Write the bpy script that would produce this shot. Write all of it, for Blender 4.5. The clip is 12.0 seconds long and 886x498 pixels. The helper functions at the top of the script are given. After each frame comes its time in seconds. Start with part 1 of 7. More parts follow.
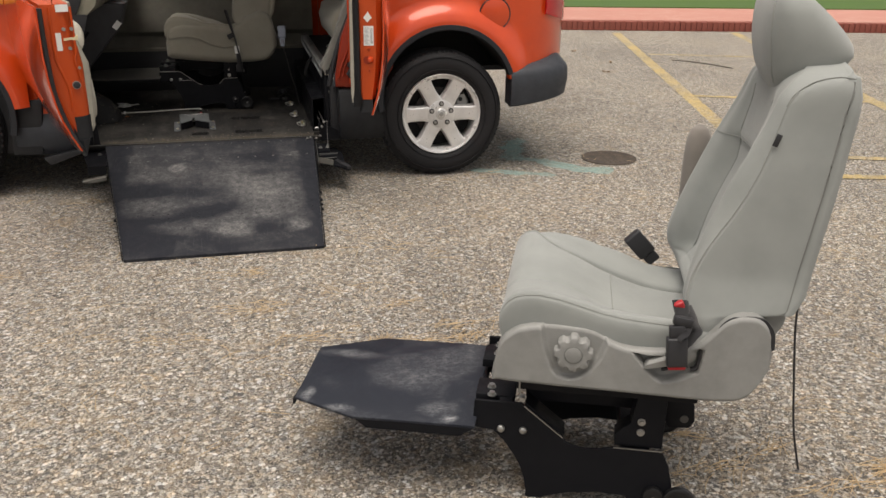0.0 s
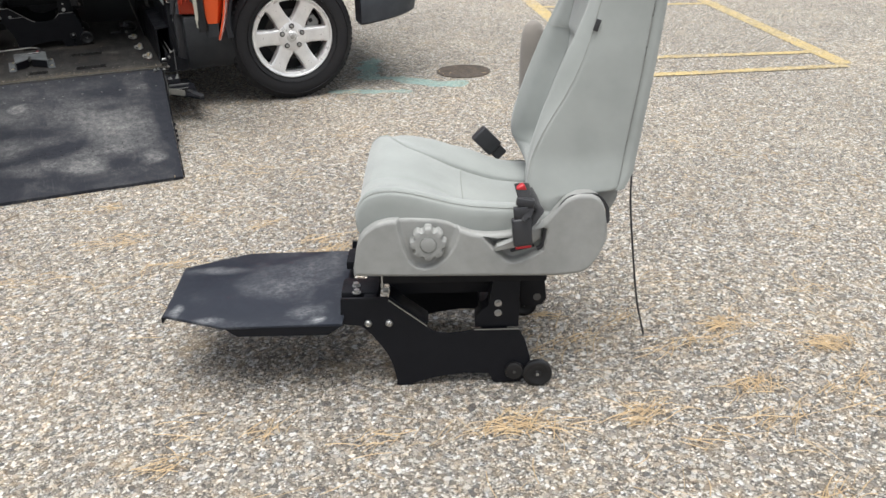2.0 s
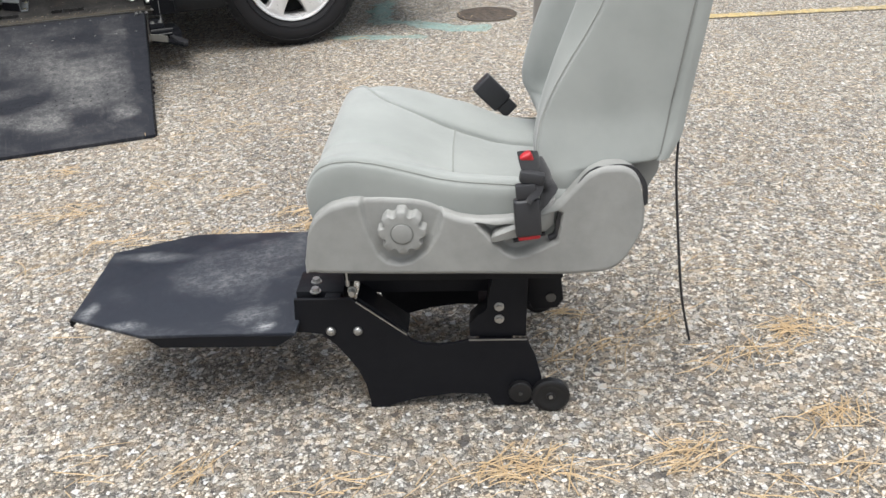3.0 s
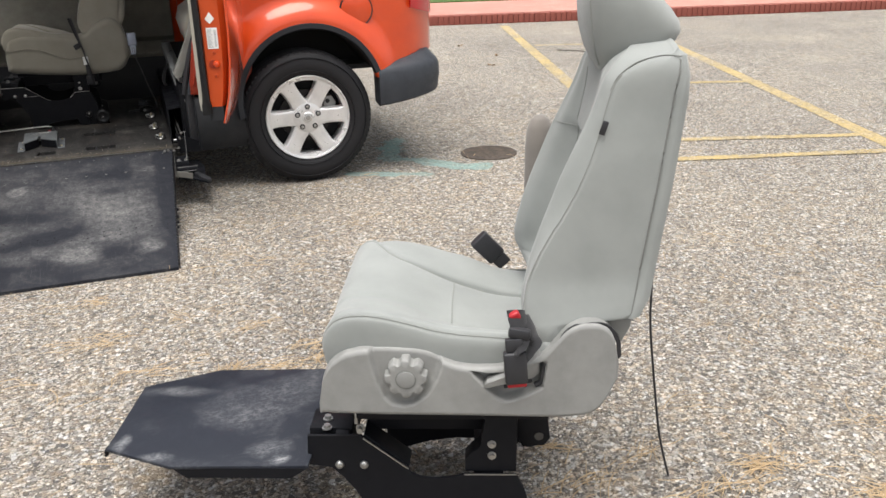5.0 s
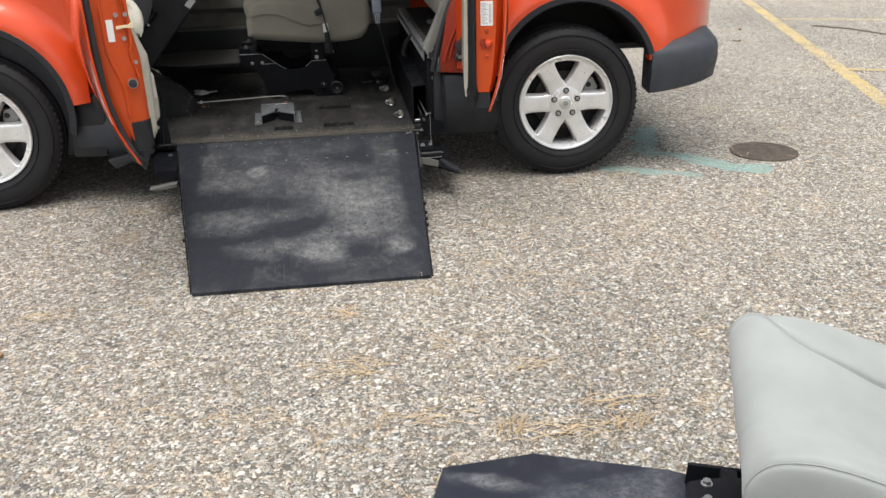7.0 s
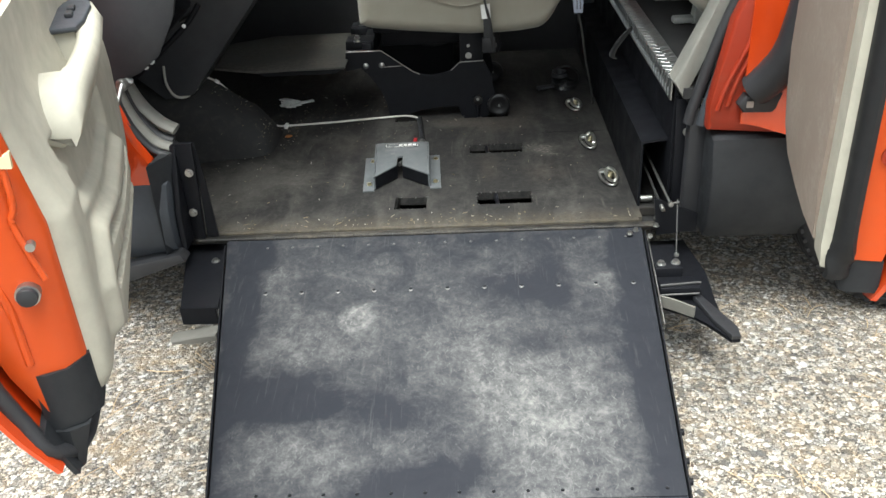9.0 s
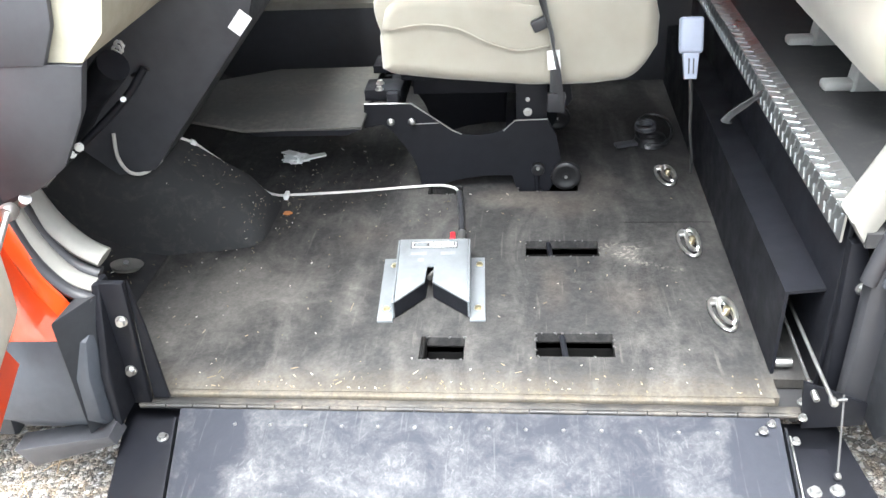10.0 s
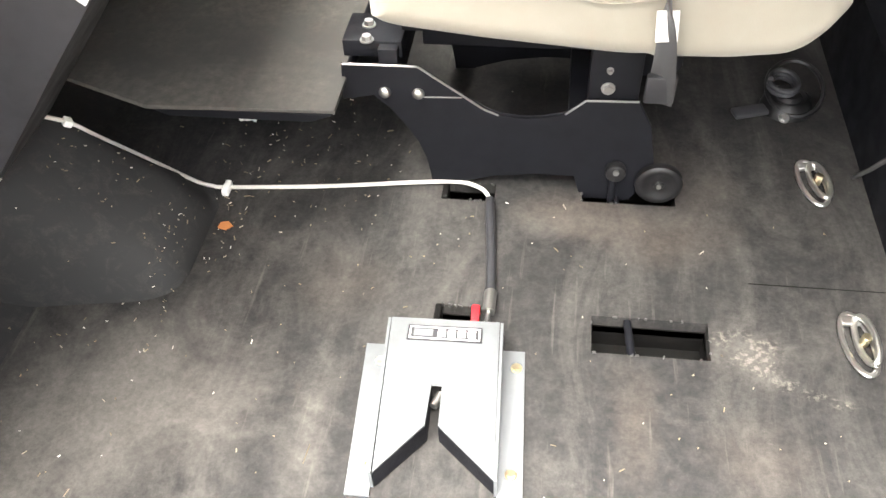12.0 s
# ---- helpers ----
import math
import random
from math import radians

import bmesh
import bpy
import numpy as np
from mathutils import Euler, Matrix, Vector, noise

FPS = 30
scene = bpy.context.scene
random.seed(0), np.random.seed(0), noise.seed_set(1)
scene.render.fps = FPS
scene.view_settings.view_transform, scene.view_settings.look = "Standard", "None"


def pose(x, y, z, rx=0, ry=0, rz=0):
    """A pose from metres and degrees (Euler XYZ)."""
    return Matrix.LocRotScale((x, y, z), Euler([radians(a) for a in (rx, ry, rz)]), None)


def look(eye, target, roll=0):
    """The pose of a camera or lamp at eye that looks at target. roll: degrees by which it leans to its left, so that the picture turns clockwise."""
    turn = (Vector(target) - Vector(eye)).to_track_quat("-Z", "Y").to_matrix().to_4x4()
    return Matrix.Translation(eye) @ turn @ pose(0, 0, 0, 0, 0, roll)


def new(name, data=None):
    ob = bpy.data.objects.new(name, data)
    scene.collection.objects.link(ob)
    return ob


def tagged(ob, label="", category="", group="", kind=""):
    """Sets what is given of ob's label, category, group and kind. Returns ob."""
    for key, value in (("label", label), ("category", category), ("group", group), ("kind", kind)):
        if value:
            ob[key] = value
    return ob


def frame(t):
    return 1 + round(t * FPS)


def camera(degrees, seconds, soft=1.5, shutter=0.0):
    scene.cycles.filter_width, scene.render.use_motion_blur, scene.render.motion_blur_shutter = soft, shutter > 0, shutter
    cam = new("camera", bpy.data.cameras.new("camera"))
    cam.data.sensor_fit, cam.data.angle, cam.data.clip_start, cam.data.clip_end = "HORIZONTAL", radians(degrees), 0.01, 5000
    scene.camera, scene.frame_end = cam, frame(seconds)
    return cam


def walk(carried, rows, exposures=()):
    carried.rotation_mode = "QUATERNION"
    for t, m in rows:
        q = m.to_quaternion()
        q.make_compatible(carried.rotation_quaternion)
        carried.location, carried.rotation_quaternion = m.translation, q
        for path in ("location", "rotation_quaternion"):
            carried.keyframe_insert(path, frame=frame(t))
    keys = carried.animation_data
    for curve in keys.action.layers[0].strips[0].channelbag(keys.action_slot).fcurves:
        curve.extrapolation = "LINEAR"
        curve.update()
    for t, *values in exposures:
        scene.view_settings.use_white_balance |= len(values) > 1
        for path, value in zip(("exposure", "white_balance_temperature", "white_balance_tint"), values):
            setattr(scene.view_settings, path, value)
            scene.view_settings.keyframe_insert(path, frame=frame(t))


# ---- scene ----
cam = camera(54.6, 12.0)
PATH = [
    (0, (-1.049, -4.55, 1.322), (-0.625, -2.728, 0.614), 0.4),
    (0.5, (-1.058, -4.708, 1.311), (-0.459, -2.993, 0.475), 0.3),
    (1, (-1.058, -4.733, 1.31), (-0.418, -3.037, 0.467), 0.1),
    (1.5, (-1.054, -4.718, 1.301), (-0.393, -3.032, 0.454), -0.2),
    (2, (-1.03, -4.665, 1.282), (-0.355, -2.988, 0.426), -1.3),
    (2.5, (-0.878, -4.418, 1.159), (-0.266, -2.753, 0.236), -2.5),
    (2.7, (-0.786, -4.309, 1.118), (-0.203, -2.65, 0.166), -2.7),
    (4.3, (-0.71, -4.182, 1.135), (-0.154, -2.479, 0.246), -2.0),
    (4.5, (-0.712, -4.209, 1.167), (-0.144, -2.48, 0.338), -2.1),
    (5, (-0.794, -4.413, 1.277), (-0.188, -2.645, 0.567), -1.6),
    (5.5, (-0.858, -4.54, 1.285), (-0.29, -2.778, 0.528), -1.9),
    (6, (-0.89, -4.493, 1.274), (-0.369, -2.76, 0.422), -2.4),
    (6.5, (-0.92, -4.194, 1.24), (-0.506, -2.442, 0.369), -2.5),
    (7, (-1.053, -3.779, 1.284), (-0.829, -1.952, 0.502), -1.5),
    (7.2, (-1.065, -3.577, 1.344), (-0.923, -1.739, 0.569), -1.4),
    (8.8, (-1.122, -2.045, 1.294), (-1.159, -0.307, 0.306), -3.0),
    (9, (-1.108, -1.861, 1.28), (-1.2, -0.118, 0.304), -3.4),
    (9.5, (-1.103, -1.445, 1.288), (-1.314, 0.285, 0.305), -2.3),
    (10, (-1.135, -1.049, 1.296), (-1.33, 0.635, 0.236), -3.6),
    (10.5, (-1.105, -0.737, 1.249), (-1.461, 0.868, 0.11), -5.6),
    (11, (-1.147, -0.445, 1.19), (-1.534, 0.951, -0.189), -6.1),
    (11.5, (-1.25, -0.202, 1.179), (-1.46, 1.109, -0.317), -3.7),
    (12, (-1.212, -0.143, 1.229), (-1.448, 1.213, -0.221), -3.5),
]
walk(cam, [(t, look(eye, target, roll)) for t, eye, target, roll in PATH],
     exposures=[(0.0, 0.45, 7200, 12), (0.5, 0.55, 6600, 10), (1.0, 0.68, 6500, 10), (1.5, 0.98, 6450, 8), (2.5, 0.95, 6400, 8), (4.3, 1.15, 6500, 10), (5.0, 0.97, 6600, 10), (6.0, 0.98, 6500, 9), (6.5, 1.09, 6400, 8), (7.2, 0.95, 6500, 8),
                (8.8, 1.62, 6450, 2), (9.5, 2.9, 6250, 5), (10.0, 3.84, 6150, 7), (10.5, 4.15, 6450, 4), (11.0, 3.85, 6650, 6), (12.0, 4.2, 6950, 10)])

# ---- light: an overcast day ----
world = bpy.data.worlds.new("sky")
scene.world = world
world.use_nodes = True
wn, wl = world.node_tree.nodes, world.node_tree.links
sky = wn.new("ShaderNodeTexSky")
sky.sky_type, sky.sun_disc = "NISHITA", False
sky.sun_elevation, sky.sun_rotation = radians(78), radians(207)
sky.air_density, sky.dust_density = 1.0, 4.0
grey = wn.new("ShaderNodeHueSaturation")
grey.inputs["Saturation"].default_value = 0.25
wl.new(sky.outputs[0], grey.inputs["Color"])
wl.new(grey.outputs[0], wn["Background"].inputs[0])
wn["Background"].inputs[1].default_value = 0.11
sun_data = bpy.data.lights.new("sun", "SUN")
sun_data.energy, sun_data.angle, sun_data.color = 2.1, radians(50), (1.0, 0.98, 0.955)
sun = new("sun", sun_data)
sun.matrix_world = look((0, 0, 10), (0.8, 2.2, 0))


# ---- materials ----
def material(name, color, rough=0.6, metal=0.0, spec=0.5, coat=0.0):
    m = bpy.data.materials.new(name)
    m.use_nodes = True
    b = m.node_tree.nodes["Principled BSDF"]
    b.inputs["Base Color"].default_value = (*color, 1)
    b.inputs["Roughness"].default_value, b.inputs["Metallic"].default_value = rough, metal
    b.inputs["Specular IOR Level"].default_value, b.inputs["Coat Weight"].default_value = spec, coat
    return m


class Nodes:
    """Short ways to add shader nodes to a material."""

    def __init__(self, m):
        self.n, self.l = m.node_tree.nodes, m.node_tree.links
        self.b = self.n["Principled BSDF"]

    def put(self, kind, **values):
        node = self.n.new(kind)
        for key, value in values.items():
            node.inputs[key.replace("_", " ")].default_value = value
        return node

    def coords(self, scale=(1, 1, 1), which="Object", turn=0.0):
        """Mapped coordinates; with turn (degrees) the grain runs at a slant."""
        c, m = self.n.new("ShaderNodeTexCoord"), self.n.new("ShaderNodeMapping")
        m.vector_type = "TEXTURE" if turn else "POINT"
        m.inputs["Scale"].default_value = tuple(1 / k for k in scale) if turn else scale
        m.inputs["Rotation"].default_value = (0, 0, math.radians(turn))
        self.l.new(c.outputs[which], m.inputs[0])
        return m.outputs[0]

    def noise(self, at, scale, detail=4.0, rough=0.55, warp=0.0):
        t = self.put("ShaderNodeTexNoise", Scale=scale, Detail=detail, Roughness=rough, Distortion=warp)
        self.l.new(at, t.inputs["Vector"])
        return t

    def ramp(self, factor, stops):
        r = self.n.new("ShaderNodeValToRGB")
        e = r.color_ramp.elements
        while len(e) < len(stops):
            e.new(0.5)
        for k, (p, c) in zip(e, stops):
            k.position = p
            k.color = (*c, 1) if isinstance(c, tuple) else (c, c, c, 1)
        self.l.new(factor, r.inputs[0])
        return r.outputs[0]

    def mix(self, factor, a, b, how="MIX"):
        m = self.n.new("ShaderNodeMix")
        m.data_type, m.blend_type = "RGBA", how
        for socket, v in ((m.inputs[0], factor), (m.inputs[6], a), (m.inputs[7], b)):
            if isinstance(v, (int, float)):
                socket.default_value = v
            elif isinstance(v, tuple):
                socket.default_value = (*v, 1)
            else:
                self.l.new(v, socket)
        return m.outputs[2]

    def blobs(self, at, spots, wobble=0.05, scale=7.0):
        """Soft patches (x, y, half width, half length, strength) with ragged outlines, added up."""
        warp = self.noise(at, scale, 4, 0.6)
        moved = self.n.new("ShaderNodeVectorMath")
        moved.operation = "MULTIPLY_ADD"
        self.l.new(warp.outputs["Color"], moved.inputs[0])
        moved.inputs[1].default_value = (wobble * 2, wobble * 2, 0)
        self.l.new(at, moved.inputs[2])
        total = None
        for x, y, rx, ry, strength in spots:
            m = self.n.new("ShaderNodeMapping")
            m.inputs["Scale"].default_value = (1 / rx, 1 / ry, 0)
            m.inputs["Location"].default_value = (-(x + wobble) / rx, -(y + wobble) / ry, 0)
            self.l.new(moved.outputs[0], m.inputs[0])
            g = self.n.new("ShaderNodeTexGradient")
            g.gradient_type = "SPHERICAL"
            self.l.new(m.outputs[0], g.inputs[0])
            f = self.n.new("ShaderNodeMath")
            f.operation = "MULTIPLY_ADD"
            self.l.new(g.outputs["Fac"], f.inputs[0])
            f.inputs[1].default_value = strength
            if total is None:
                f.inputs[2].default_value = 0.0
            else:
                self.l.new(total, f.inputs[2])
            total = f.outputs[0]
        return total

    def scaled(self, value, factor):
        f = self.n.new("ShaderNodeMath")
        f.operation = "MULTIPLY"
        f.inputs[1].default_value = factor
        self.l.new(value, f.inputs[0])
        return f.outputs[0]

    def base(self, color):
        self.l.new(color, self.b.inputs["Base Color"])

    def rough(self, value):
        self.l.new(value, self.b.inputs["Roughness"])

    def bump(self, height, strength, distance):
        n = self.put("ShaderNodeBump", Strength=strength, Distance=distance)
        self.l.new(height, n.inputs["Height"])
        self.l.new(n.outputs[0], self.b.inputs["Normal"])


def asphalt_material(name="worn_asphalt", paint=None, low=0.5, high=0.62):
    """Asphalt worn down to its stones; paint: a worn coat of that colour over it."""
    m = material(name, (0.2, 0.19, 0.17), 0.9, spec=0.3)
    n = Nodes(m)
    at = n.coords()
    warp = n.noise(at, 60, 2)
    shifted = n.n.new("ShaderNodeVectorMath")
    shifted.operation = "MULTIPLY_ADD"
    n.l.new(warp.outputs["Color"], shifted.inputs[0])
    shifted.inputs[1].default_value = (0.008, 0.008, 0.008)
    n.l.new(at, shifted.inputs[2])

    def stones(scale, stops):
        cells = n.put("ShaderNodeTexVoronoi", Scale=scale, Randomness=1.0)
        n.l.new(shifted.outputs[0], cells.inputs["Vector"])
        edge = n.put("ShaderNodeTexVoronoi", Scale=scale, Randomness=1.0)
        edge.feature = "DISTANCE_TO_EDGE"
        n.l.new(shifted.outputs[0], edge.inputs["Vector"])
        pick = n.n.new("ShaderNodeSeparateColor")
        n.l.new(cells.outputs["Color"], pick.inputs[0])
        return n.ramp(pick.outputs[0], stops), edge.outputs["Distance"], pick.outputs[1]

    fine, fine_edge, _ = stones(210.0, [(0.0, (0.095, 0.088, 0.082)), (0.25, (0.21, 0.19, 0.167)), (0.55, (0.35, 0.315, 0.27)), (0.85, (0.48, 0.445, 0.39)), (1.0, (0.64, 0.61, 0.565))])
    big, big_edge, which = stones(122.0, [(0.0, (0.13, 0.118, 0.108)), (0.25, (0.29, 0.26, 0.22)), (0.5, (0.44, 0.40, 0.345)), (0.8, (0.55, 0.515, 0.46)), (1.0, (0.72, 0.695, 0.655))])
    fine = n.mix(1.0, fine, n.ramp(fine_edge, [(0.0, 0.24), (0.14, 1.0)]), "MULTIPLY")
    big = n.mix(1.0, big, n.ramp(big_edge, [(0.0, 0.24), (0.08, 1.0)]), "MULTIPLY")
    chosen = n.ramp(which, [(0.58, 0.0), (0.60, 1.0)])
    pebbled = n.mix(chosen, fine, big)
    large, large_edge, rare = stones(74.0, [(0.0, (0.11, 0.104, 0.10)), (0.3, (0.25, 0.225, 0.195)), (0.6, (0.40, 0.365, 0.32)), (0.85, (0.52, 0.49, 0.445)), (1.0, (0.66, 0.64, 0.61))])
    large = n.mix(1.0, large, n.ramp(large_edge, [(0.0, 0.22), (0.07, 1.0)]), "MULTIPLY")
    pebbled = n.mix(n.ramp(rare, [(0.74, 0.0), (0.76, 1.0)]), pebbled, large)
    tints = n.noise(at, 38, 2, 0.5)
    pebbled = n.mix(1.0, pebbled, n.ramp(tints.outputs["Fac"], [(0.32, (0.93, 0.99, 1.08)), (0.5, (1.0, 1.0, 1.0)), (0.68, (1.10, 1.0, 0.89))]), "MULTIPLY")
    patches = n.noise(at, 0.8, 6, 0.62)
    tone = n.ramp(patches.outputs["Fac"], [(0.3, (0.88, 0.875, 0.87)), (0.5, (1.07, 1.06, 1.04)), (0.7, (1.23, 1.19, 1.12))])
    stained = n.mix(1.0, pebbled, tone, "MULTIPLY")
    rust = n.noise(at, 6.0, 7, 0.68)
    spots = n.ramp(rust.outputs["Fac"], [(0.55, 0.0), (0.76, 0.45)])
    colour = n.mix(spots, stained, (0.45, 0.33, 0.19))
    if paint:
        wear = n.noise(at, 26.0, 7, 0.75)
        broad = n.noise(at, 2.2, 3, 0.5)
        both = n.mix(0.35, wear.outputs["Color"], broad.outputs["Color"])
        colour = n.mix(n.ramp(both, [(low, 1.0), (high, 0.0)]), colour, n.mix(0.35, paint, n.mix(1.0, paint, pebbled, "MULTIPLY")))
    n.base(colour)
    height = n.mix(chosen, n.ramp(fine_edge, [(0.0, 0.0), (0.25, 0.6)]), n.ramp(big_edge, [(0.0, 0.0), (0.2, 1.0)]))
    n.bump(height, 0.85, 0.005)
    return m


def fabric_material(name, color, shade):
    m = material(name, color, 0.95, spec=0.15)
    n = Nodes(m)
    at = n.coords()
    big = n.noise(at, 9, 4)
    n.base(n.mix(n.ramp(big.outputs["Fac"], [(0.35, 0.0), (0.7, 1.0)]), color, shade))
    weave = n.noise(at, 700, 2)
    n.bump(weave.outputs["Fac"], 0.25, 0.0012)
    n.b.inputs["Sheen Weight"].default_value = 0.25
    return m


def plastic_material(name, color, rough=0.5, grain=900):
    m = material(name, color, rough, spec=0.4)
    n = Nodes(m)
    at = n.coords()
    wear = n.noise(at, 14, 5, 0.65)
    shade = tuple(c * 0.82 for c in color)
    n.base(n.mix(n.ramp(wear.outputs["Fac"], [(0.35, 0.0), (0.7, 1.0)]), color, shade))
    n.rough(n.ramp(wear.outputs["Fac"], [(0.3, rough * 0.8), (0.7, min(1.0, rough * 1.25))]))
    n.bump(n.noise(at, grain, 2).outputs["Fac"], 0.15, 0.0008)
    return m


def dusty_material(name, color, dust, low, high, scale, rough=0.6, fine=60.0):
    """A dark surface with drifts of pale dust and scuffs."""
    m = material(name, color, rough, spec=0.35)
    n = Nodes(m)
    at = n.coords()
    drift = n.noise(at, scale, 7, 0.68, 0.6)
    scuff = n.noise(at, fine, 4, 0.7)
    a = n.ramp(drift.outputs["Fac"], [(low, 0.0), (high, 1.0)])
    b = n.ramp(scuff.outputs["Fac"], [(0.35, 0.25), (0.68, 1.0)])
    n.base(n.mix(n.mix(1.0, a, b, "MULTIPLY"), color, dust))
    n.rough(n.ramp(drift.outputs["Fac"], [(low, rough * 0.8), (high, min(1.0, rough * 1.4))]))
    n.bump(scuff.outputs["Fac"], 0.2, 0.001)
    return m


def paint_material():
    m = material("orange_car_paint", (0.60, 0.075, 0.012), 0.30, 0.10, spec=0.3, coat=1.0)
    n = Nodes(m)
    n.b.inputs["Coat Roughness"].default_value = 0.04
    at = n.coords()
    haze = n.noise(at, 5, 5, 0.6)
    n.base(n.mix(n.ramp(haze.outputs["Fac"], [(0.35, 0.0), (0.75, 1.0)]), (0.64, 0.066, 0.010), (0.54, 0.050, 0.009)))
    flake = n.noise(at, 2500, 1)
    n.bump(flake.outputs["Fac"], 0.04, 0.0004)
    return m


def ramp_material():
    """Blue-black rubber sheet, scuffed pale in patches by wheels and shoes."""
    m = material("scuffed_ramp_rubber", (0.02, 0.022, 0.028), 0.6, spec=0.14)
    n = Nodes(m)
    at = n.coords()
    cloud = n.noise(at, 10, 7, 0.74, 0.6)
    mottled = n.noise(at, 34, 8, 0.72, 0.3)
    speck = n.noise(at, 110, 5, 0.75)
    scratch = n.noise(n.coords((140, 7, 30)), 1.0, 3, 0.6)
    strokes = [n.noise(n.coords((150, 42, 30), turn=k), 1.0, 3, 0.6) for k in (38, -33, 8)]
    # wheel tracks and shoe marks: pale drifts, and dark damp smears between them
    pale = n.blobs(at, [(-1.52, -0.27, 0.24, 0.20, 0.9), (-1.46, -0.58, 0.26, 0.14, 1.05), (-1.40, -0.20, 0.055, 0.06, 2.0), (-0.98, -0.52, 0.22, 0.26, 1.45), (-1.12, -0.32, 0.36, 0.26, 0.75),
                        (-1.30, -0.06, 0.40, 0.14, 0.35), (-0.83, -0.10, 0.12, 0.12, 0.5), (-1.62, -0.06, 0.10, 0.12, 0.55), (-1.13, -0.84, 0.10, 0.09, 2.0), (-0.86, -0.83, 0.08, 0.07, 1.8), (-1.30, -0.80, 0.24, 0.10, 0.9), (-1.05, -0.72, 0.30, 0.10, 0.9)])
    dark = n.blobs(at, [(-1.58, -0.43, 0.22, 0.11, 1.25), (-1.38, -0.47, 0.20, 0.07, 0.6), (-1.24, -0.65, 0.20, 0.08, 1.1), (-1.45, -0.72, 0.28, 0.06, 0.5), (-1.02, -0.12, 0.16, 0.10, 0.6), (-0.74, -0.30, 0.07, 0.70, 1.3), (-1.68, -0.45, 0.06, 0.8, 1.1), (-1.55, -0.88, 0.18, 0.13, 1.15), (-1.00, -0.30, 0.12, 0.06, 0.6)], 0.05, 11)
    less = n.n.new("ShaderNodeMath")
    less.operation = "SUBTRACT"
    n.l.new(pale, less.inputs[0])
    n.l.new(dark, less.inputs[1])
    rough_edge = n.n.new("ShaderNodeMath")
    rough_edge.operation = "MULTIPLY_ADD"
    n.l.new(cloud.outputs["Fac"], rough_edge.inputs[0])
    rough_edge.inputs[1].default_value = 2.4
    n.l.new(less.outputs[0], rough_edge.inputs[2])
    worn = n.ramp(n.scaled(rough_edge.outputs[0], 0.35), [(0.36, 0.0), (0.60, 0.35), (0.95, 1.0)])
    c = n.mix(1.0, n.ramp(mottled.outputs["Fac"], [(0.36, 0.10), (0.66, 1.0)]), n.ramp(speck.outputs["Fac"], [(0.34, 0.35), (0.62, 1.0)]), "MULTIPLY")
    d = n.ramp(scratch.outputs["Fac"], [(0.60, 0.0), (0.74, 0.35)])
    e = None
    for k in strokes:
        mark = n.ramp(k.outputs["Fac"], [(0.61, 0.0), (0.69, 0.65)])
        e = mark if e is None else n.mix(1.0, e, mark, "SCREEN")
    dust = n.mix(1.0, worn, n.mix(1.0, c, e, "SCREEN"), "MULTIPLY")
    film = n.mix(worn, (0.0175, 0.0190, 0.0245), (0.046, 0.047, 0.052))
    n.base(n.mix(dust, n.mix(d, film, (0.066, 0.067, 0.069)), (0.190, 0.188, 0.182)))
    n.rough(n.ramp(cloud.outputs["Fac"], [(0.3, 0.55), (0.7, 0.85)]))
    n.bump(speck.outputs["Fac"], 0.3, 0.001)
    return m


def foot_material():
    """Blue-black rubber of a foot plate, rubbed pale at its corners and where shoes rest."""
    m = material("scuffed_foot_rubber", (0.016, 0.019, 0.027), 0.5, spec=0.3)
    n = Nodes(m)
    at = n.coords()
    cloud = n.noise(at, 9, 6, 0.7, 0.5)
    speck = n.noise(at, 90, 5, 0.75)
    streak = n.noise(n.coords((24, 110, 20), turn=25), 1.0, 3, 0.6)
    rubbed = n.blobs(at, [(-0.175, -0.025, 0.028, 0.020, 1.5), (-0.21, 0.02, 0.06, 0.04, 0.6), (-0.28, 0.18, 0.16, 0.12, 0.5), (-0.545, 0.03, 0.020, 0.045, 1.1), (-0.45, -0.02, 0.05, 0.02, 0.7), (-0.48, 0.26, 0.10, 0.03, 0.8), (-0.20, 0.30, 0.12, 0.10, 0.35)], 0.02, 14)
    edge = n.n.new("ShaderNodeMath")
    edge.operation = "MULTIPLY_ADD"
    n.l.new(cloud.outputs["Fac"], edge.inputs[0])
    edge.inputs[1].default_value = 1.2
    n.l.new(rubbed, edge.inputs[2])
    worn = n.ramp(n.scaled(edge.outputs[0], 0.5), [(0.30, 0.0), (0.56, 0.34), (1.15, 0.9)])
    marks = n.mix(1.0, n.ramp(speck.outputs["Fac"], [(0.42, 0.15), (0.66, 1.0)]), n.ramp(streak.outputs["Fac"], [(0.56, 0.0), (0.66, 0.8)]), "SCREEN")
    n.base(n.mix(n.mix(1.0, worn, marks, "MULTIPLY"), n.mix(worn, (0.0145, 0.0175, 0.0255), (0.060, 0.065, 0.076)), (0.30, 0.305, 0.31)))
    n.rough(n.ramp(cloud.outputs["Fac"], [(0.3, 0.42), (0.7, 0.62)]))
    n.bump(speck.outputs["Fac"], 0.2, 0.001)
    return m


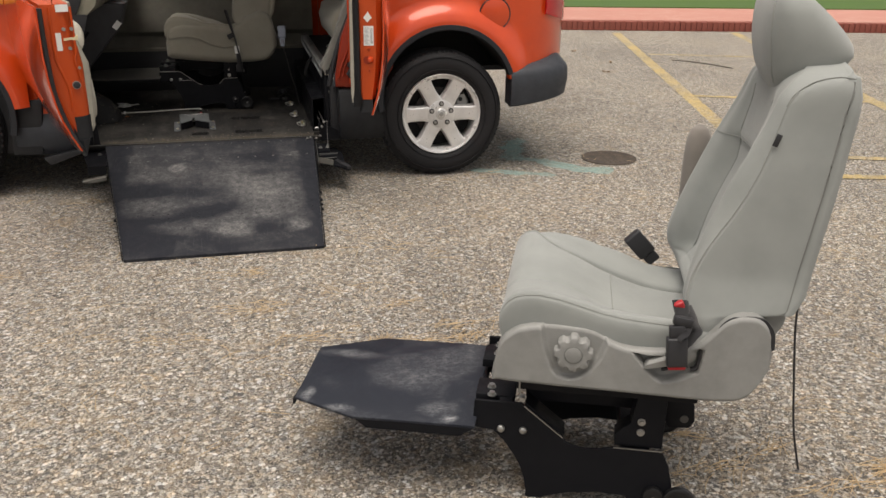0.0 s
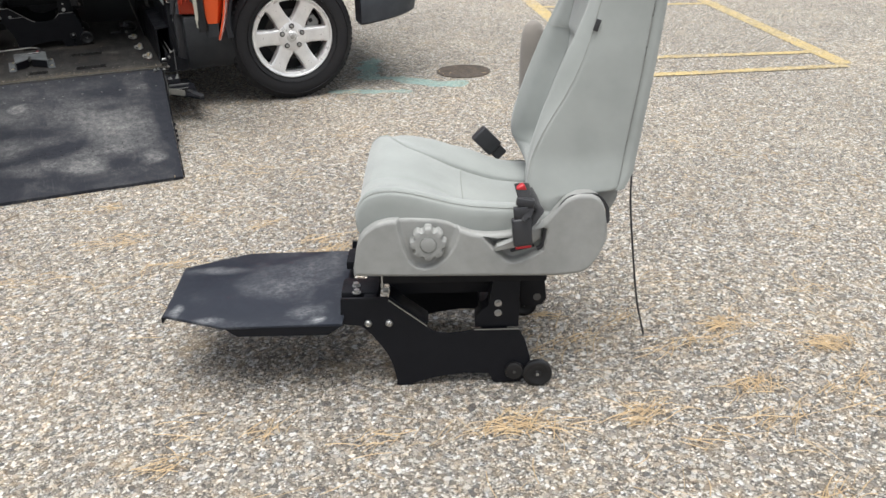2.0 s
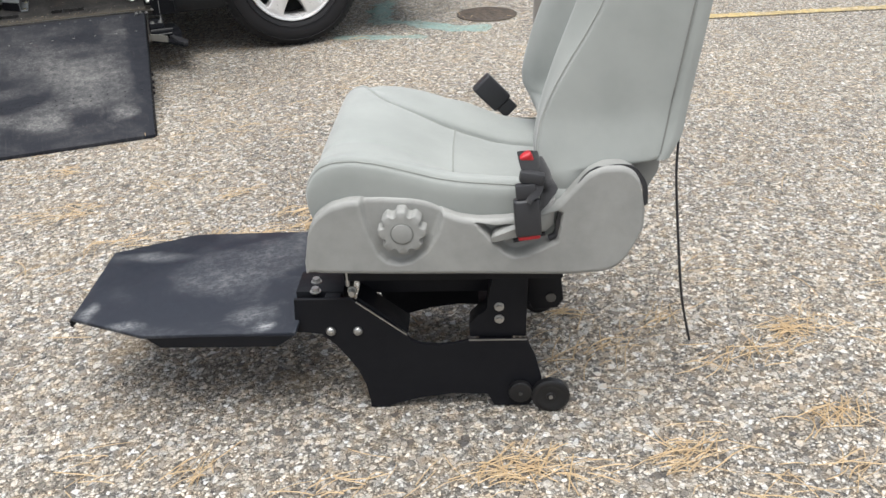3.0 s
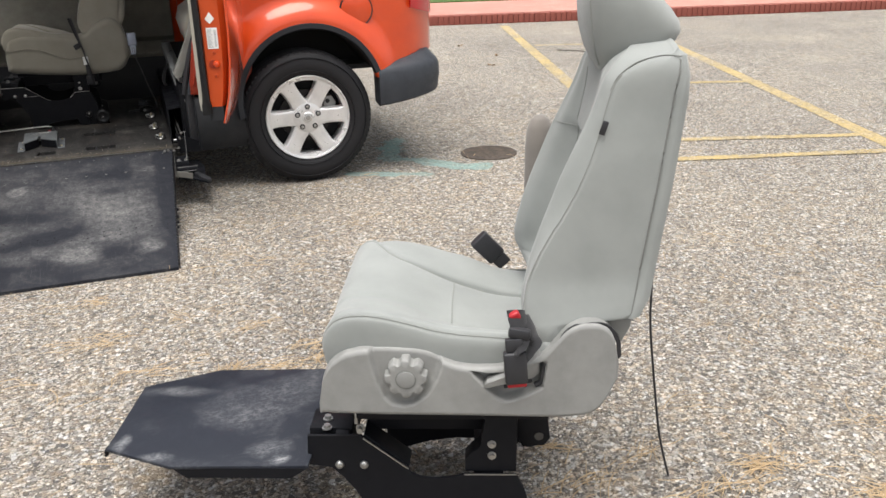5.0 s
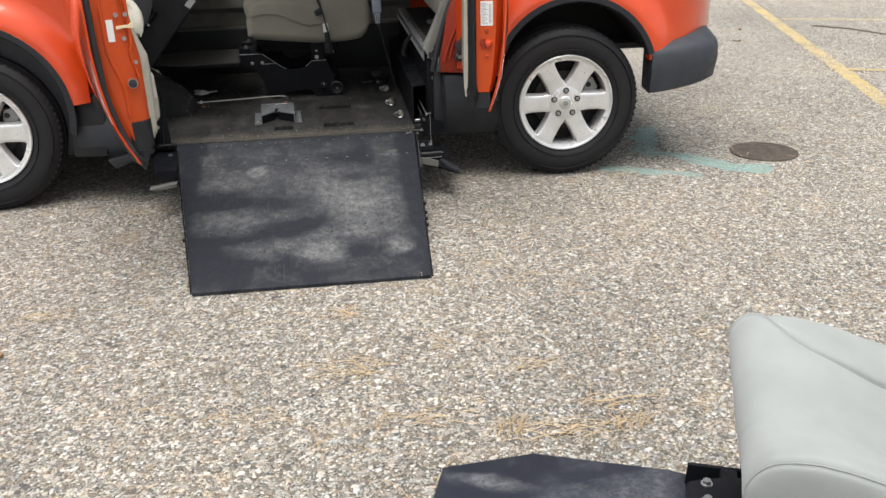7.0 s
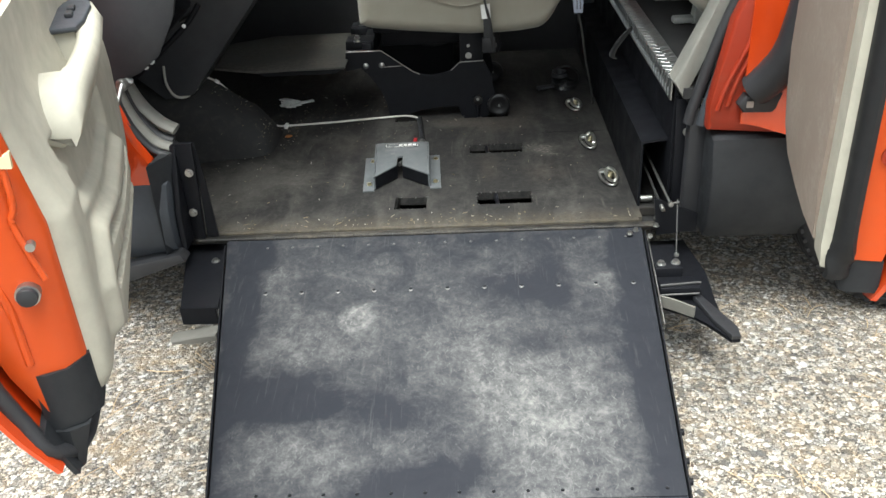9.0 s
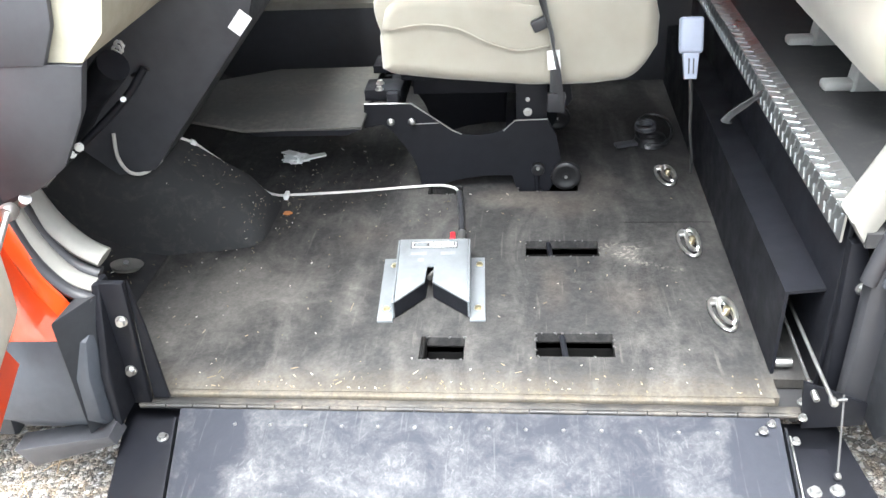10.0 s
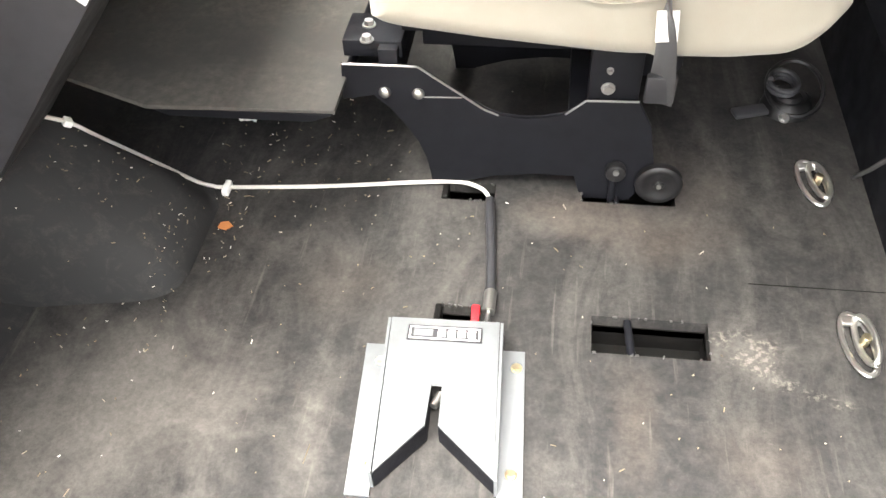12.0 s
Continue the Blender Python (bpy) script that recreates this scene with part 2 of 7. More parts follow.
def floor_material():
    """Brown-black rubber floor with streaks and swirls of dust, stronger on the left in place of light, and a tan drift
    along the threshold.
    """
    m = material("worn_floor_rubber", (0.05, 0.047, 0.043), 0.75, spec=0.2)
    n = Nodes(m)
    at = n.coords()
    streak = n.noise(n.coords((9.0, 3.0, 3)), 1.0, 7, 0.68, 0.7)
    swirl = n.noise(at, 6.5, 5, 0.62, 2.2)
    mottled = n.noise(at, 44, 7, 0.74)
    grain = n.noise(at, 160, 4, 0.7)
    scratch = n.noise(n.coords((90, 6, 20)), 1.0, 3, 0.6)
    place = n.n.new("ShaderNodeSeparateXYZ")
    n.l.new(at, place.inputs[0])
    drift = n.n.new("ShaderNodeMath")
    drift.operation = "MULTIPLY_ADD"
    n.l.new(mottled.outputs["Fac"], drift.inputs[0])
    drift.inputs[1].default_value = 0.16
    n.l.new(place.outputs[1], drift.inputs[2])
    tan = n.ramp(drift.outputs[0], [(0.19, 0.36), (0.225, 0.16), (0.29, 0.0)])
    # dust swirls; the left ones are also strengthened to brighten the dim floor
    pale = n.blobs(at, [(-1.63, 0.46, 0.09, 0.18, 1.0), (-1.75, 0.50, 0.11, 0.22, 1.2), (-1.51, 0.45, 0.05, 0.18, 0.8), (-1.88, 0.38, 0.20, 0.30, 1.2), (-1.66, 0.75, 0.20, 0.14, 0.4), (-1.05, 0.45, 0.10, 0.24, 0.1), (-0.90, 0.62, 0.08, 0.08, 0.8),
                        (-1.15, 0.87, 0.22, 0.06, 0.8), (-1.60, 0.20, 0.35, 0.10, 0.4), (-0.85, 0.30, 0.16, 0.10, 0.3)], 0.04)
    lift = n.n.new("ShaderNodeMath")
    lift.operation = "MULTIPLY_ADD"
    n.l.new(swirl.outputs["Fac"], lift.inputs[0])
    lift.inputs[1].default_value = 1.5
    n.l.new(pale, lift.inputs[2])
    a = n.ramp(streak.outputs["Fac"], [(0.47, 0.0), (0.74, 0.6)])
    sw = n.ramp(n.scaled(lift.outputs[0], 0.5), [(0.46, 0.0), (0.64, 0.25), (0.95, 0.8)])
    b = n.ramp(mottled.outputs["Fac"], [(0.30, 0.55), (0.66, 1.0)])
    g = n.ramp(grain.outputs["Fac"], [(0.35, 0.74), (0.65, 0.98)])
    sc = n.ramp(scratch.outputs["Fac"], [(0.64, 0.0), (0.76, 0.30)])
    ground = n.mix(n.ramp(mottled.outputs["Fac"], [(0.38, 0.0), (0.68, 1.0)]), (0.020, 0.0197, 0.0202), (0.038, 0.0365, 0.0355))
    ground = n.mix(n.mix(1.0, sw, (0.55, 0.55, 0.55), "MULTIPLY"), ground, (0.085, 0.080, 0.073))
    dusty = n.mix(n.mix(1.0, n.mix(1.0, a, sw, "SCREEN"), b, "MULTIPLY"), ground, (0.127, 0.121, 0.111))
    dusty = n.mix(sc, dusty, (0.14, 0.13, 0.115))
    warm = n.blobs(at, [(-1.16, 0.89, 0.14, 0.07, 0.9), (-1.04, 0.84, 0.16, 0.08, 0.7), (-1.08, 0.50, 0.05, 0.13, 0.55), (-0.96, 0.95, 0.10, 0.14, 0.4), (-1.52, 0.70, 0.10, 0.12, 0.4), (-0.92, 0.45, 0.10, 0.10, 0.4)], 0.05, 12)
    dusty = n.mix(n.mix(1.0, n.ramp(warm, [(0.05, 0.0), (0.6, 0.6)]), b, "MULTIPLY"), dusty, (0.088, 0.074, 0.063))
    scuffed = n.blobs(at, [(-0.956, 0.646, 0.026, 0.030, 1.0), (-0.934, 0.612, 0.026, 0.024, 1.2), (-0.903, 0.593, 0.030, 0.020, 1.2), (-0.873, 0.576, 0.030, 0.018, 1.1), (-0.838, 0.561, 0.032, 0.016, 1.0), (-0.805, 0.548, 0.030, 0.016, 1.0),
                           (-0.897, 0.628, 0.045, 0.040, 1.3), (-0.93, 0.66, 0.03, 0.02, 0.7)], 0.012, 30)
    chips = n.noise(at, 120, 4, 0.7)
    dusty = n.mix(n.mix(1.0, n.ramp(scuffed, [(0.30, 0.0), (0.9, 0.7)]), n.ramp(chips.outputs["Fac"], [(0.48, 0.0), (0.64, 1.0)]), "MULTIPLY"), dusty, (0.20, 0.185, 0.16))
    n.base(n.mix(1.0, n.mix(tan, dusty, (0.21, 0.175, 0.12)), g, "MULTIPLY"))
    n.bump(grain.outputs["Fac"], 0.35, 0.0012)
    return m


ASPHALT = asphalt_material()
GREY_FABRIC = fabric_material("grey_seat_fabric", (0.268, 0.281, 0.270), (0.232, 0.245, 0.235))
CREAM_FABRIC = fabric_material("cream_seat_fabric", (0.32, 0.30, 0.25), (0.28, 0.26, 0.215))
GREY_PLASTIC = plastic_material("grey_trim_plastic", (0.258, 0.26, 0.25))
CREAM_PLASTIC = plastic_material("cream_door_trim", (0.42, 0.40, 0.335), 0.55)
SILL_GREY = plastic_material("grey_sill_trim", (0.20, 0.198, 0.18), 0.55)
SKIRT = plastic_material("dusty_grey_skirt", (0.15, 0.145, 0.13), 0.6)
# near-black under its grime: shade in the slots is put into the colour
WELL = dusty_material("grimy_shaded_slot_steel", (0.0030, 0.0029, 0.0028), (0.012, 0.0105, 0.009), 0.50, 0.80, 30, 0.85, 120)
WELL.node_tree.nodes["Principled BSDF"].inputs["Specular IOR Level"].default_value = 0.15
BLACK_PLASTIC = plastic_material("black_plastic", (0.027, 0.0275, 0.031), 0.45)
CLADDING = plastic_material("dark_grey_cladding", (0.036, 0.041, 0.050), 0.55)
DOOR_EDGE = dusty_material("orange_door_edge", (0.50, 0.066, 0.012), (0.47, 0.085, 0.026), 0.5, 0.85, 10, 0.4, 50)
# darker copy of the orange paint: door-frame shade is put into its colour
JAMB = dusty_material("shade_dulled_orange_jamb", (0.26, 0.024, 0.008), (0.22, 0.05, 0.028), 0.45, 0.8, 12, 0.5, 60)
# shaded copy of CLADDING: lower panels carry their shade in the colour
SILL_CLAD = plastic_material("shaded_sill_cladding", (0.015, 0.0165, 0.0195), 0.6)
CHARCOAL = plastic_material("charcoal_dash_plastic", (0.040, 0.041, 0.046), 0.55)
ARCH_TRIM = plastic_material("black_arch_trim", (0.016, 0.018, 0.023), 0.6)
ORANGE = paint_material()
BLACK_STEEL = plastic_material("black_powder_coat", (0.0075, 0.0080, 0.0105), 0.5)
BLACK_STEEL.node_tree.nodes["Principled BSDF"].inputs["Specular IOR Level"].default_value = 0.22
# pale, barely metallic: the shine of light from outside is put into the colour
GLINT_STEEL = material("glint_pale_steel", (0.72, 0.72, 0.70), 0.35, 0.35)
DULL_STEEL = material("dull_dark_steel", (0.10, 0.10, 0.10), 0.5, 0.8)
BLACK_STEEL.node_tree.nodes["Principled BSDF"].inputs["Specular IOR Level"].default_value = 0.16
BARE_STEEL = material("zinc_steel", (0.42, 0.42, 0.41), 0.42, 1.0)
BRASS_ZINC = material("yellow_zinc", (0.62, 0.55, 0.38), 0.35, 1.0)
ALLOY = plastic_material("silver_wheel_paint", (0.76, 0.76, 0.755), 0.30)
ALLOY.node_tree.nodes["Principled BSDF"].inputs["Metallic"].default_value = 0.55
ALLOY.node_tree.nodes["Principled BSDF"].inputs["Metallic"].default_value = 0.45
RUBBER = dusty_material("tyre_rubber", (0.010, 0.010, 0.012), (0.032, 0.030, 0.029), 0.5, 0.8, 8, 0.75)
RAMP_MAT = ramp_material()
FLOOR_MAT = floor_material()
THRESHOLD = dusty_material("dusty_threshold_steel", (0.016, 0.0156, 0.0152), (0.085, 0.074, 0.060), 0.42, 0.66, 7, 0.6, 90)
FOOT_MAT = foot_material()
FOOT_DUST = dusty_material("dusty_foot_rubber", (0.046, 0.045, 0.042), (0.155, 0.145, 0.125), 0.40, 0.80, 5, 0.8, 60)
LOCK_GREY = plastic_material("blue_grey_powder_coat", (0.122, 0.132, 0.139), 0.52)
LOCK_PRINT = plastic_material("pale_print", (0.16, 0.165, 0.17), 0.5)
RED = material("red_plastic", (0.34, 0.010, 0.016), 0.38)
WEBBING = fabric_material("black_webbing", (0.02, 0.02, 0.022), (0.03, 0.03, 0.032))
CHROME = material("worn_chrome", (0.66, 0.655, 0.63), 0.3, 0.95)
RIVET = material("dull_rivet", (0.14, 0.14, 0.14), 0.5, 1.0)
CARPET = dusty_material("black_carpet", (0.034, 0.0342, 0.0352), (0.085, 0.081, 0.074), 0.50, 0.9, 30, 0.95, 300)
CARPET.node_tree.nodes["Principled BSDF"].inputs["Specular IOR Level"].default_value = 0.05
GLASS = material("window_glass", (0.9, 0.95, 0.93), 0.03)
GLASS.node_tree.nodes["Principled BSDF"].inputs["Transmission Weight"].default_value = 1.0
WHITE_CARD = material("white_label", (0.75, 0.75, 0.73), 0.5)
YELLOW_PAINT = asphalt_material("worn_yellow_paint", (0.80, 0.61, 0.27), 0.41, 0.62)
CYAN_PAINT = asphalt_material("faded_turquoise_paint", (0.37, 0.55, 0.515), 0.42, 0.66)
TINTED = material("tinted_glass", (0.025, 0.028, 0.03), 0.03)
TINTED.node_tree.nodes["Principled BSDF"].inputs["Transmission Weight"].default_value = 1.0


# ---- building tools ----
def link(name, bm, mat, parent=None, label="", smooth=40):
    bmesh.ops.recalc_face_normals(bm, faces=bm.faces)
    me = bpy.data.meshes.new(name)
    bm.to_mesh(me)
    bm.free()
    me.materials.append(mat)
    if smooth:
        me.shade_smooth()
        me.set_sharp_from_angle(angle=radians(smooth))
    ob = new(name, me)
    if parent:
        ob.parent = parent
    if label:
        ob["label"] = label
    return ob


def part(name, bm, mat, parent, label="", smooth=40):
    return link(name, bm, mat, parent, label, smooth)


def thing(name, m, label, category, group=""):
    ob = new(name)
    ob.empty_display_size = 0.05
    ob.matrix_world = m
    return tagged(ob, label, category, group)


def solid(name, bm, mat, label, category, group="", kind="", smooth=40):
    return tagged(link(name, bm, mat, None, "", smooth), label, category, group, kind)


def box(lo, hi, bevel=0.0, bm=None, m=None, segments=2):
    own = bmesh.new()
    size = Vector(hi) - Vector(lo)
    bmesh.ops.create_cube(own, size=1.0, matrix=Matrix.Translation((Vector(lo) + Vector(hi)) / 2) @ Matrix.Diagonal((*size, 1)))
    if bevel:
        bmesh.ops.bevel(own, geom=own.edges[:], offset=bevel, segments=segments, affect="EDGES", profile=0.5)
    return join(bm, own, m)


def join(bm, own, m=None):
    if m is not None:
        own.transform(m)
    if bm is None:
        return own
    me = bpy.data.meshes.new("tmp")
    own.to_mesh(me)
    own.free()
    bm.from_mesh(me)
    bpy.data.meshes.remove(me)
    return bm


def prism(outline, axis, a, b, bevel=0.0, bm=None, m=None, segments=2):
    """A plate: a flat outline drawn out along an axis from a to b. For "y" the outline is (x, z), for "x" (y, z), for "z" (x, y)."""
    own = bmesh.new()
    def at(p, d):
        return {"x": (d, p[0], p[1]), "y": (p[0], d, p[1]), "z": (p[0], p[1], d)}[axis]
    one = [own.verts.new(at(p, a)) for p in outline]
    two = [own.verts.new(at(p, b)) for p in outline]
    own.faces.new(one)
    own.faces.new(two[::-1])
    for i in range(len(one)):
        j = (i + 1) % len(one)
        own.faces.new((one[i], two[i], two[j], one[j]))
    if bevel:
        own.faces.ensure_lookup_table()
        caps = {own.faces[0], own.faces[1]}
        rim = [e for e in own.edges if sum(f in caps for f in e.link_faces) == 1]
        bmesh.ops.bevel(own, geom=rim, offset=bevel, segments=segments, affect="EDGES", profile=0.5)
    return join(bm, own, m)


def rod(p, q, r, r2=None, seg=12, bm=None, bevel=0.0):
    """A round bar from p to q."""
    own = bmesh.new()
    p, q = Vector(p), Vector(q)
    turn = (q - p).to_track_quat("Z", "Y").to_matrix().to_4x4()
    bmesh.ops.create_cone(own, cap_ends=True, segments=seg, radius1=r, radius2=r if r2 is None else r2, depth=(q - p).length,
                          matrix=Matrix.Translation((p + q) / 2) @ turn)
    if bevel:
        rim = [e for e in own.edges if any(len(f.verts) > 4 for f in e.link_faces)]
        bmesh.ops.bevel(own, geom=rim, offset=bevel, segments=2, affect="EDGES", profile=0.5)
    return join(bm, own)


def skin(rings, close=True, caps=True, bm=None):
    """A surface over rings of equal count."""
    own = bmesh.new()
    rows = [[own.verts.new(p) for p in ring] for ring in rings]
    n = len(rows[0])
    for a, b in zip(rows, rows[1:]):
        for i in range(n if close else n - 1):
            j = (i + 1) % n
            own.faces.new((a[i], a[j], b[j], b[i]))
    if caps and close:
        own.faces.new(rows[0][::-1])
        own.faces.new(rows[-1])
    return join(bm, own)


def glide(points, steps=8):
    """A smooth line through the points."""
    pts = [Vector(p) for p in points]
    out = []
    for i in range(len(pts) - 1):
        a, b, c, d = pts[max(i - 1, 0)], pts[i], pts[i + 1], pts[min(i + 2, len(pts) - 1)]
        for k in range(steps):
            t = k / steps
            out.append(0.5 * (2 * b + (c - a) * t + (2 * a - 5 * b + 4 * c - d) * t * t + (3 * b - a - 3 * c + d) * t ** 3))
    return out + [pts[-1]]


def tube(points, r, seg=8, bm=None, flat=None):
    """A hose or cord along points; flat: (half width, half thickness) for a strap."""
    pts = [Vector(p) for p in points]
    rings, up = [], Vector((0.12, 0.05, 1))
    for i, p in enumerate(pts):
        way = (pts[min(i + 1, len(pts) - 1)] - pts[max(i - 1, 0)]).normalized()
        side = way.cross(up)
        side = side.normalized() if side.length > 0.05 else way.cross(Vector((0, 1, 0))).normalized()
        top = side.cross(way)
        a, b = flat or (r, r)
        rings.append([p + side * a * math.cos(2 * math.pi * k / seg) + top * b * math.sin(2 * math.pi * k / seg) for k in range(seg)])
    return skin(rings, bm=bm)


def lathe(profile, seg=48, bm=None, m=None, axis_y=True):
    """Turns (radius, depth) pairs round the y axis."""
    rings = [[(r * math.cos(2 * math.pi * k / seg), d, r * math.sin(2 * math.pi * k / seg)) for k in range(seg)] for r, d in profile]
    own = skin(rings, caps=False)
    return join(bm, own, m)


def bolt(p, normal, r=0.008, h=0.006, bm=None):
    """A hexagon head with a washer."""
    p, n = Vector(p), Vector(normal).normalized()
    bm = rod(p, p + n * h * 0.3, r * 1.35, seg=16, bm=bm)
    return rod(p + n * h * 0.3, p + n * h * 1.3, r, r * 0.92, seg=6, bm=bm)


def screw(p, normal, r=0.006, h=0.003, bm=None):
    p, n = Vector(p), Vector(normal).normalized()
    return rod(p, p + n * h, r, r * 0.6, seg=10, bm=bm)


# ---- ground ----
KERB = 6.55


def lot(s, d):
    """A point by the kerb: s away from the car, d along the kerb."""
    return (5.5 + 0.252 * (s - KERB) + 0.968 * d, 6.03 + 0.968 * (s - KERB) - 0.252 * d)


bm = bmesh.new()
bmesh.ops.create_grid(bm, x_segments=60, y_segments=60, size=400)
ground = tagged(link("ground", bm, ASPHALT, smooth=0), "worn grey asphalt with pale exposed stones", "asphalt", kind="structure")


def flecks(name, mat, label, category, group, start, way, long, wide, cell, lift, covered):
    """Worn paint on the ground: small flat scales where covered(run, across) holds, on a strip from start along way."""
    start, way = Vector((*start, lift)), Vector((*way, 0)).normalized()
    side = Vector((-way.y, way.x, 0))
    nx, ny = int(long / cell), int(wide / cell)
    verts, faces, index = [], [], {}

    def corner(i, k):
        if (i, k) not in index:
            index[i, k] = len(verts)
            j = Vector((i * 0.37, k * 0.53, 0.0))
            p = start + way * (i + 0.35 * noise.noise(j)) * cell + side * ((k + 0.35 * noise.noise(j + Vector((7, 3, 0)))) * cell - wide / 2)
            verts.append(tuple(p))
        return index[i, k]
    for i in range(nx):
        for k in range(ny):
            if covered((i + 0.5) * cell, (k + 0.5) * cell - wide / 2, start + way * ((i + 0.5) * cell) + side * ((k + 0.5) * cell - wide / 2)):
                faces.append((corner(i, k), corner(i + 1, k), corner(i + 1, k + 1), corner(i, k + 1)))
    me = bpy.data.meshes.new(name)
    me.from_pydata(verts, [], faces)
    me.materials.append(mat)
    return tagged(new(name, me), label, category, group, "structure")


def painted_line(p, q, width, lift):
    p, q = Vector(p), Vector(q)

    def covered(run, across, at):
        edge = width / 2 - abs(across) + 0.012 * noise.noise(at * 22)
        worn = noise.noise(at * 3.1) * 0.35 + noise.noise(at * 17) * 0.5 + noise.noise(at * 70) * 0.6
        return edge > 0 and worn < 0.42 + min(edge, 0.02) * 9
    return flecks("painted_line", YELLOW_PAINT, "worn yellow parking line on the asphalt", "road marking", "parking lines", p, q - p, (q - p).length, width + 0.03, 0.014, lift, covered)


for k, (p, q, wide) in enumerate((((1.86, -0.42), (3.77, 6.20), 0.11), ((3.24, -0.74), (5.33, 5.95), 0.11), ((3.30, 4.26), (4.75, 3.72), 0.075), ((2.55, 1.93), (3.97, 1.36), 0.075),
                   ((1.95, 0.06), (3.40, -0.44), 0.075), ((1.84, -0.39), (3.22, -0.79), 0.075))):
    painted_line(p, q, wide, 0.002 + 0.0006 * k)

# kerb, pavement and lawn beyond the lot
KERB_BRICK = plastic_material("red_kerb_brick", (0.26, 0.075, 0.055), 0.85, 300)
PAVER = dusty_material("pink_pavers", (0.42, 0.19, 0.15), (0.52, 0.33, 0.27), 0.4, 0.7, 3, 0.9, 25)
GRASS = dusty_material("lawn_green", (0.05, 0.10, 0.02), (0.09, 0.15, 0.035), 0.35, 0.7, 2.5, 0.95, 60)
turn = math.atan2(-0.252, 0.968)


def lot_slab(s0, s1, d0, d1, z0, z1, bm=None):
    c = [lot(s0, d0), lot(s0, d1), lot(s1, d1), lot(s1, d0)]
    return prism(c, "z", z0, z1, bm=bm)


solid("pavement", lot_slab(KERB + 0.12, KERB + 2.0, -120, 120, 0.0, 0.125), PAVER, "pinkish brick pavement behind the kerb", "pavement", kind="structure", smooth=0)
solid("lawn", lot_slab(KERB + 2.0, KERB + 300, -300, 300, 0.0, 0.14), GRASS, "green mown lawn beyond the pavement", "grass", kind="structure", smooth=0)
kerb = solid("kerb", lot_slab(KERB + 0.01, KERB + 0.118, -120, 120, 0.0, 0.115), KERB_BRICK, "row of dark red bricks along the lot", "kerb", kind="structure", smooth=0)

# ---- the seat ----
PLATE = [(-0.118, 0.262), (-0.123, 0.188), (-0.071, 0.184), (-0.045, 0.158), (-0.023, 0.124), (-0.005, 0.095), (0.006, 0.06), (0.012, 0.022), (0.012, 0.002),
         (0.048, 0.002), (0.07, 0.012), (0.116, 0.026), (0.187, 0.036), (0.252, 0.034), (0.264, 0.004), (0.332, 0.004), (0.360, 0.04), (0.358, 0.075), (0.345, 0.127),
         (0.328, 0.164), (0.215, 0.164), (0.185, 0.156), (0.153, 0.152), (0.120, 0.156), (0.100, 0.166), (0.095, 0.179), (0.001, 0.256), (-0.004, 0.262)]


def curve_fn(points, count=120):
    xs, ys = zip(*points)
    fine = np.linspace(xs[0], xs[-1], count)
    v = np.interp(fine, xs, ys)
    pad = np.pad(v, 5, mode="edge")
    v = np.convolve(pad, np.ones(7) / 7, "same")[5:-5]
    return lambda x: float(np.interp(x, fine, v))


def inside_by(x, z, outline):
    """How far a point lies inside an outline (negative outside)."""
    best, odd = 1e9, False
    for (x0, z0), (x1, z1) in zip(outline, outline[1:] + outline[:1]):
        dx, dz = x1 - x0, z1 - z0
        t = min(max(((x - x0) * dx + (z - z0) * dz) / (dx * dx + dz * dz), 0.0), 1.0)
        best = min(best, math.hypot(x - x0 - t * dx, z - z0 - t * dz))
        if (z0 > z) != (z1 > z) and x < x0 + (z - z0) / (z1 - z0) * dx:
            odd = not odd
    return best if odd else -best


def shield(top, bottom, x0, x1, y, depth, pockets=(), lip=0.012, columns=190, rows=60):
    """A moulded side panel: its face at y, rounded to its rim, with hollows (outline, depth, width of the wall)."""
    bm, grid = bmesh.new(), []
    for i in range(columns + 1):
        x = x0 + (x1 - x0) * (0.5 - 0.5 * math.cos(math.pi * i / columns))
        zb, zt = bottom(x), max(top(x), bottom(x) + 0.002)
        column = []
        for k in range(rows + 1):
            z = zb + (zt - zb) * (0.5 - 0.5 * math.cos(math.pi * k / rows))
            e = min(zt - z, z - zb, (x - x0) * 1.2, (x1 - x) * 1.2) / lip
            e = min(max(e, 0.0), 1.0)
            d = lip * (1 - math.sqrt(1 - (1 - e) ** 2))
            for outline, deep, wall in pockets:
                q = min(max(inside_by(x, z, outline) / wall, 0.0), 1.0)
                d += deep * q * q * (3 - 2 * q)
            column.append(bm.verts.new((x, y + d, z)))
        grid.append(column)
    for a, b in zip(grid, grid[1:]):
        for k in range(rows):
            bm.faces.new((a[k], a[k + 1], b[k + 1], b[k]))
    rim = [c[0] for c in grid] + grid[-1][1:] + [c[-1] for c in grid[-2::-1]] + grid[0][-2:0:-1]
    back = [bm.verts.new((v.co.x, y + depth, v.co.z)) for v in rim]
    n = len(rim)
    for i in range(n):
        j = (i + 1) % n
        bm.faces.new((rim[i], back[i], back[j], rim[j]))
    bm.faces.new(back)
    return bm


SHIELD_TOP = curve_fn([(-0.074, 0.352), (-0.070, 0.40), (-0.061, 0.442), (-0.045, 0.467), (-0.017, 0.488), (0.017, 0.497), (0.072, 0.497), (0.126, 0.493), (0.153, 0.487), (0.180, 0.472), (0.207, 0.461),
                       (0.24, 0.456), (0.284, 0.457), (0.316, 0.462), (0.359, 0.473), (0.380, 0.487), (0.400, 0.511), (0.425, 0.541), (0.451, 0.552),
                       (0.482, 0.552), (0.503, 0.541), (0.517, 0.513), (0.522, 0.477), (0.524, 0.44)], 240)
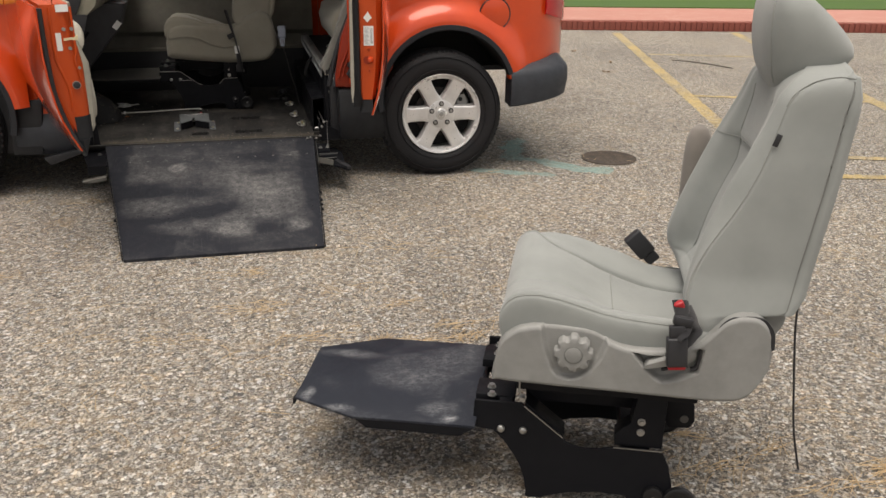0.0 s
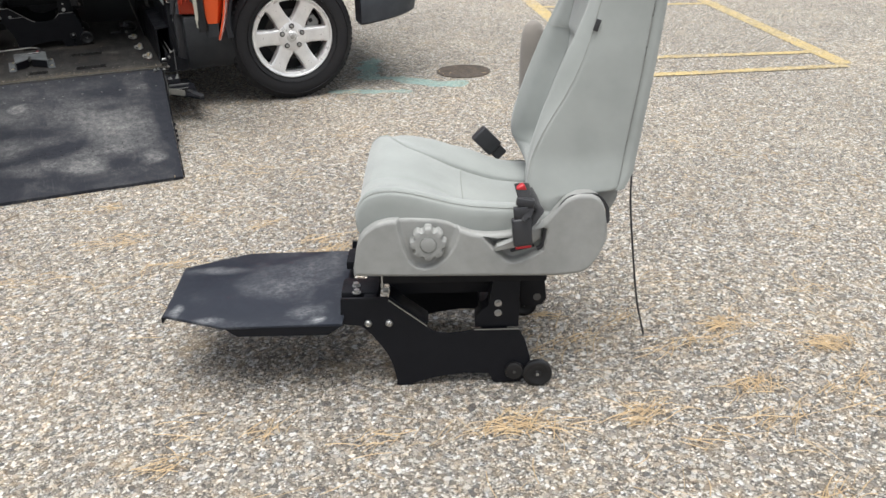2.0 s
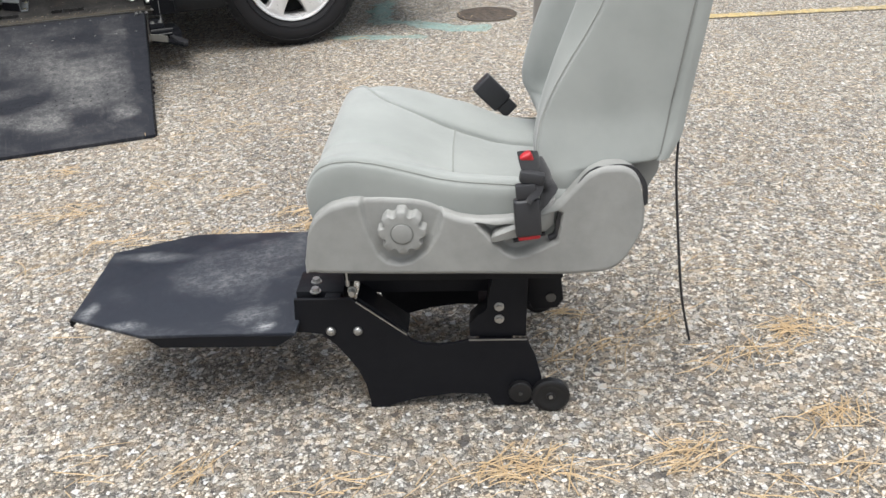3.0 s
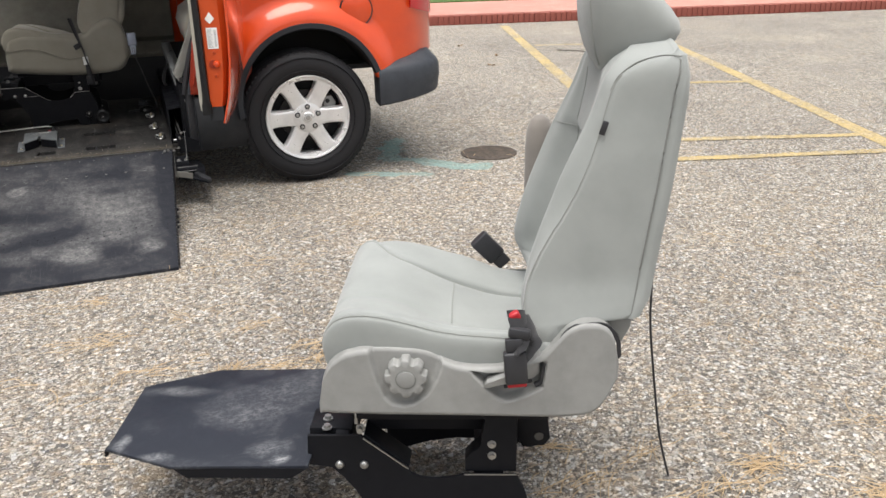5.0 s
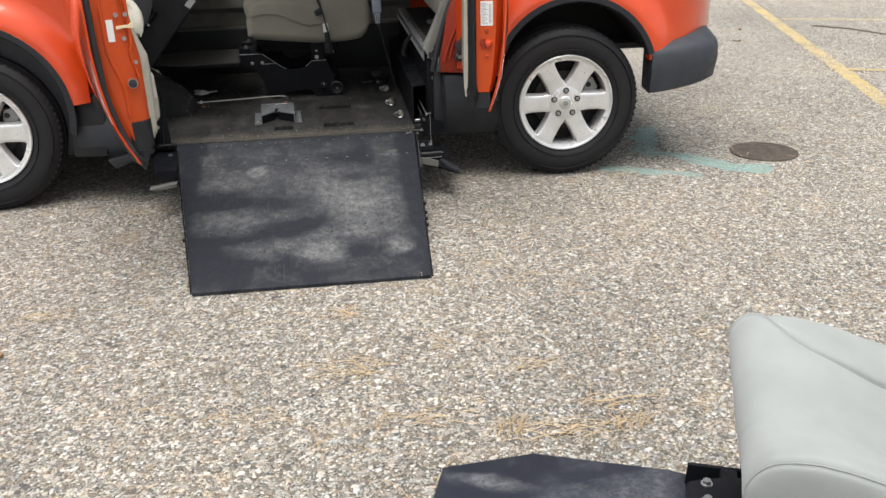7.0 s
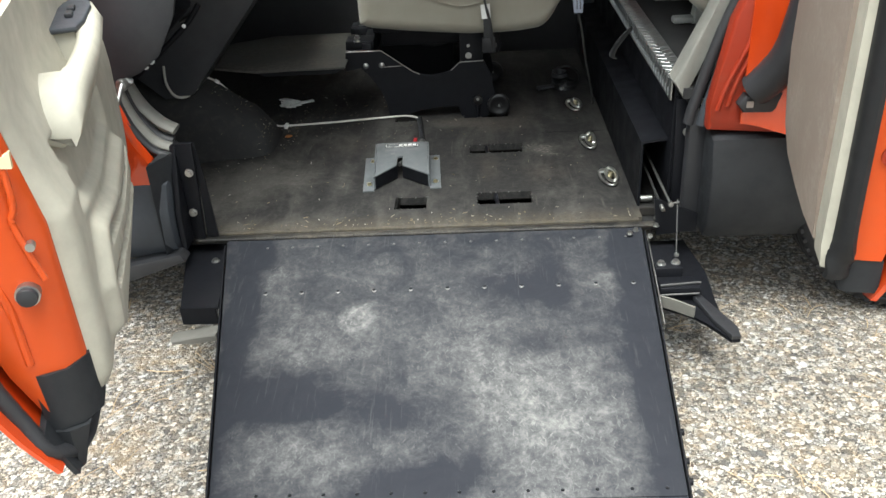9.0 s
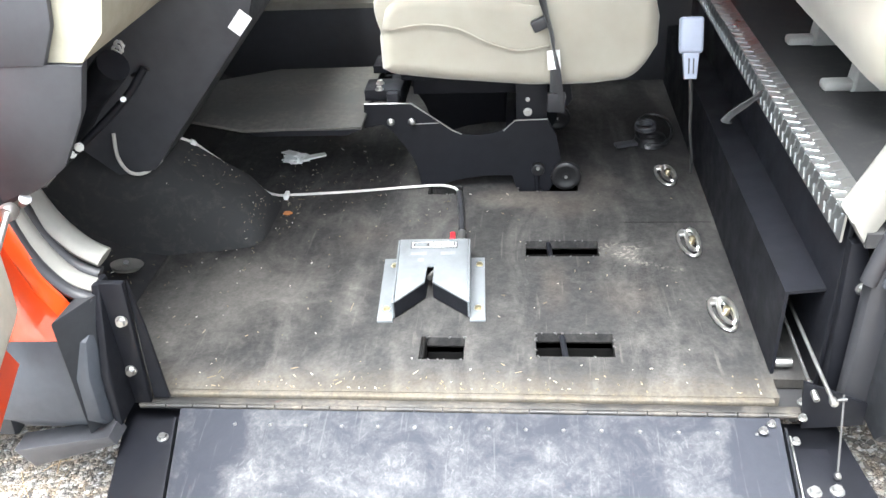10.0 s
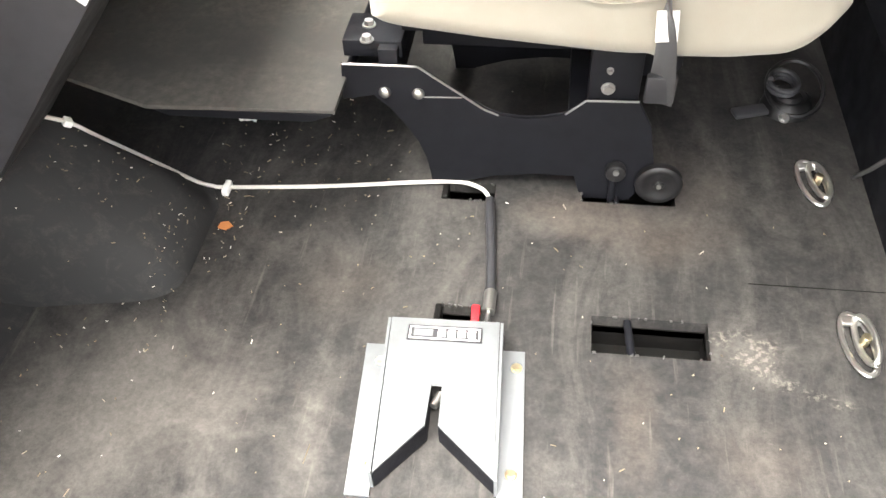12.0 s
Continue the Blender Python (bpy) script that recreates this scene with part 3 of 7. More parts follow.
SHIELD_BOTTOM = curve_fn([(-0.074, 0.350), (-0.063, 0.354), (-0.046, 0.351), (0.06, 0.348), (0.205, 0.346), (0.407, 0.342), (0.463, 0.347), (0.484, 0.358), (0.504, 0.387), (0.519, 0.425), (0.524, 0.438)], 240)
KNOB_POCKET = [(0.030, 0.520), (0.032, 0.494), (0.036, 0.46), (0.045, 0.422), (0.059, 0.388), (0.075, 0.372), (0.098, 0.367), (0.121, 0.373), (0.147, 0.393), (0.168, 0.428), (0.179, 0.462), (0.186, 0.520)]
LEVER_POCKET = [(0.232, 0.452), (0.240, 0.438), (0.262, 0.412), (0.284, 0.388), (0.301, 0.379), (0.318, 0.382), (0.345, 0.393), (0.376, 0.409), (0.381, 0.44), (0.384, 0.466), (0.374, 0.472), (0.348, 0.463), (0.305, 0.449), (0.267, 0.446)]


COVER_TOP = curve_fn([(-0.060, 0.36), (-0.058, 0.42), (-0.050, 0.48), (-0.02, 0.525), (0.05, 0.540), (0.20, 0.525), (0.32, 0.505), (0.36, 0.52), (0.42, 0.57), (0.50, 0.60), (0.55, 0.58), (0.58, 0.52), (0.590, 0.45), (0.592, 0.40)])
COVER_BOTTOM = curve_fn([(-0.060, 0.34), (-0.055, 0.328), (-0.03, 0.318), (0.10, 0.302), (0.30, 0.284), (0.45, 0.288), (0.53, 0.298), (0.56, 0.325), (0.58, 0.36), (0.592, 0.395)])


NEAR_TOP = curve_fn([(-0.066, 0.440), (-0.062, 0.478), (-0.056, 0.503), (-0.046, 0.532), (-0.031, 0.548), (-0.008, 0.557), (0.024, 0.559), (0.068, 0.552), (0.116, 0.539), (0.164, 0.525),
                     (0.208, 0.517), (0.251, 0.513), (0.311, 0.508), (0.43, 0.505)], 300)
MIDDLE = curve_fn([(-0.066, -0.008), (-0.03, -0.014), (0.0, -0.014), (0.05, -0.015), (0.10, -0.020), (0.19, -0.040), (0.27, -0.059), (0.35, -0.066), (0.43, -0.066)], 200)
FAR_TOP = curve_fn([(-0.066, -0.012), (-0.03, -0.024), (0.0, -0.022), (0.05, -0.016), (0.124, -0.012), (0.21, -0.018), (0.29, -0.044), (0.35, -0.052), (0.43, -0.052)], 200)
FAR_CREASE = curve_fn([(-0.066, 0.90), (-0.03, 0.89), (-0.008, 0.82), (0.01, 0.68), (0.03, 0.52), (0.06, 0.42), (0.10, 0.385), (0.43, 0.37)], 200)


WELT = [(-0.2, 0.44), (-0.03, 0.442), (0.05, 0.452), (0.13, 0.440), (0.20, 0.405), (0.27, 0.385), (0.345, 0.395), (0.352, 0.2), (-0.2, 0.2)]


def cushion_keys(x):
    """A cross-section of the cushion as (u across, height): up the near side, over its seam, the middle and the far bolster, and down."""
    zb, zs = 0.385, NEAR_TOP(x)
    h, zc, zf, cr = zs - zb, zs + MIDDLE(x), zs + FAR_TOP(x), FAR_CREASE(x)
    ur = max(0.78, cr + 0.045)
    return [(-0.93, zb), (-0.975, zb + 0.25 * h), (-0.998, zb + 0.55 * h), (-1.0, zb + 0.80 * h), (-0.990, zs - 0.010), (-0.974, zs - 0.003), (-0.968, zs - 0.0005), (-0.962, zs + 0.003), (-0.935, zs + 0.007),
            (-0.86, zs * 0.97 + zc * 0.03 + 0.005), (-0.72, zs * 0.6 + zc * 0.4), (-0.56, zc + 0.08 * (zs - zc)), (-0.47, zc - 0.001), (-0.40, zc + 0.003), (-0.2, zc + 0.005), (0.0, zc + 0.006), (cr - 0.20, zc + 0.005),
            (cr - 0.04, zc + 0.002), (cr, zc - 0.003), (cr + 0.035, zc + 0.35 * (zf - zc) + 0.004), ((cr + ur) / 2 + 0.01, zf - 0.15 * (zf - zc) + 0.003), (ur, zf + 0.003), (ur * 0.35 + 0.63, zf - 0.004), (0.985, zf - 0.028), (1.0, zb + 0.5 * h), (0.985, zb + 0.25 * h), (0.93, zb)]


def cushion_point(x, u, z):
    half = 0.250 + 0.010 * min(1.0, max(0.0, (x + 0.066) / 0.06))
    nose = min(1.0, max(0.0, (0.05 - x) / 0.10)) * float(np.interp(z, [0.385, 0.43, 0.46, 0.49, 0.51, 0.545], [-0.022, -0.016, -0.004, 0.006, 0.007, 0.001]))
    return (x - nose, 0.215 + half * u, z)


def cushion_mesh():
    """The seat cushion: cross-sections from front to back."""
    rings = []
    for x in [-0.066, -0.0655, -0.064, -0.0615, -0.058, -0.054, -0.050, -0.045, -0.040, -0.034, -0.028, -0.020, -0.010] + list(np.linspace(0.0, 0.43, 44)):
        rings.append([cushion_point(x, q.x, q.y) for q in glide([(u, z, 0) for u, z in cushion_keys(x)], 5)])
    return skin(rings)


def cushion_line(xs, key, lift=0.0):
    """A line on the cushion along one of the section's points."""
    return [cushion_point(x, u, z + lift) for x in xs for u, z in [cushion_keys(x)[key]]]


FRONT = curve_fn([(0.480, 0.386), (0.486, 0.376), (0.494, 0.366), (0.521, 0.349), (0.545, 0.337), (0.575, 0.335), (0.60, 0.339), (0.66, 0.353), (0.714, 0.371), (0.821, 0.412), (0.89, 0.443), (0.946, 0.468), (1.0, 0.486), (1.03, 0.508), (1.052, 0.535), (1.078, 0.575)], 480)
REAR = curve_fn([(0.480, 0.386), (0.486, 0.394), (0.494, 0.402), (0.516, 0.418), (0.530, 0.430), (0.5365, 0.45), (0.540, 0.49), (0.543, 0.54), (0.548, 0.556), (0.60, 0.566), (0.795, 0.597), (0.976, 0.622), (1.02, 0.630), (1.04, 0.630), (1.06, 0.622), (1.078, 0.605)], 480)
EDGE = curve_fn([(0.480, 0.386), (0.494, 0.369), (0.521, 0.353), (0.545, 0.341), (0.575, 0.340), (0.613, 0.346), (0.648, 0.358), (0.677, 0.371), (0.721, 0.395), (0.746, 0.411), (0.795, 0.437), (0.849, 0.460), (0.90, 0.476), (0.949, 0.488), (0.992, 0.500), (1.012, 0.514), (1.03, 0.545), (1.045, 0.585), (1.053, 0.625), (1.078, 0.66)], 480)
BACK_HALF = curve_fn([(0.480, 0.250), (0.52, 0.256), (0.56, 0.246), (0.62, 0.230), (0.85, 0.216), (0.95, 0.205), (1.0, 0.202), (1.03, 0.197), (1.046, 0.186), (1.058, 0.160), (1.068, 0.11), (1.078, 0.04)])


def back_keys(z):
    """A level section of the backrest as (x, u across): the near side from the rear, the front, the far side."""
    f, r = FRONT(z), REAR(z)
    full = min(1.0, (r - f) / 0.12)
    s = min(max(EDGE(z), f + 0.003 * full), r - 0.02 * full)
    mid = 0.066 * min(1.0, max(0.0, (z - 0.49) / 0.08)) * min(1.0, max(0.0, (1.02 - z) / 0.22)) * full
    mid *= float(np.interp(z, [0.84, 0.862], [1.0, 0.82]))
    half = [(r - 0.003 * full, -0.92), (r - 0.010 * full, -0.972), (r - 0.022 * full, -0.994), ((r + s) / 2, -1.008), (s + 0.016 * full, -1.0), (s + 0.003 * full, -0.987), (s, -0.981), (s - 0.002 * full, -0.972),
            (f + 0.35 * (s - f) + 0.001 * full, -0.91), (f, -0.84), (f + 0.004 * full, -0.77), (f + 0.30 * mid, -0.66), (f + 0.75 * mid, -0.57), (f + mid, -0.50), (f + mid + 0.001, -0.44), (f + mid + 0.003 * full, -0.2)]
    return half + [(x, -u) for x, u in half[::-1]]


def backrest_mesh():
    """The backrest: level sections with side bolsters standing forward of the middle."""
    rings = []
    for z in [0.480, 0.482, 0.485, 0.489, 0.494, 0.50, 0.507, 0.514, 0.521, 0.527, 0.532, 0.536, 0.539, 0.542, 0.545, 0.549] + list(np.linspace(0.555, 1.025, 44)) + [1.033, 1.04, 1.047, 1.053, 1.059, 1.065, 1.07, 1.074, 1.077, 1.078]:
        rings.append([(q.x, 0.215 + BACK_HALF(z) * q.y, z) for q in glide([(x, u, 0) for x, u in back_keys(z)], 4)])
    return skin(rings)


def back_line(zs, key, out=0.0006):
    """A line on the backrest along one of the section's points."""
    return [(x - out * 0.4, 0.215 + BACK_HALF(z) * u - out, z) for z in zs for x, u in [back_keys(z)[key]]]


HEAD = ((0.985, 0.505, 0.532, 0.05), (0.995, 0.494, 0.552, 0.085), (1.012, 0.482, 0.580, 0.108), (1.035, 0.470, 0.612, 0.122), (1.055, 0.464, 0.636, 0.130), (1.072, 0.460, 0.646, 0.134), (1.09, 0.457, 0.642, 0.137),
        (1.115, 0.455, 0.624, 0.139), (1.14, 0.455, 0.600, 0.138), (1.165, 0.458, 0.572, 0.133), (1.185, 0.464, 0.547, 0.121), (1.198, 0.474, 0.528, 0.098), (1.206, 0.486, 0.513, 0.06))


def headrest_mesh():
    rings = []
    for z, f, r, half in HEAD:
        ring = []
        for k in range(40):
            a = 2 * math.pi * k / 40
            c, s = math.cos(a), math.sin(a)
            ring.append(((f + r) / 2 - (r - f) / 2 * math.copysign(abs(s) ** 0.65, s), 0.215 + half * math.copysign(abs(c) ** 0.55, c), z))
        rings.append(ring)
    bm = skin(rings)
    bmesh.ops.subdivide_edges(bm, edges=bm.edges[:], cuts=1, use_grid_fill=True, smooth=0.4)
    return bm


def knob_mesh():
    """An eight-lobed hand wheel that faces -y."""
    rings = []
    for d, k in ((0.014, 1.0), (-0.004, 1.0), (-0.008, 0.985), (-0.011, 0.95), (-0.013, 0.89), (-0.013, 0.55)):
        ring = []
        for i in range(128):
            a = 2 * math.pi * i / 128 + 0.2
            lobe = 0.0392 + 0.0040 * math.tanh(2.6 * (math.cos(8 * a) + 0.35))
            ring.append((lobe * k * math.cos(a), d, lobe * k * math.sin(a)))
        rings.append(ring)
    return skin(rings)


def buckle(parent, m, red_end=True):
    """A seat belt buckle, along its own z from its button end (0) to its strap end."""
    b = part("buckle", box((-0.020, -0.011, 0.0), (0.020, 0.011, 0.070), 0.005, m=m, segments=3), BLACK_PLASTIC, parent, "black belt buckle")
    if red_end:
        part("release_button", box((-0.017, -0.0085, -0.007), (0.017, 0.0095, 0.010), 0.003, m=m), RED, b, "red release button")
    part("strap_guide", box((-0.015, -0.007, 0.070), (0.015, 0.007, 0.098), 0.003, m=m), BLACK_PLASTIC, b)
    return b


SEAM = material("seam_thread", (0.25, 0.26, 0.245), 0.9)
SEAM_DARK = material("dark_seam_thread", (0.17, 0.175, 0.165), 0.9)


HIGH_PLATE = [(-0.118, 0.238), (-0.123, 0.172)] + PLATE[2:13] + [(0.252, 0.036), (0.264, -0.012), (0.345, -0.012), (0.376, 0.04), (0.377, 0.071), (0.363, 0.145), (0.340, 0.190), (0.260, 0.188), (0.229, 0.160), (0.195, 0.151), (0.163, 0.149), (0.125, 0.153), (0.101, 0.164), (0.001, 0.238)]


def worn_edge(points, seat):
    """Bare metal showing along a plate's top edge."""
    for p, q in points:
        part("edge_strip", rod((p[0], -0.0030, p[1]), (q[0], -0.0030, q[1]), 0.0018, seg=6), BARE_STEEL, seat, "bare worn steel edge")


SEAL_BLACK = plastic_material("black_seal_rubber", (0.007, 0.0075, 0.009), 0.6)
ROLLER = plastic_material("black_roller", (0.009, 0.009, 0.010), 0.4)


def docking_seat(m, fabric, side_mat, label, plain_side, foot_shift=0.0):
    seat = thing("seat", m, label, "car seat")
    # base of two steel side plates, cross plates and a foot plate
    outline = HIGH_PLATE if plain_side else PLATE
    part("base_frame", prism(outline, "y", -0.004, 0.004, 0.001, segments=1), BLACK_STEEL, seat, "black steel base plate")
    part("base_plate", prism(outline, "y", 0.336, 0.344, 0.001, segments=1), BLACK_STEEL, seat)
    flange = prism([(0.001, 0.256), (0.095, 0.179), (0.098, 0.184), (0.004, 0.261)], "y", 0.004, 0.060)
    if not plain_side:
        part("brace", flange, BLACK_STEEL, seat)
    part("brace", prism([(0.001, 0.256), (0.095, 0.179), (0.098, 0.184), (0.004, 0.261)], "y", 0.28, 0.336), BLACK_STEEL, seat)
    if plain_side:
        worn_edge((((-0.116, 0.2385), (0.001, 0.2385)), ((0.002, 0.238), (0.100, 0.165)), ((0.230, 0.161), (0.260, 0.1885)), ((0.260, 0.1885), (0.340, 0.1905)), ((0.101, 0.164), (0.125, 0.153)), ((0.008, 0.183), (0.068, 0.185))), seat)
    else:
        part("edge_strip", box((0.0, -0.0045, 0.254), (0.122, -0.0015, 0.2565), m=Matrix.Translation((0.001, 0, 0.2555)) @ pose(0, 0, 0, 0, 39.3, 0) @ Matrix.Translation((0, 0, -0.2555))), BARE_STEEL, seat, "bare worn steel edge")
        part("edge_strip", box((0.215, -0.0046, 0.1635), (0.328, -0.002, 0.1660)), BARE_STEEL, seat, "bare worn steel edge")
    low = 0.024
    part("front_bracket", box((-0.118, -0.004 + low, 0.2615 - low), (-0.025, 0.10, 0.290 - low), 0.002), BLACK_STEEL, seat)
    part("front_bracket", prism([(-0.121, 0.195), (0.0, 0.195), (0.0, 0.312), (-0.048, 0.308), (-0.112, 0.283), (-0.121, 0.274)], "z", 0.244, 0.266, 0.002), BLACK_STEEL, seat)
    part("cross_member", box((-0.06, 0.004, 0.19), (-0.03, 0.336, 0.262), 0.002), BLACK_STEEL, seat)
    part("cross_member", box((0.235, 0.004, 0.10), (0.300, 0.336, 0.1615), 0.002), BLACK_STEEL, seat)
    for y0, y1 in ((0.006, 0.05), (0.29, 0.334)):
        if y0 < 0.1 and plain_side:
            part("rear_bracket", prism([(0.262, 0.166), (0.338, 0.166), (0.340, 0.31), (0.262, 0.31)], "y", y0, y1, 0.002), BLACK_STEEL, seat)
        elif y0 < 0.1:
            part("rear_bracket", prism([(0.217, 0.166), (0.327, 0.166), (0.330, 0.31), (0.262, 0.31), (0.252, 0.226), (0.236, 0.218), (0.217, 0.196)], "y", y0, y1, 0.002), BLACK_STEEL, seat)
        part("slide_rail", box((-0.02, y0 - 0.002, 0.296), (0.395, y1, 0.338), 0.003), BLACK_STEEL, seat)
    part("track_box", box((0.0, 0.06, 0.236), (0.30, 0.285, 0.336), 0.004), BLACK_STEEL, seat)
    part("rail_bracket", prism([(0.326, 0.297), (0.394, 0.297), (0.403, 0.218), (0.391, 0.199), (0.343, 0.196), (0.326, 0.23)], "y", 0.055, 0.120, 0.003), BLACK_STEEL, seat)
    part("bracket_eye", rod((0.378, 0.0555, 0.224), (0.378, 0.0525, 0.224), 0.010, seg=16), DULL_STEEL, seat)
    part("rear_hook", prism([(0.33, 0.20), (0.35, 0.19), (0.40, 0.20), (0.41, 0.24), (0.40, 0.31), (0.33, 0.31)], "y", 0.31, 0.318, 0.002), BLACK_STEEL, seat)
    # casters
    for x, z, y in ((0.388 if plain_side else 0.376, 0.0385, -0.014), (0.306, 0.040, 0.016), (0.376, 0.0385, 0.354)):
        wheel = lathe([(0.0, -0.008), (0.008, -0.008), (0.009, -0.006), (0.022, -0.006), (0.026, -0.009), (0.034, -0.009), (0.038, -0.006), (0.0385, 0.0), (0.038, 0.006), (0.034, 0.009), (0.0, 0.008)],
                      32, m=Matrix.Translation((x, y, z)))
        c = part("caster_wheel", wheel, ROLLER, seat, "small black roller wheel")
        part("axle", rod((x, y - 0.011, z), (x, y + 0.02, z), 0.004), BARE_STEEL, c)
    if not plain_side:
        inner = part("roller", rod((0.316, -0.020, 0.046), (0.316, -0.004, 0.046), 0.024, seg=24, bevel=0.004), ROLLER, seat, "small black roller beside the wheel")
        part("roller_pin", rod((0.316, -0.023, 0.046), (0.316, -0.019, 0.046), 0.004, seg=10), DULL_STEEL, inner)
    # bolts
    for x, z, mat in ((-0.053, 0.190, BARE_STEEL), (0.0, 0.190, BARE_STEEL)):
        part("bolt", lathe([(0.0, -0.008), (0.005, -0.0075), (0.008, -0.006), (0.0095, -0.003), (0.0095, 0.0)], 20, m=Matrix.Translation((x, -0.004, z))), mat, seat)
    for x, y in ((-0.079, 0.007 + (0.012 if not plain_side else 0.015)), (-0.083, 0.056 if not plain_side else 0.064), (-0.085, 0.230), (-0.086, 0.278)):
        part("bolt", bolt((x, y, 0.266), (0, 0, 1), 0.008, 0.007), BARE_STEEL, seat)
    if not plain_side:
        part("bolt", bolt((-0.005, 0.008, 0.275), (0, -1, 0), 0.007, 0.012), BARE_STEEL, seat)
        part("stud", rod((-0.013, 0.008, 0.285), (-0.013, 0.008, 0.335), 0.0045), BARE_STEEL, seat)
    for x, z, r in ((0.291, 0.207, 0.008), (0.291, 0.240, 0.004)) if plain_side else ((0.275, 0.207, 0.007), (0.275, 0.235, 0.007)):
        part("bolt", bolt((x, 0.006, z), (0, -1, 0), r, 0.006), BARE_STEEL, seat)
    # foot plate with clipped corners and a turned-down rim
    s = foot_shift
    rim = [(-0.572, 0.012 + s), (-0.408, -0.052 + s), (-0.112, -0.046 + s), (-0.112, 0.368 + s), (-0.152, 0.372 + s), (-0.418, 0.369 + s), (-0.586, 0.284 + s)]
    foot = part("foot_plate", prism(rim, "z", 0.207, 0.216, 0.003), FOOT_MAT if s == 0 else FOOT_DUST, seat, "scuffed black foot plate")
    drop = 0.186 if s == 0 else 0.196
    part("turned_edge", prism([(-0.405, 0.210), (-0.115, 0.210), (-0.15, drop), (-0.375, drop)], "y", -0.050 + s, -0.046 + s), BLACK_STEEL, foot)
    part("turned_edge", prism([(-0.405, 0.210), (-0.115, 0.210), (-0.15, 0.176), (-0.375, 0.176)], "y", 0.362 + s, 0.366 + s), BLACK_STEEL, foot)
    part("turned_edge", box((-0.577, 0.012 + s, 0.195), (-0.573, 0.28 + s, 0.21), m=None), BLACK_STEEL, foot)
    for y in (0.05, 0.27):
        part("support_arm", box((-0.40, y, 0.185), (-0.05, y + 0.02, 0.2065), 0.002), BLACK_STEEL, foot)
    part("hinge", rod((-0.112, 0.0, 0.212), (-0.112, 0.34, 0.212), 0.008), BLACK_STEEL, foot)
    # upholstery
    part("cushion", cushion_mesh(), fabric, seat, "", 60)
    thread = SEAM if fabric == GREY_FABRIC else fabric
    part("seam", tube(cushion_line(list(np.linspace(-0.0655, -0.03, 8)) + list(np.linspace(-0.02, 0.36, 24)), 6, 0.0006), 0.0013, 6), thread, seat)
    part("seam", tube(cushion_line(np.linspace(0.0, 0.36, 26), 18, 0.0012), 0.0013, 6), thread, seat)
    part("seam", tube([cushion_point(0.19 + 0.004 * abs(q.x), q.x, q.y + 0.0010) for q in glide([(u, z, 0) for u, z in cushion_keys(0.19)[12:19]], 4)], 0.0014, 6), thread, seat)
    back = part("backrest", backrest_mesh(), fabric, seat, "", 60)
    shell = []
    for z in np.linspace(0.545, 1.042, 14):
        r = REAR(z)
        h, d = BACK_HALF(z) - 0.006, float(np.interp(z, [0.5, 0.98, 1.04], [0.030, 0.024, 0.008]))
        shell.append([(r + 0.002, 0.215 - h, z), (r + d * 0.4, 0.215 - h + 0.001, z), (r + d * 0.8, 0.215 - h + 0.010, z), (r + d, 0.215, z), (r + d * 0.8, 0.215 + h - 0.010, z), (r + d * 0.4, 0.215 + h - 0.001, z), (r + 0.002, 0.215 + h, z), (r - 0.03, 0.215 + h - 0.01, z), (r - 0.03, 0.215 - h + 0.01, z)])
    part("back_panel", skin(shell), fabric, back)
    part("seam", tube(back_line(np.linspace(0.556, 1.035, 24), 1, 0.0), 0.0022, 6), SEAM_DARK if fabric == GREY_FABRIC else fabric, back)
    part("seam", tube(back_line(list(np.linspace(0.484, 0.56, 14)) + list(np.linspace(0.57, 1.012, 30)), 6), 0.0013, 6), thread, back)

    def side_point(x, z):
        return (x, 0.2145 - BACK_HALF(z) * float(np.interp(x, [FRONT(z), EDGE(z), EDGE(z) + 0.02], [0.90, 0.981, 1.0])), z + 0.001)
    part("piping", tube(glide([side_point(x, z) for x, z in ((0.496, 0.982), (0.507, 1.005), (0.530, 1.024), (0.554, 1.035), (0.590, 1.042), (0.622, 1.040))], 4), 0.0013, 6), SEAM_DARK if fabric == GREY_FABRIC else fabric, back)
    for side in (13, -14):
        part("seam", tube([(x - 0.0006, y, z) for x, y, z in back_line(np.linspace(0.56, 0.98, 20), side, 0.0)], 0.0010, 6), thread, back)
    part("seam", tube([(q.x - 0.0006, 0.215 + BACK_HALF(0.85) * q.y, 0.85) for q in glide([(x, u, 0) for x, u in back_keys(0.85)[9:-9]], 3)], 0.0010, 6), thread, back)
    part("post_guide", skin([[(0.512, y, z + 0.006), (0.548, y, z + 0.050), (0.588, y, z + 0.066), (0.590, y, z + 0.030), (0.560, y, z)] for y, z in ((0.100, 0.988), (0.106, 0.990), (0.324, 0.990), (0.330, 0.988))]), GREY_PLASTIC, back, "grey headrest guide")
    part("guide_recess", skin([[(0.520, y, 1.010), (0.550, y, 1.046), (0.575, y, 1.058), (0.572, y, 1.034), (0.552, y, 1.012)] for y in (0.094, 0.101)]), CHARCOAL, back, "dark recess of the headrest guide")
    head = part("headrest", headrest_mesh(), fabric, back, "", 60)
    for side in (-1, 1):
        line = []
        for z, f, r, half in HEAD:
            s = 0.80
            line.append(((f + r) / 2 - (r - f) / 2 * s ** 0.65, 0.215 + side * (half * (1 - s * s) ** 0.275 + 0.0004), z))
        part("seam", tube(glide(line[2:-1], 4), 0.0014, 6), thread, head)
    for y in (0.165, 0.265):
        part("headrest_post", rod((0.545, y, 1.02), (0.545, y, 1.10), 0.006), BARE_STEEL, back)
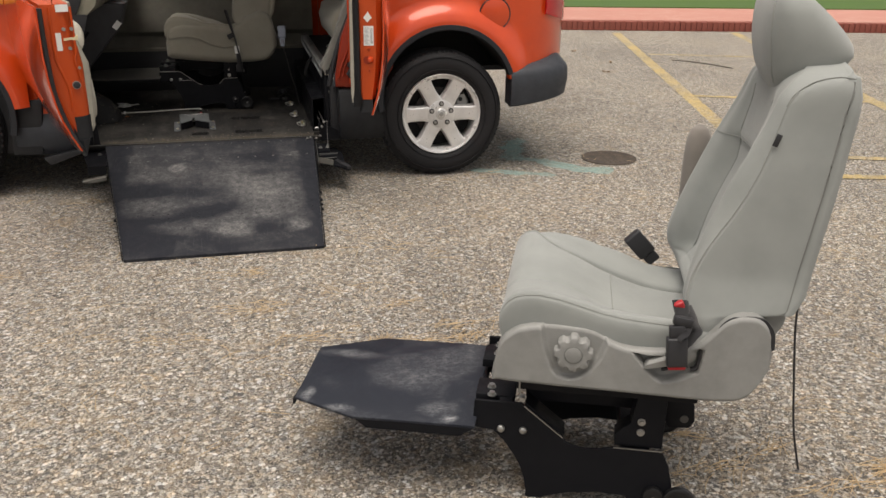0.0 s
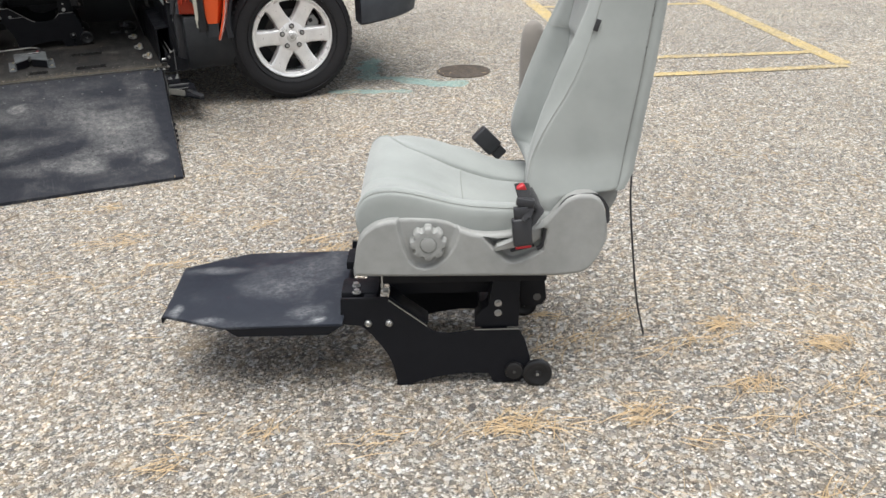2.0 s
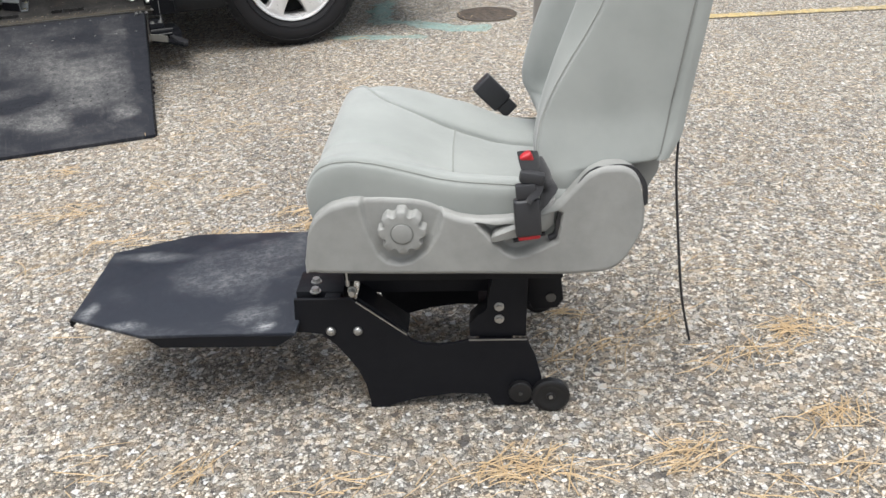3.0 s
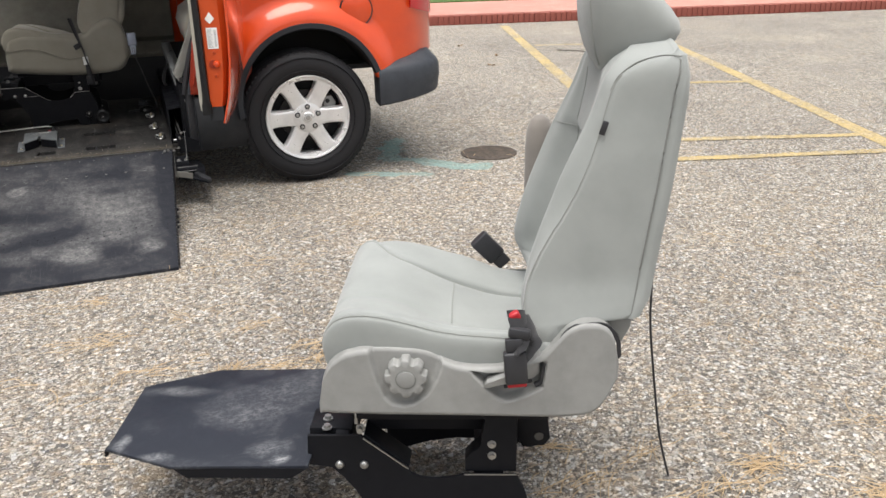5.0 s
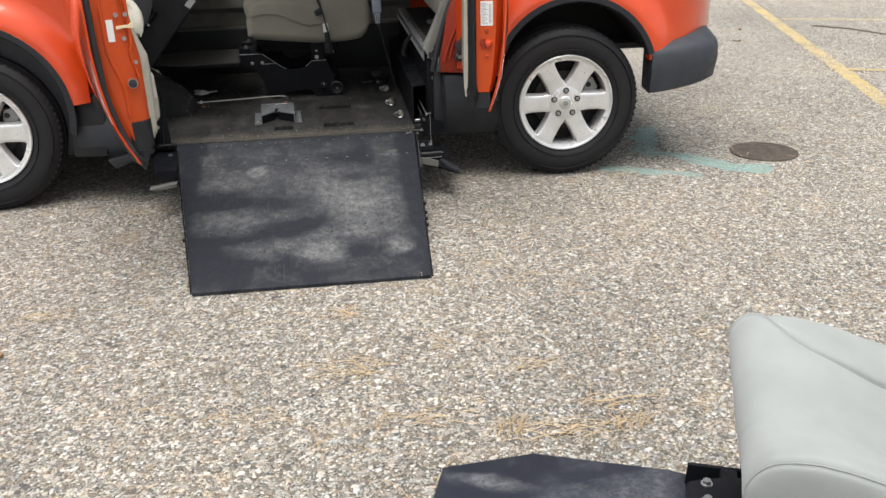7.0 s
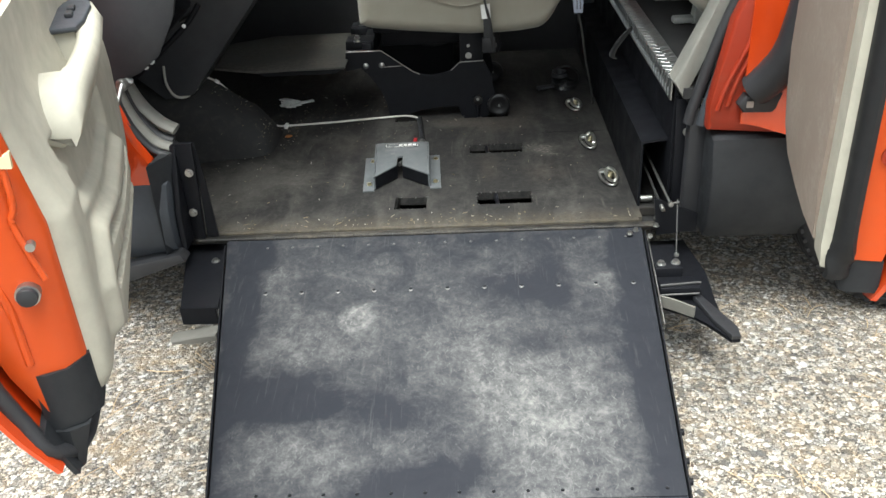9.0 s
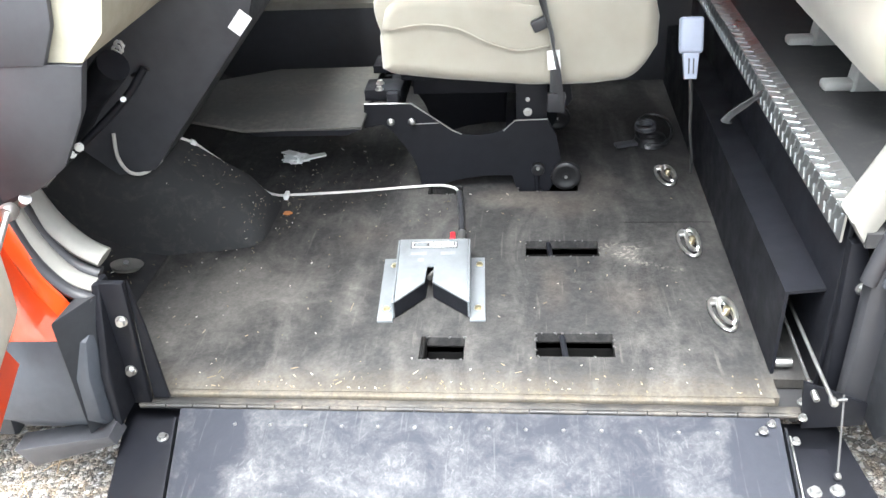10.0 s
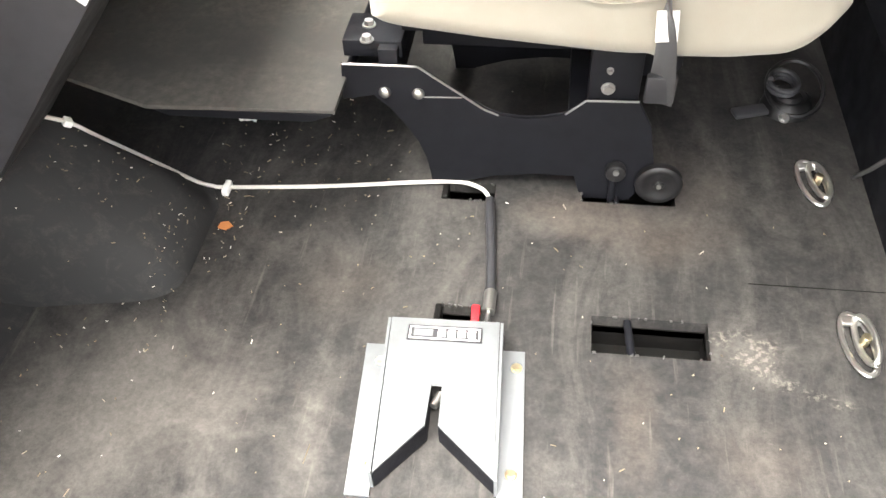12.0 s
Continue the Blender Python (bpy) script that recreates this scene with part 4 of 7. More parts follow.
    # side panel
    if plain_side:
        cover = part("side_cover", shield(COVER_TOP, COVER_BOTTOM, -0.060, 0.592, -0.052, 0.07, [(WELT, 0.007, 0.012)], lip=0.045, columns=150, rows=60), side_mat, seat, "", 60)
        part("seam", tube(glide([(-0.03, -0.050, 0.440), (0.05, -0.053, 0.452), (0.13, -0.053, 0.440), (0.20, -0.053, 0.405), (0.27, -0.053, 0.385), (0.34, -0.053, 0.395)], 5), 0.0022, 6), side_mat, cover)
    else:
        side = shield(SHIELD_TOP, SHIELD_BOTTOM, -0.074, 0.524, -0.066, 0.05, [(KNOB_POCKET, 0.016, 0.009), (LEVER_POCKET, 0.028, 0.008)], columns=240, rows=100)
        panel = part("side_panel", side, side_mat, seat, "", 60)
        k = part("height_knob", join(None, knob_mesh(), Matrix.Translation((0.106, -0.064, 0.438))), side_mat, panel)
        part("knob_cap", rod((0.106, -0.076, 0.438), (0.106, -0.0800, 0.438), 0.0182, seg=36, bevel=0.001), side_mat, k)
        part("cap_ring", lathe([(0.0186, -0.0776), (0.0196, -0.0782), (0.0206, -0.0776)], 36, m=Matrix.Translation((0.106, 0, 0.438))), SEAM_DARK, k)
        part("recliner_lever", skin([[(x, y, z - h), (x - 0.002, y - 0.008, z - h * 0.7), (x - 0.002, y - 0.010, z + h * 0.5), (x, y - 0.004, z + h), (x, y + 0.012, z + h), (x, y + 0.012, z - h)] for x, y, z, h in
                                     ((0.262, -0.060, 0.419, 0.006), (0.268, -0.064, 0.423, 0.010), (0.295, -0.064, 0.432, 0.013), (0.33, -0.060, 0.441, 0.018), (0.356, -0.054, 0.452, 0.024), (0.371, -0.046, 0.462, 0.026))]), side_mat, panel, "grey recliner lever")
        part("lever_slot", tube(glide([(0.381, -0.056, 0.474), (0.378, -0.055, 0.445), (0.374, -0.054, 0.422), (0.362, -0.052, 0.413)], 5), 0.006, 8), BLACK_PLASTIC, panel)
        part("lever_slot", tube(glide([(0.300, -0.0410, 0.402), (0.330, -0.0405, 0.409), (0.356, -0.041, 0.416)], 4), 0.004, 8), BLACK_PLASTIC, panel)
        ring = [(0.386, 0.482), (0.400, 0.506), (0.424, 0.537), (0.450, 0.548), (0.482, 0.548), (0.503, 0.537), (0.517, 0.509), (0.520, 0.472)]
        outer = glide([(0.3858, 0.483, 0), (0.3995, 0.5075, 0), (0.4238, 0.5388, 0), (0.450, 0.5500, 0), (0.482, 0.5512, 0), (0.5050, 0.5430, 0), (0.5235, 0.515, 0), (0.5275, 0.480, 0)], 4)
        outer = [(q.x, q.y) for q in outer]
        part("hinge_gap", prism(ring + outer[::-1], "y", -0.059, -0.054), BLACK_PLASTIC, panel, "black gap round the hinge cover")
        part("hinge_tab", prism([(0.500, 0.545), (0.545, 0.546), (0.553, 0.538), (0.551, 0.518), (0.535, 0.486), (0.524, 0.50), (0.512, 0.530)], "y", -0.012, 0.02, 0.005), side_mat, panel)
    return seat


GREY_SEAT = pose(-0.457, -2.867, 0.0, 0, 0, -22)
seat = docking_seat(GREY_SEAT, GREY_FABRIC, GREY_PLASTIC, "removed grey fabric car seat on a black steel base", False)
# what only this seat shows
part("belt_strap", tube(glide([(0.322, -0.058, 0.578), (0.326, -0.076, 0.560), (0.330, -0.088, 0.540), (0.326, -0.096, 0.522), (0.321, -0.098, 0.508)], 5), 0.01, 12, flat=(0.019, 0.0045)), WEBBING, seat, "short black belt strap")
part("belt_strap", tube(glide([(0.338, -0.056, 0.566), (0.352, -0.072, 0.542), (0.358, -0.080, 0.522), (0.348, -0.086, 0.500), (0.340, -0.088, 0.486)], 5), 0.01, 10, flat=(0.015, 0.003)), WEBBING, seat)
buckle(seat, pose(0.3235, -0.099, 0.444, -3, -4, 4) @ Matrix.Diagonal((1.10, 1.1, 0.95, 1)))
part("strap_guide", box((-0.021, -0.009, -0.009), (0.021, 0.009, 0.012), 0.005, m=pose(0.328, -0.090, 0.544, 0, 10, 0)), BLACK_PLASTIC, seat)
part("strap_fold", box((-0.017, -0.006, -0.008), (0.016, 0.007, 0.010), 0.004, m=pose(0.326, -0.096, 0.519, 0, -14, 0)), WEBBING, seat)
part("tongue", box((-0.011, -0.008, -0.018), (0.011, 0.008, 0.014), 0.005, m=pose(0.321, -0.066, 0.567, 12, -24, 8), segments=3), RED, seat, "red buckle end")
buckle(seat, pose(0.245, 0.452, 0.541, 0, 137, 10) @ Matrix.Diagonal((1.25, 1.3, 1.05, 1)), False)
part("warning_tag", box((-0.0055, -0.002, -0.013), (0.0055, 0.002, 0.013), 0.001, m=pose(0.484, 0.0, 0.918, 0, 18, 0)), BLACK_PLASTIC, seat, "small black side tag")
arm = []
for z, h in ((0.56, 0.031), (0.62, 0.033), (0.70, 0.034), (0.77, 0.034), (0.81, 0.031), (0.832, 0.023), (0.843, 0.010)):
    arm.append([(0.398 - 0.02 * (0.84 - z) + h * math.cos(a), 0.475 + 0.028 * (h / 0.034) * math.sin(a), z) for a in [2 * math.pi * k / 24 for k in range(24)]])
ARMREST = fabric_material("taupe_armrest", (0.22, 0.20, 0.18), (0.18, 0.165, 0.15))
part("armrest", skin(arm), ARMREST, seat, "taupe fold-up armrest standing upright", 60)
wire = solid("wire", tube([GREY_SEAT @ Vector(p) for p in glide([(0.60, 0.2, 0.60), (0.628, 0.2, 0.55), (0.634, 0.202, 0.42), (0.655, 0.205, 0.25), (0.675, 0.21, 0.12), (0.705, 0.222, 0.004)], 5)], 0.0028, 6),
             BLACK_PLASTIC, "thin black wire hanging from the seat back", "wire")

passenger = docking_seat(pose(-1.424, 0.942, 0.235), CREAM_FABRIC, CREAM_FABRIC, "cream fabric passenger seat on a black steel base", True, -0.045)

# ---- the car: x runs to its rear, y into it from the open side, rear axle at x = 0 ----
FLOOR = 0.235
WIDTH = 1.80
car = thing("car", pose(0, 0, 0), "orange boxy car with side doors open and a ramp", "car")
DARK_UNDER = material("underbody_black", (0.01, 0.01, 0.011), 0.8)
TAIL_RED = material("tail_lamp_red", (0.58, 0.006, 0.014), 0.15, coat=0.4)


def tyre_mesh():
    prof = [(0.222, 0.012), (0.232, 0.004), (0.262, -0.004), (0.298, -0.003), (0.320, 0.006), (0.335, 0.018), (0.343, 0.032),
            (0.3445, 0.05), (0.336, 0.052), (0.336, 0.060), (0.345, 0.062), (0.346, 0.098), (0.337, 0.100), (0.337, 0.108), (0.346, 0.110),
            (0.345, 0.146), (0.336, 0.148), (0.336, 0.156), (0.3445, 0.158), (0.343, 0.176), (0.335, 0.19), (0.29, 0.205), (0.225, 0.195)]
    bm = lathe(prof, 72)
    for k in range(72):
        a = 2 * math.pi * (k + 0.5) / 72
        box((-0.007, 0.004, -0.0045), (0.0045, 0.026, 0.0045), bm=bm, m=pose(0, 0, 0, 0, -math.degrees(a), 0) @ Matrix.Translation((0.336, 0.012, 0)) @ pose(0, 0, 0, 0, 90, 0))
    for r in (0.246, 0.309):
        lathe([(r - 0.002, 0.0), (r, -0.006), (r + 0.002, 0.0)], 72, bm=bm)
    return bm


def rim_mesh():
    bm = lathe([(0.219, 0.013), (0.221, 0.006), (0.217, 0.002), (0.211, 0.004), (0.208, 0.009), (0.202, 0.0105), (0.195, 0.012), (0.192, 0.035), (0.195, 0.07), (0.198, 0.17), (0.205, 0.18), (0.222, 0.19)], 72)
    return bm


def spoke_mesh():
    """One broad straight-sided spoke: a flat face between two slanting flanks, let into the rim."""
    rings = []
    for r, half, y in ((0.030, 0.022, 0.017), (0.062, 0.036, 0.016), (0.080, 0.043, 0.016), (0.092, 0.0405, 0.0165), (0.105, 0.0385, 0.0165), (0.15, 0.0385, 0.0135), (0.176, 0.0400, 0.0105), (0.188, 0.0435, 0.0095), (0.196, 0.056, 0.0092)):
        rings.append([(r, 0.058, -half * 1.10), (r, y + 0.010, -half), (r, y + 0.0025, -half * 0.96), (r, y + 0.0004, -half * 0.90), (r, y, -half * 0.60), (r, y, half * 0.60), (r, y + 0.0004, half * 0.90), (r, y + 0.0025, half * 0.96), (r, y + 0.010, half), (r, 0.058, half * 1.10)])
    return skin(rings)


def wheel(x, flip):
    m = pose(x, WIDTH, 0.343, 0, 0, 180) if flip else pose(x, 0.006, 0.343)
    w = part("wheel", rod((0, 0.03, 0), (0, 0.09, 0), 0.062, seg=36, bevel=0.004), ALLOY, car, "silver six-spoke alloy wheel with black tyre")
    w.matrix_basis = m
    part("tyre", tyre_mesh(), RUBBER, w, "black tyre")
    part("rim", rim_mesh(), ALLOY, w)
    spoke = None
    for k in range(6):
        if spoke is None:
            spoke = part("spoke", spoke_mesh(), ALLOY, w)
            ob = spoke
        else:
            ob = new("spoke", spoke.data)
            ob.parent = w
        ob.matrix_basis = pose(0, 0, 0, 0, 60 * k, 0)
    part("hub", lathe([(0.0, 0.010), (0.026, 0.010), (0.029, 0.012), (0.031, 0.0145), (0.074, 0.0145), (0.084, 0.020), (0.088, 0.06)], 40), ALLOY, w)
    cap = lathe([(0.0, 0.0075), (0.010, 0.0075), (0.0125, 0.0085), (0.0135, 0.011)], 24)
    lathe([(0.0175, 0.011), (0.0185, 0.0085), (0.0205, 0.0085), (0.0215, 0.011)], 24, bm=cap)
    part("cap_mark", cap, BARE_STEEL, w, "small raised mark")
    for k in range(5):
        a = math.radians(90 + 72 * k)
        c = (0.057 * math.cos(a), 0.0, 0.057 * math.sin(a))
        part("nut_recess", rod((c[0], 0.0130, c[2]), (c[0], 0.03, c[2]), 0.0140, seg=18), BLACK_PLASTIC, w)
        part("lug_nut", rod((c[0], 0.008, c[2]), (c[0], 0.03, c[2]), 0.0088, seg=6, bevel=0.0015), BARE_STEEL, w, "steel lug nut")
    part("brake_disc", lathe([(0.05, 0.085), (0.135, 0.085), (0.136, 0.105), (0.05, 0.105)], 48), material("brake_iron", (0.06, 0.056, 0.054), 0.6, 0.8), w)
    part("brake_caliper", prism([(0.10, 0.02), (0.155, 0.01), (0.165, 0.06), (0.14, 0.10), (0.105, 0.095), (0.095, 0.05)], "y", 0.062, 0.12, 0.008), material("caliper_iron", (0.30, 0.30, 0.29), 0.55, 0.6), w, "grey brake caliper")
    part("caliper_bolt", rod((0.118, 0.058, 0.07), (0.118, 0.066, 0.07), 0.012, seg=8), DARK_UNDER, w)
    part("backing", rod((0, 0.12, 0), (0, 0.13, 0), 0.2, seg=40), DARK_UNDER, w)


for x in (-2.575, 0.0):
    wheel(x, False)
    wheel(x, True)


def body_y(x):
    """How far the body's skin curves inwards at its ends."""
    a = max(0.0, (x - 0.40) / 0.37)
    b = max(0.0, (-2.75 - x) / 0.62)
    return 0.24 * a ** 2.4 + 0.34 * b ** 2.4


def arch_skin(cx, cz, radius, bounds, a0, a1, flip):
    """A body side round a wheel arch: from the arch's lip out to the bounds (x0, x1, z0, z1)."""
    x0, x1, z0, z1 = bounds
    rows, n = [], 64
    corner = [math.degrees(math.atan2(z - cz, x - cx)) for x, z in ((x1, z1), (x0, z1))]
    angles = sorted(set([a0 + (a1 - a0) * i / n for i in range(n + 1)] + [c for c in corner if a0 < c < a1]))
    for deg in angles:
        c, s = math.cos(math.radians(deg)), math.sin(math.radians(deg))
        reach = min([(z1 - cz) / s if s > 1e-6 else 1e9, (z0 - cz) / s if s < -1e-6 else 1e9, (x1 - cx) / c if c > 1e-6 else 1e9, (x0 - cx) / c if c < -1e-6 else 1e9])
        row = []
        for k in range(25):
            t = k / 24
            r = radius + (max(reach, radius + 0.01) - radius) * t ** 1.5
            x, z = cx + r * c, cz + r * s
            d = r - radius
            q = min(1.0, max(0.0, (d - 0.045) / 0.115))
            flare = -0.014 + 0.052 * q * q * (3 - 2 * q) - 0.004 * math.sin(min(1.0, d / 0.06) * math.pi)
            row.append((x, flare + body_y(x) + 0.9 * max(0.0, z - 0.99) ** 1.5, z))
        x, y, z = row[0]
        row = [(cx + (radius - 0.004) * c, y + 0.05, cz + (radius - 0.004) * s), (cx + (radius - 0.004) * c, y + 0.006, cz + (radius - 0.004) * s)] + row
        row += [(x, y + 0.006, z) for x, y, z in row[:2:-1]]
        rows.append([(p[0], WIDTH - p[1] if flip else p[1], p[2]) for p in row])
    return skin(rows)


def arch_lip(cx, cz, radius, a0, a1, flip, wide=0.022):
    bm_rows = []
    for i in range(41):
        deg = a0 + (a1 - a0) * i / 40
        c, s = math.cos(math.radians(deg)), math.sin(math.radians(deg))
        ring = []
        for r, y in ((radius - 0.006, 0.03), (radius - 0.008, -0.012), (radius - 0.002, -0.020), (radius + wide, -0.020), (radius + wide + 0.004, -0.012)):
            x = cx + r * c
            yy = y + body_y(x)
            ring.append((x, WIDTH - yy if flip else yy, cz + r * s))
        bm_rows.append(ring)
    return skin(bm_rows)


def wheel_house(x, flip):
    """The dark inner shell over a wheel."""
    bm = bmesh.new()
    rows = []
    for i in range(25):
        a = math.radians(24 + 168 * i / 24)
        rows.append([(x + 0.362 * math.cos(a), (WIDTH - y) if flip else y, 0.43 + 0.362 * math.sin(a)) for y in (0.0, 0.32)])
    own = skin(rows, close=False)
    wall = [(x + 0.362 * math.cos(math.radians(24 + 168 * i / 24)), 0.43 + 0.362 * math.sin(math.radians(24 + 168 * i / 24))) for i in range(25)]
    y0 = WIDTH - 0.33 if flip else 0.32
    prism(wall, "y", y0, y0 + 0.01, bm=own)
    return own


REAR_ARCH, FRONT_ARCH = (0.03, 0.44, 0.362), (-2.545, 0.425, 0.372)
for flip in (False, True):
    part("rear_quarter_panel", arch_skin(*REAR_ARCH, (-0.50, 0.77, 0.40, 1.02), 14, 171, flip), ORANGE, car, "glossy orange rear wing", 50)
    part("front_wing", arch_skin(*FRONT_ARCH, (-3.36, -2.085, 0.46, 1.12), 5, 175, flip), ORANGE, car, "glossy orange front wing", 50)
    part("arch_trim", arch_lip(*REAR_ARCH, 18, 190, flip), ARCH_TRIM, car, "dark grey wheel arch trim")
    part("arch_trim", arch_lip(*FRONT_ARCH, -14, 192, flip), ARCH_TRIM, car, "dark grey wheel arch trim")
    part("wheel_housing", wheel_house(0.03, flip), DARK_UNDER, car)
    part("wheel_housing", wheel_house(-2.545, flip), DARK_UNDER, car)

# rear bumper, wrapped round the corners
def bumper_mesh():
    out = []
    path = [(0.385, -0.022), (0.44, -0.024), (0.52, -0.014), (0.61, 0.012), (0.69, 0.056), (0.745, 0.105), (0.78, 0.18), (0.795, 0.32), (0.80, 0.9)]
    path += [(x, WIDTH - y) for x, y in path[-2::-1]]
    pts = [Vector((x, y, 0)) for x, y in path]
    for i, p in enumerate(pts):
        way = (pts[min(i + 1, len(pts) - 1)] - pts[max(i - 1, 0)]).normalized()
        inn = Vector((-way.y, way.x, 0))
        t = min(1.0, max(0.0, (p.x - 0.40) / 0.35))
        zt, zb = 0.572 + 0.012 * t, 0.372 + 0.035 * t
        prof = [(0.13, zb + 0.01), (0.02, zb), (0.004, zb + 0.012), (0.0, zb + 0.05), (-0.008, (zb + zt) / 2), (-0.004, zt - 0.03), (0.006, zt - 0.004), (0.016, zt + 0.004), (0.055, zt + 0.012 + 0.036 * t), (0.13, zt + 0.015 + 0.045 * t)]
        out.append([p + inn * a + Vector((0, 0, z)) for a, z in prof])
    return skin(out)


part("rear_bumper", bumper_mesh(), CLADDING, car, "dark blue-grey plastic rear bumper", 35)

# fuel flap and tail lamp
flap = lathe([(0.0, -0.008), (0.055, -0.006), (0.078, -0.001), (0.081, 0.006)], 40, m=pose(0.293, 0.020, 0.872))
f = part("fuel_flap", flap, ORANGE, car)
part("gap_ring", lathe([(0.081, -0.002), (0.085, -0.004), (0.088, 0.0)], 40, m=pose(0.293, 0.024, 0.872)), BLACK_PLASTIC, f)
for flip in (False, True):
    rows = []
    for x in np.linspace(0.60, 0.772, 9):
        z0 = 0.86 - 0.05 * (x - 0.60) / 0.17
        rows.append([(x, WIDTH - y if flip else y, z) for y, z in ((body_y(x) + 0.05, z0), (body_y(x) + 0.022, z0 + 0.004), (body_y(x) + 0.016, z0 + 0.02), (body_y(x) + 0.016, 1.30), (body_y(x) + 0.05, 1.31))])
    part("tail_lamp", skin(rows), TAIL_RED, car, "red tail lamp")

# tailgate, nose and underside
part("tailgate", prism([(0.26, 0.62), (1.54, 0.62), (1.54, 1.72), (0.26, 1.72)], "x", 0.715, 0.75, 0.02), ORANGE, car)
part("bonnet", skin([[(x, y, z - 0.06 * (abs(y - 0.9) / 0.9) ** 3) for y in np.linspace(0.03, 1.77, 13)] + [(x, y, z - 0.12) for y in np.linspace(1.77, 0.03, 13)] for x, z in ((-3.38, 1.08), (-3.2, 1.13), (-2.7, 1.17), (-2.2, 1.20))]), ORANGE, car)
part("side_marker", prism([(-2.225, 0.957), (-2.130, 0.952), (-2.125, 0.985), (-2.220, 0.992)], "y", 0.010, 0.034, 0.005), material("amber_lens", (0.75, 0.25, 0.02), 0.2, coat=1.0), car, "amber side marker lamp")
for flip in (False, True):
    own = prism([(-2.20, 0.22), (-2.06, 0.22), (-2.03, 0.50), (-2.17, 0.48), (-2.19, 0.40)], "y", 0.02, 0.07, 0.012)
    if flip:
        bmesh.ops.transform(own, matrix=Matrix.Translation((0, WIDTH - 0.09, 0)), verts=own.verts[:])
    part("wing_cladding", own, SILL_CLAD, car, "dark grey lower cladding")
part("front_bumper", box((-3.5, 0.12, 0.25), (-3.3, 1.68, 0.62), 0.06), CLADDING, car)
part("grille", box((-3.44, 0.35, 0.64), (-3.36, 1.45, 0.90), 0.02), BLACK_PLASTIC, car)
for y in (0.12, 1.42):
    part("headlamp", box((-3.45, y, 0.66), (-3.34, y + 0.26, 0.90), 0.03), GLASS, car, "clear headlamp")

# upper body, roof and glass
part("roof", skin([[(x, y, z - 0.03 * (abs(y - 0.9) / 0.9) ** 4) for y in np.linspace(0.10, 1.70, 13)] + [(x, y, z - 0.07) for y in np.linspace(1.70, 0.10, 13)] for x, z in ((-1.75, 1.70), (-1.5, 1.75), (-0.5, 1.765), (0.5, 1.75), (0.80, 1.70))]), ORANGE, car, "orange roof panel")
LINER = plastic_material("grey_headliner", (0.22, 0.21, 0.20), 0.9)
part("headliner", box((-1.7, 0.14, 1.655), (0.78, 1.66, 1.67)), LINER, car)
part("windscreen", skin([[(-2.25, y, 1.06), (-1.75, y, 1.68), (-1.757, y, 1.684), (-2.257, y, 1.064)] for y in (0.16, 1.64)]), GLASS, car).visible_shadow = False
part("rear_window", box((0.745, 0.3, 1.05), (0.751, 1.5, 1.62)), TINTED, car)
for flip in (False, True):
    def side(outline, y0, y1, mat, name, label="", bevel=0.01):
        a, b = (WIDTH - y1, WIDTH - y0) if flip else (y0, y1)
        part(name, prism(outline, "y", a, b, bevel), mat, car, label)
    side([(-2.30, 1.0), (-2.16, 1.0), (-1.68, 1.66), (-1.68, 1.72), (-1.79, 1.70)], 0.07, 0.15, ORANGE, "front_pillar")
    side([(-0.50, 1.0), (-0.34, 1.0), (-0.42, 1.70), (-0.56, 1.70)], 0.05, 0.15, ORANGE, "rear_pillar")
    side([(0.66, 1.0), (0.82, 1.0), (0.80, 1.70), (0.64, 1.70)], 0.08, 0.20, ORANGE, "corner_pillar")
    side([(-1.75, 1.66), (0.80, 1.66), (0.80, 1.735), (-1.70, 1.735)], 0.09, 0.15, ORANGE, "roof_rail")
    side([(-0.345, 1.02), (0.665, 1.02), (0.645, 1.66), (-0.42, 1.66)], 0.10, 0.106, TINTED, "side_window", "dark tinted rear side window", 0)

# far side of the car, closed doors seen from inside
part("far_door", box((-2.085, 1.72, 0.30), (-0.50, 1.79, 1.04), 0.02), ORANGE, car)
part("far_door_trim", box((-2.40, 1.68, 0.20), (-0.55, 1.70, 0.505), 0.006), BLACK_PLASTIC, car, "black lower side lining")
# cream trim darkened: the dimness of the far side is put into its colour
FAR_TRIM_SHADED = plastic_material("shaded_far_door_trim", (0.17, 0.16, 0.135), 0.7)
part("far_door_upper_trim", prism([(1.675, 0.50), (1.675, 0.515), (1.69, 0.525), (1.69, 0.60), (1.66, 0.63), (1.655, 0.76), (1.68, 0.80), (1.69, 1.03), (1.715, 1.03), (1.715, 0.50)], "x", -2.06, -0.55, 0.004), FAR_TRIM_SHADED, car, "cream door lining")
part("far_window", box((-2.0, 1.725, 1.05), (-1.16, 1.731, 1.66)), GLASS, car).visible_shadow = False
part("far_window", box((-1.12, 1.725, 1.05), (-0.55, 1.731, 1.66)), TINTED, car)


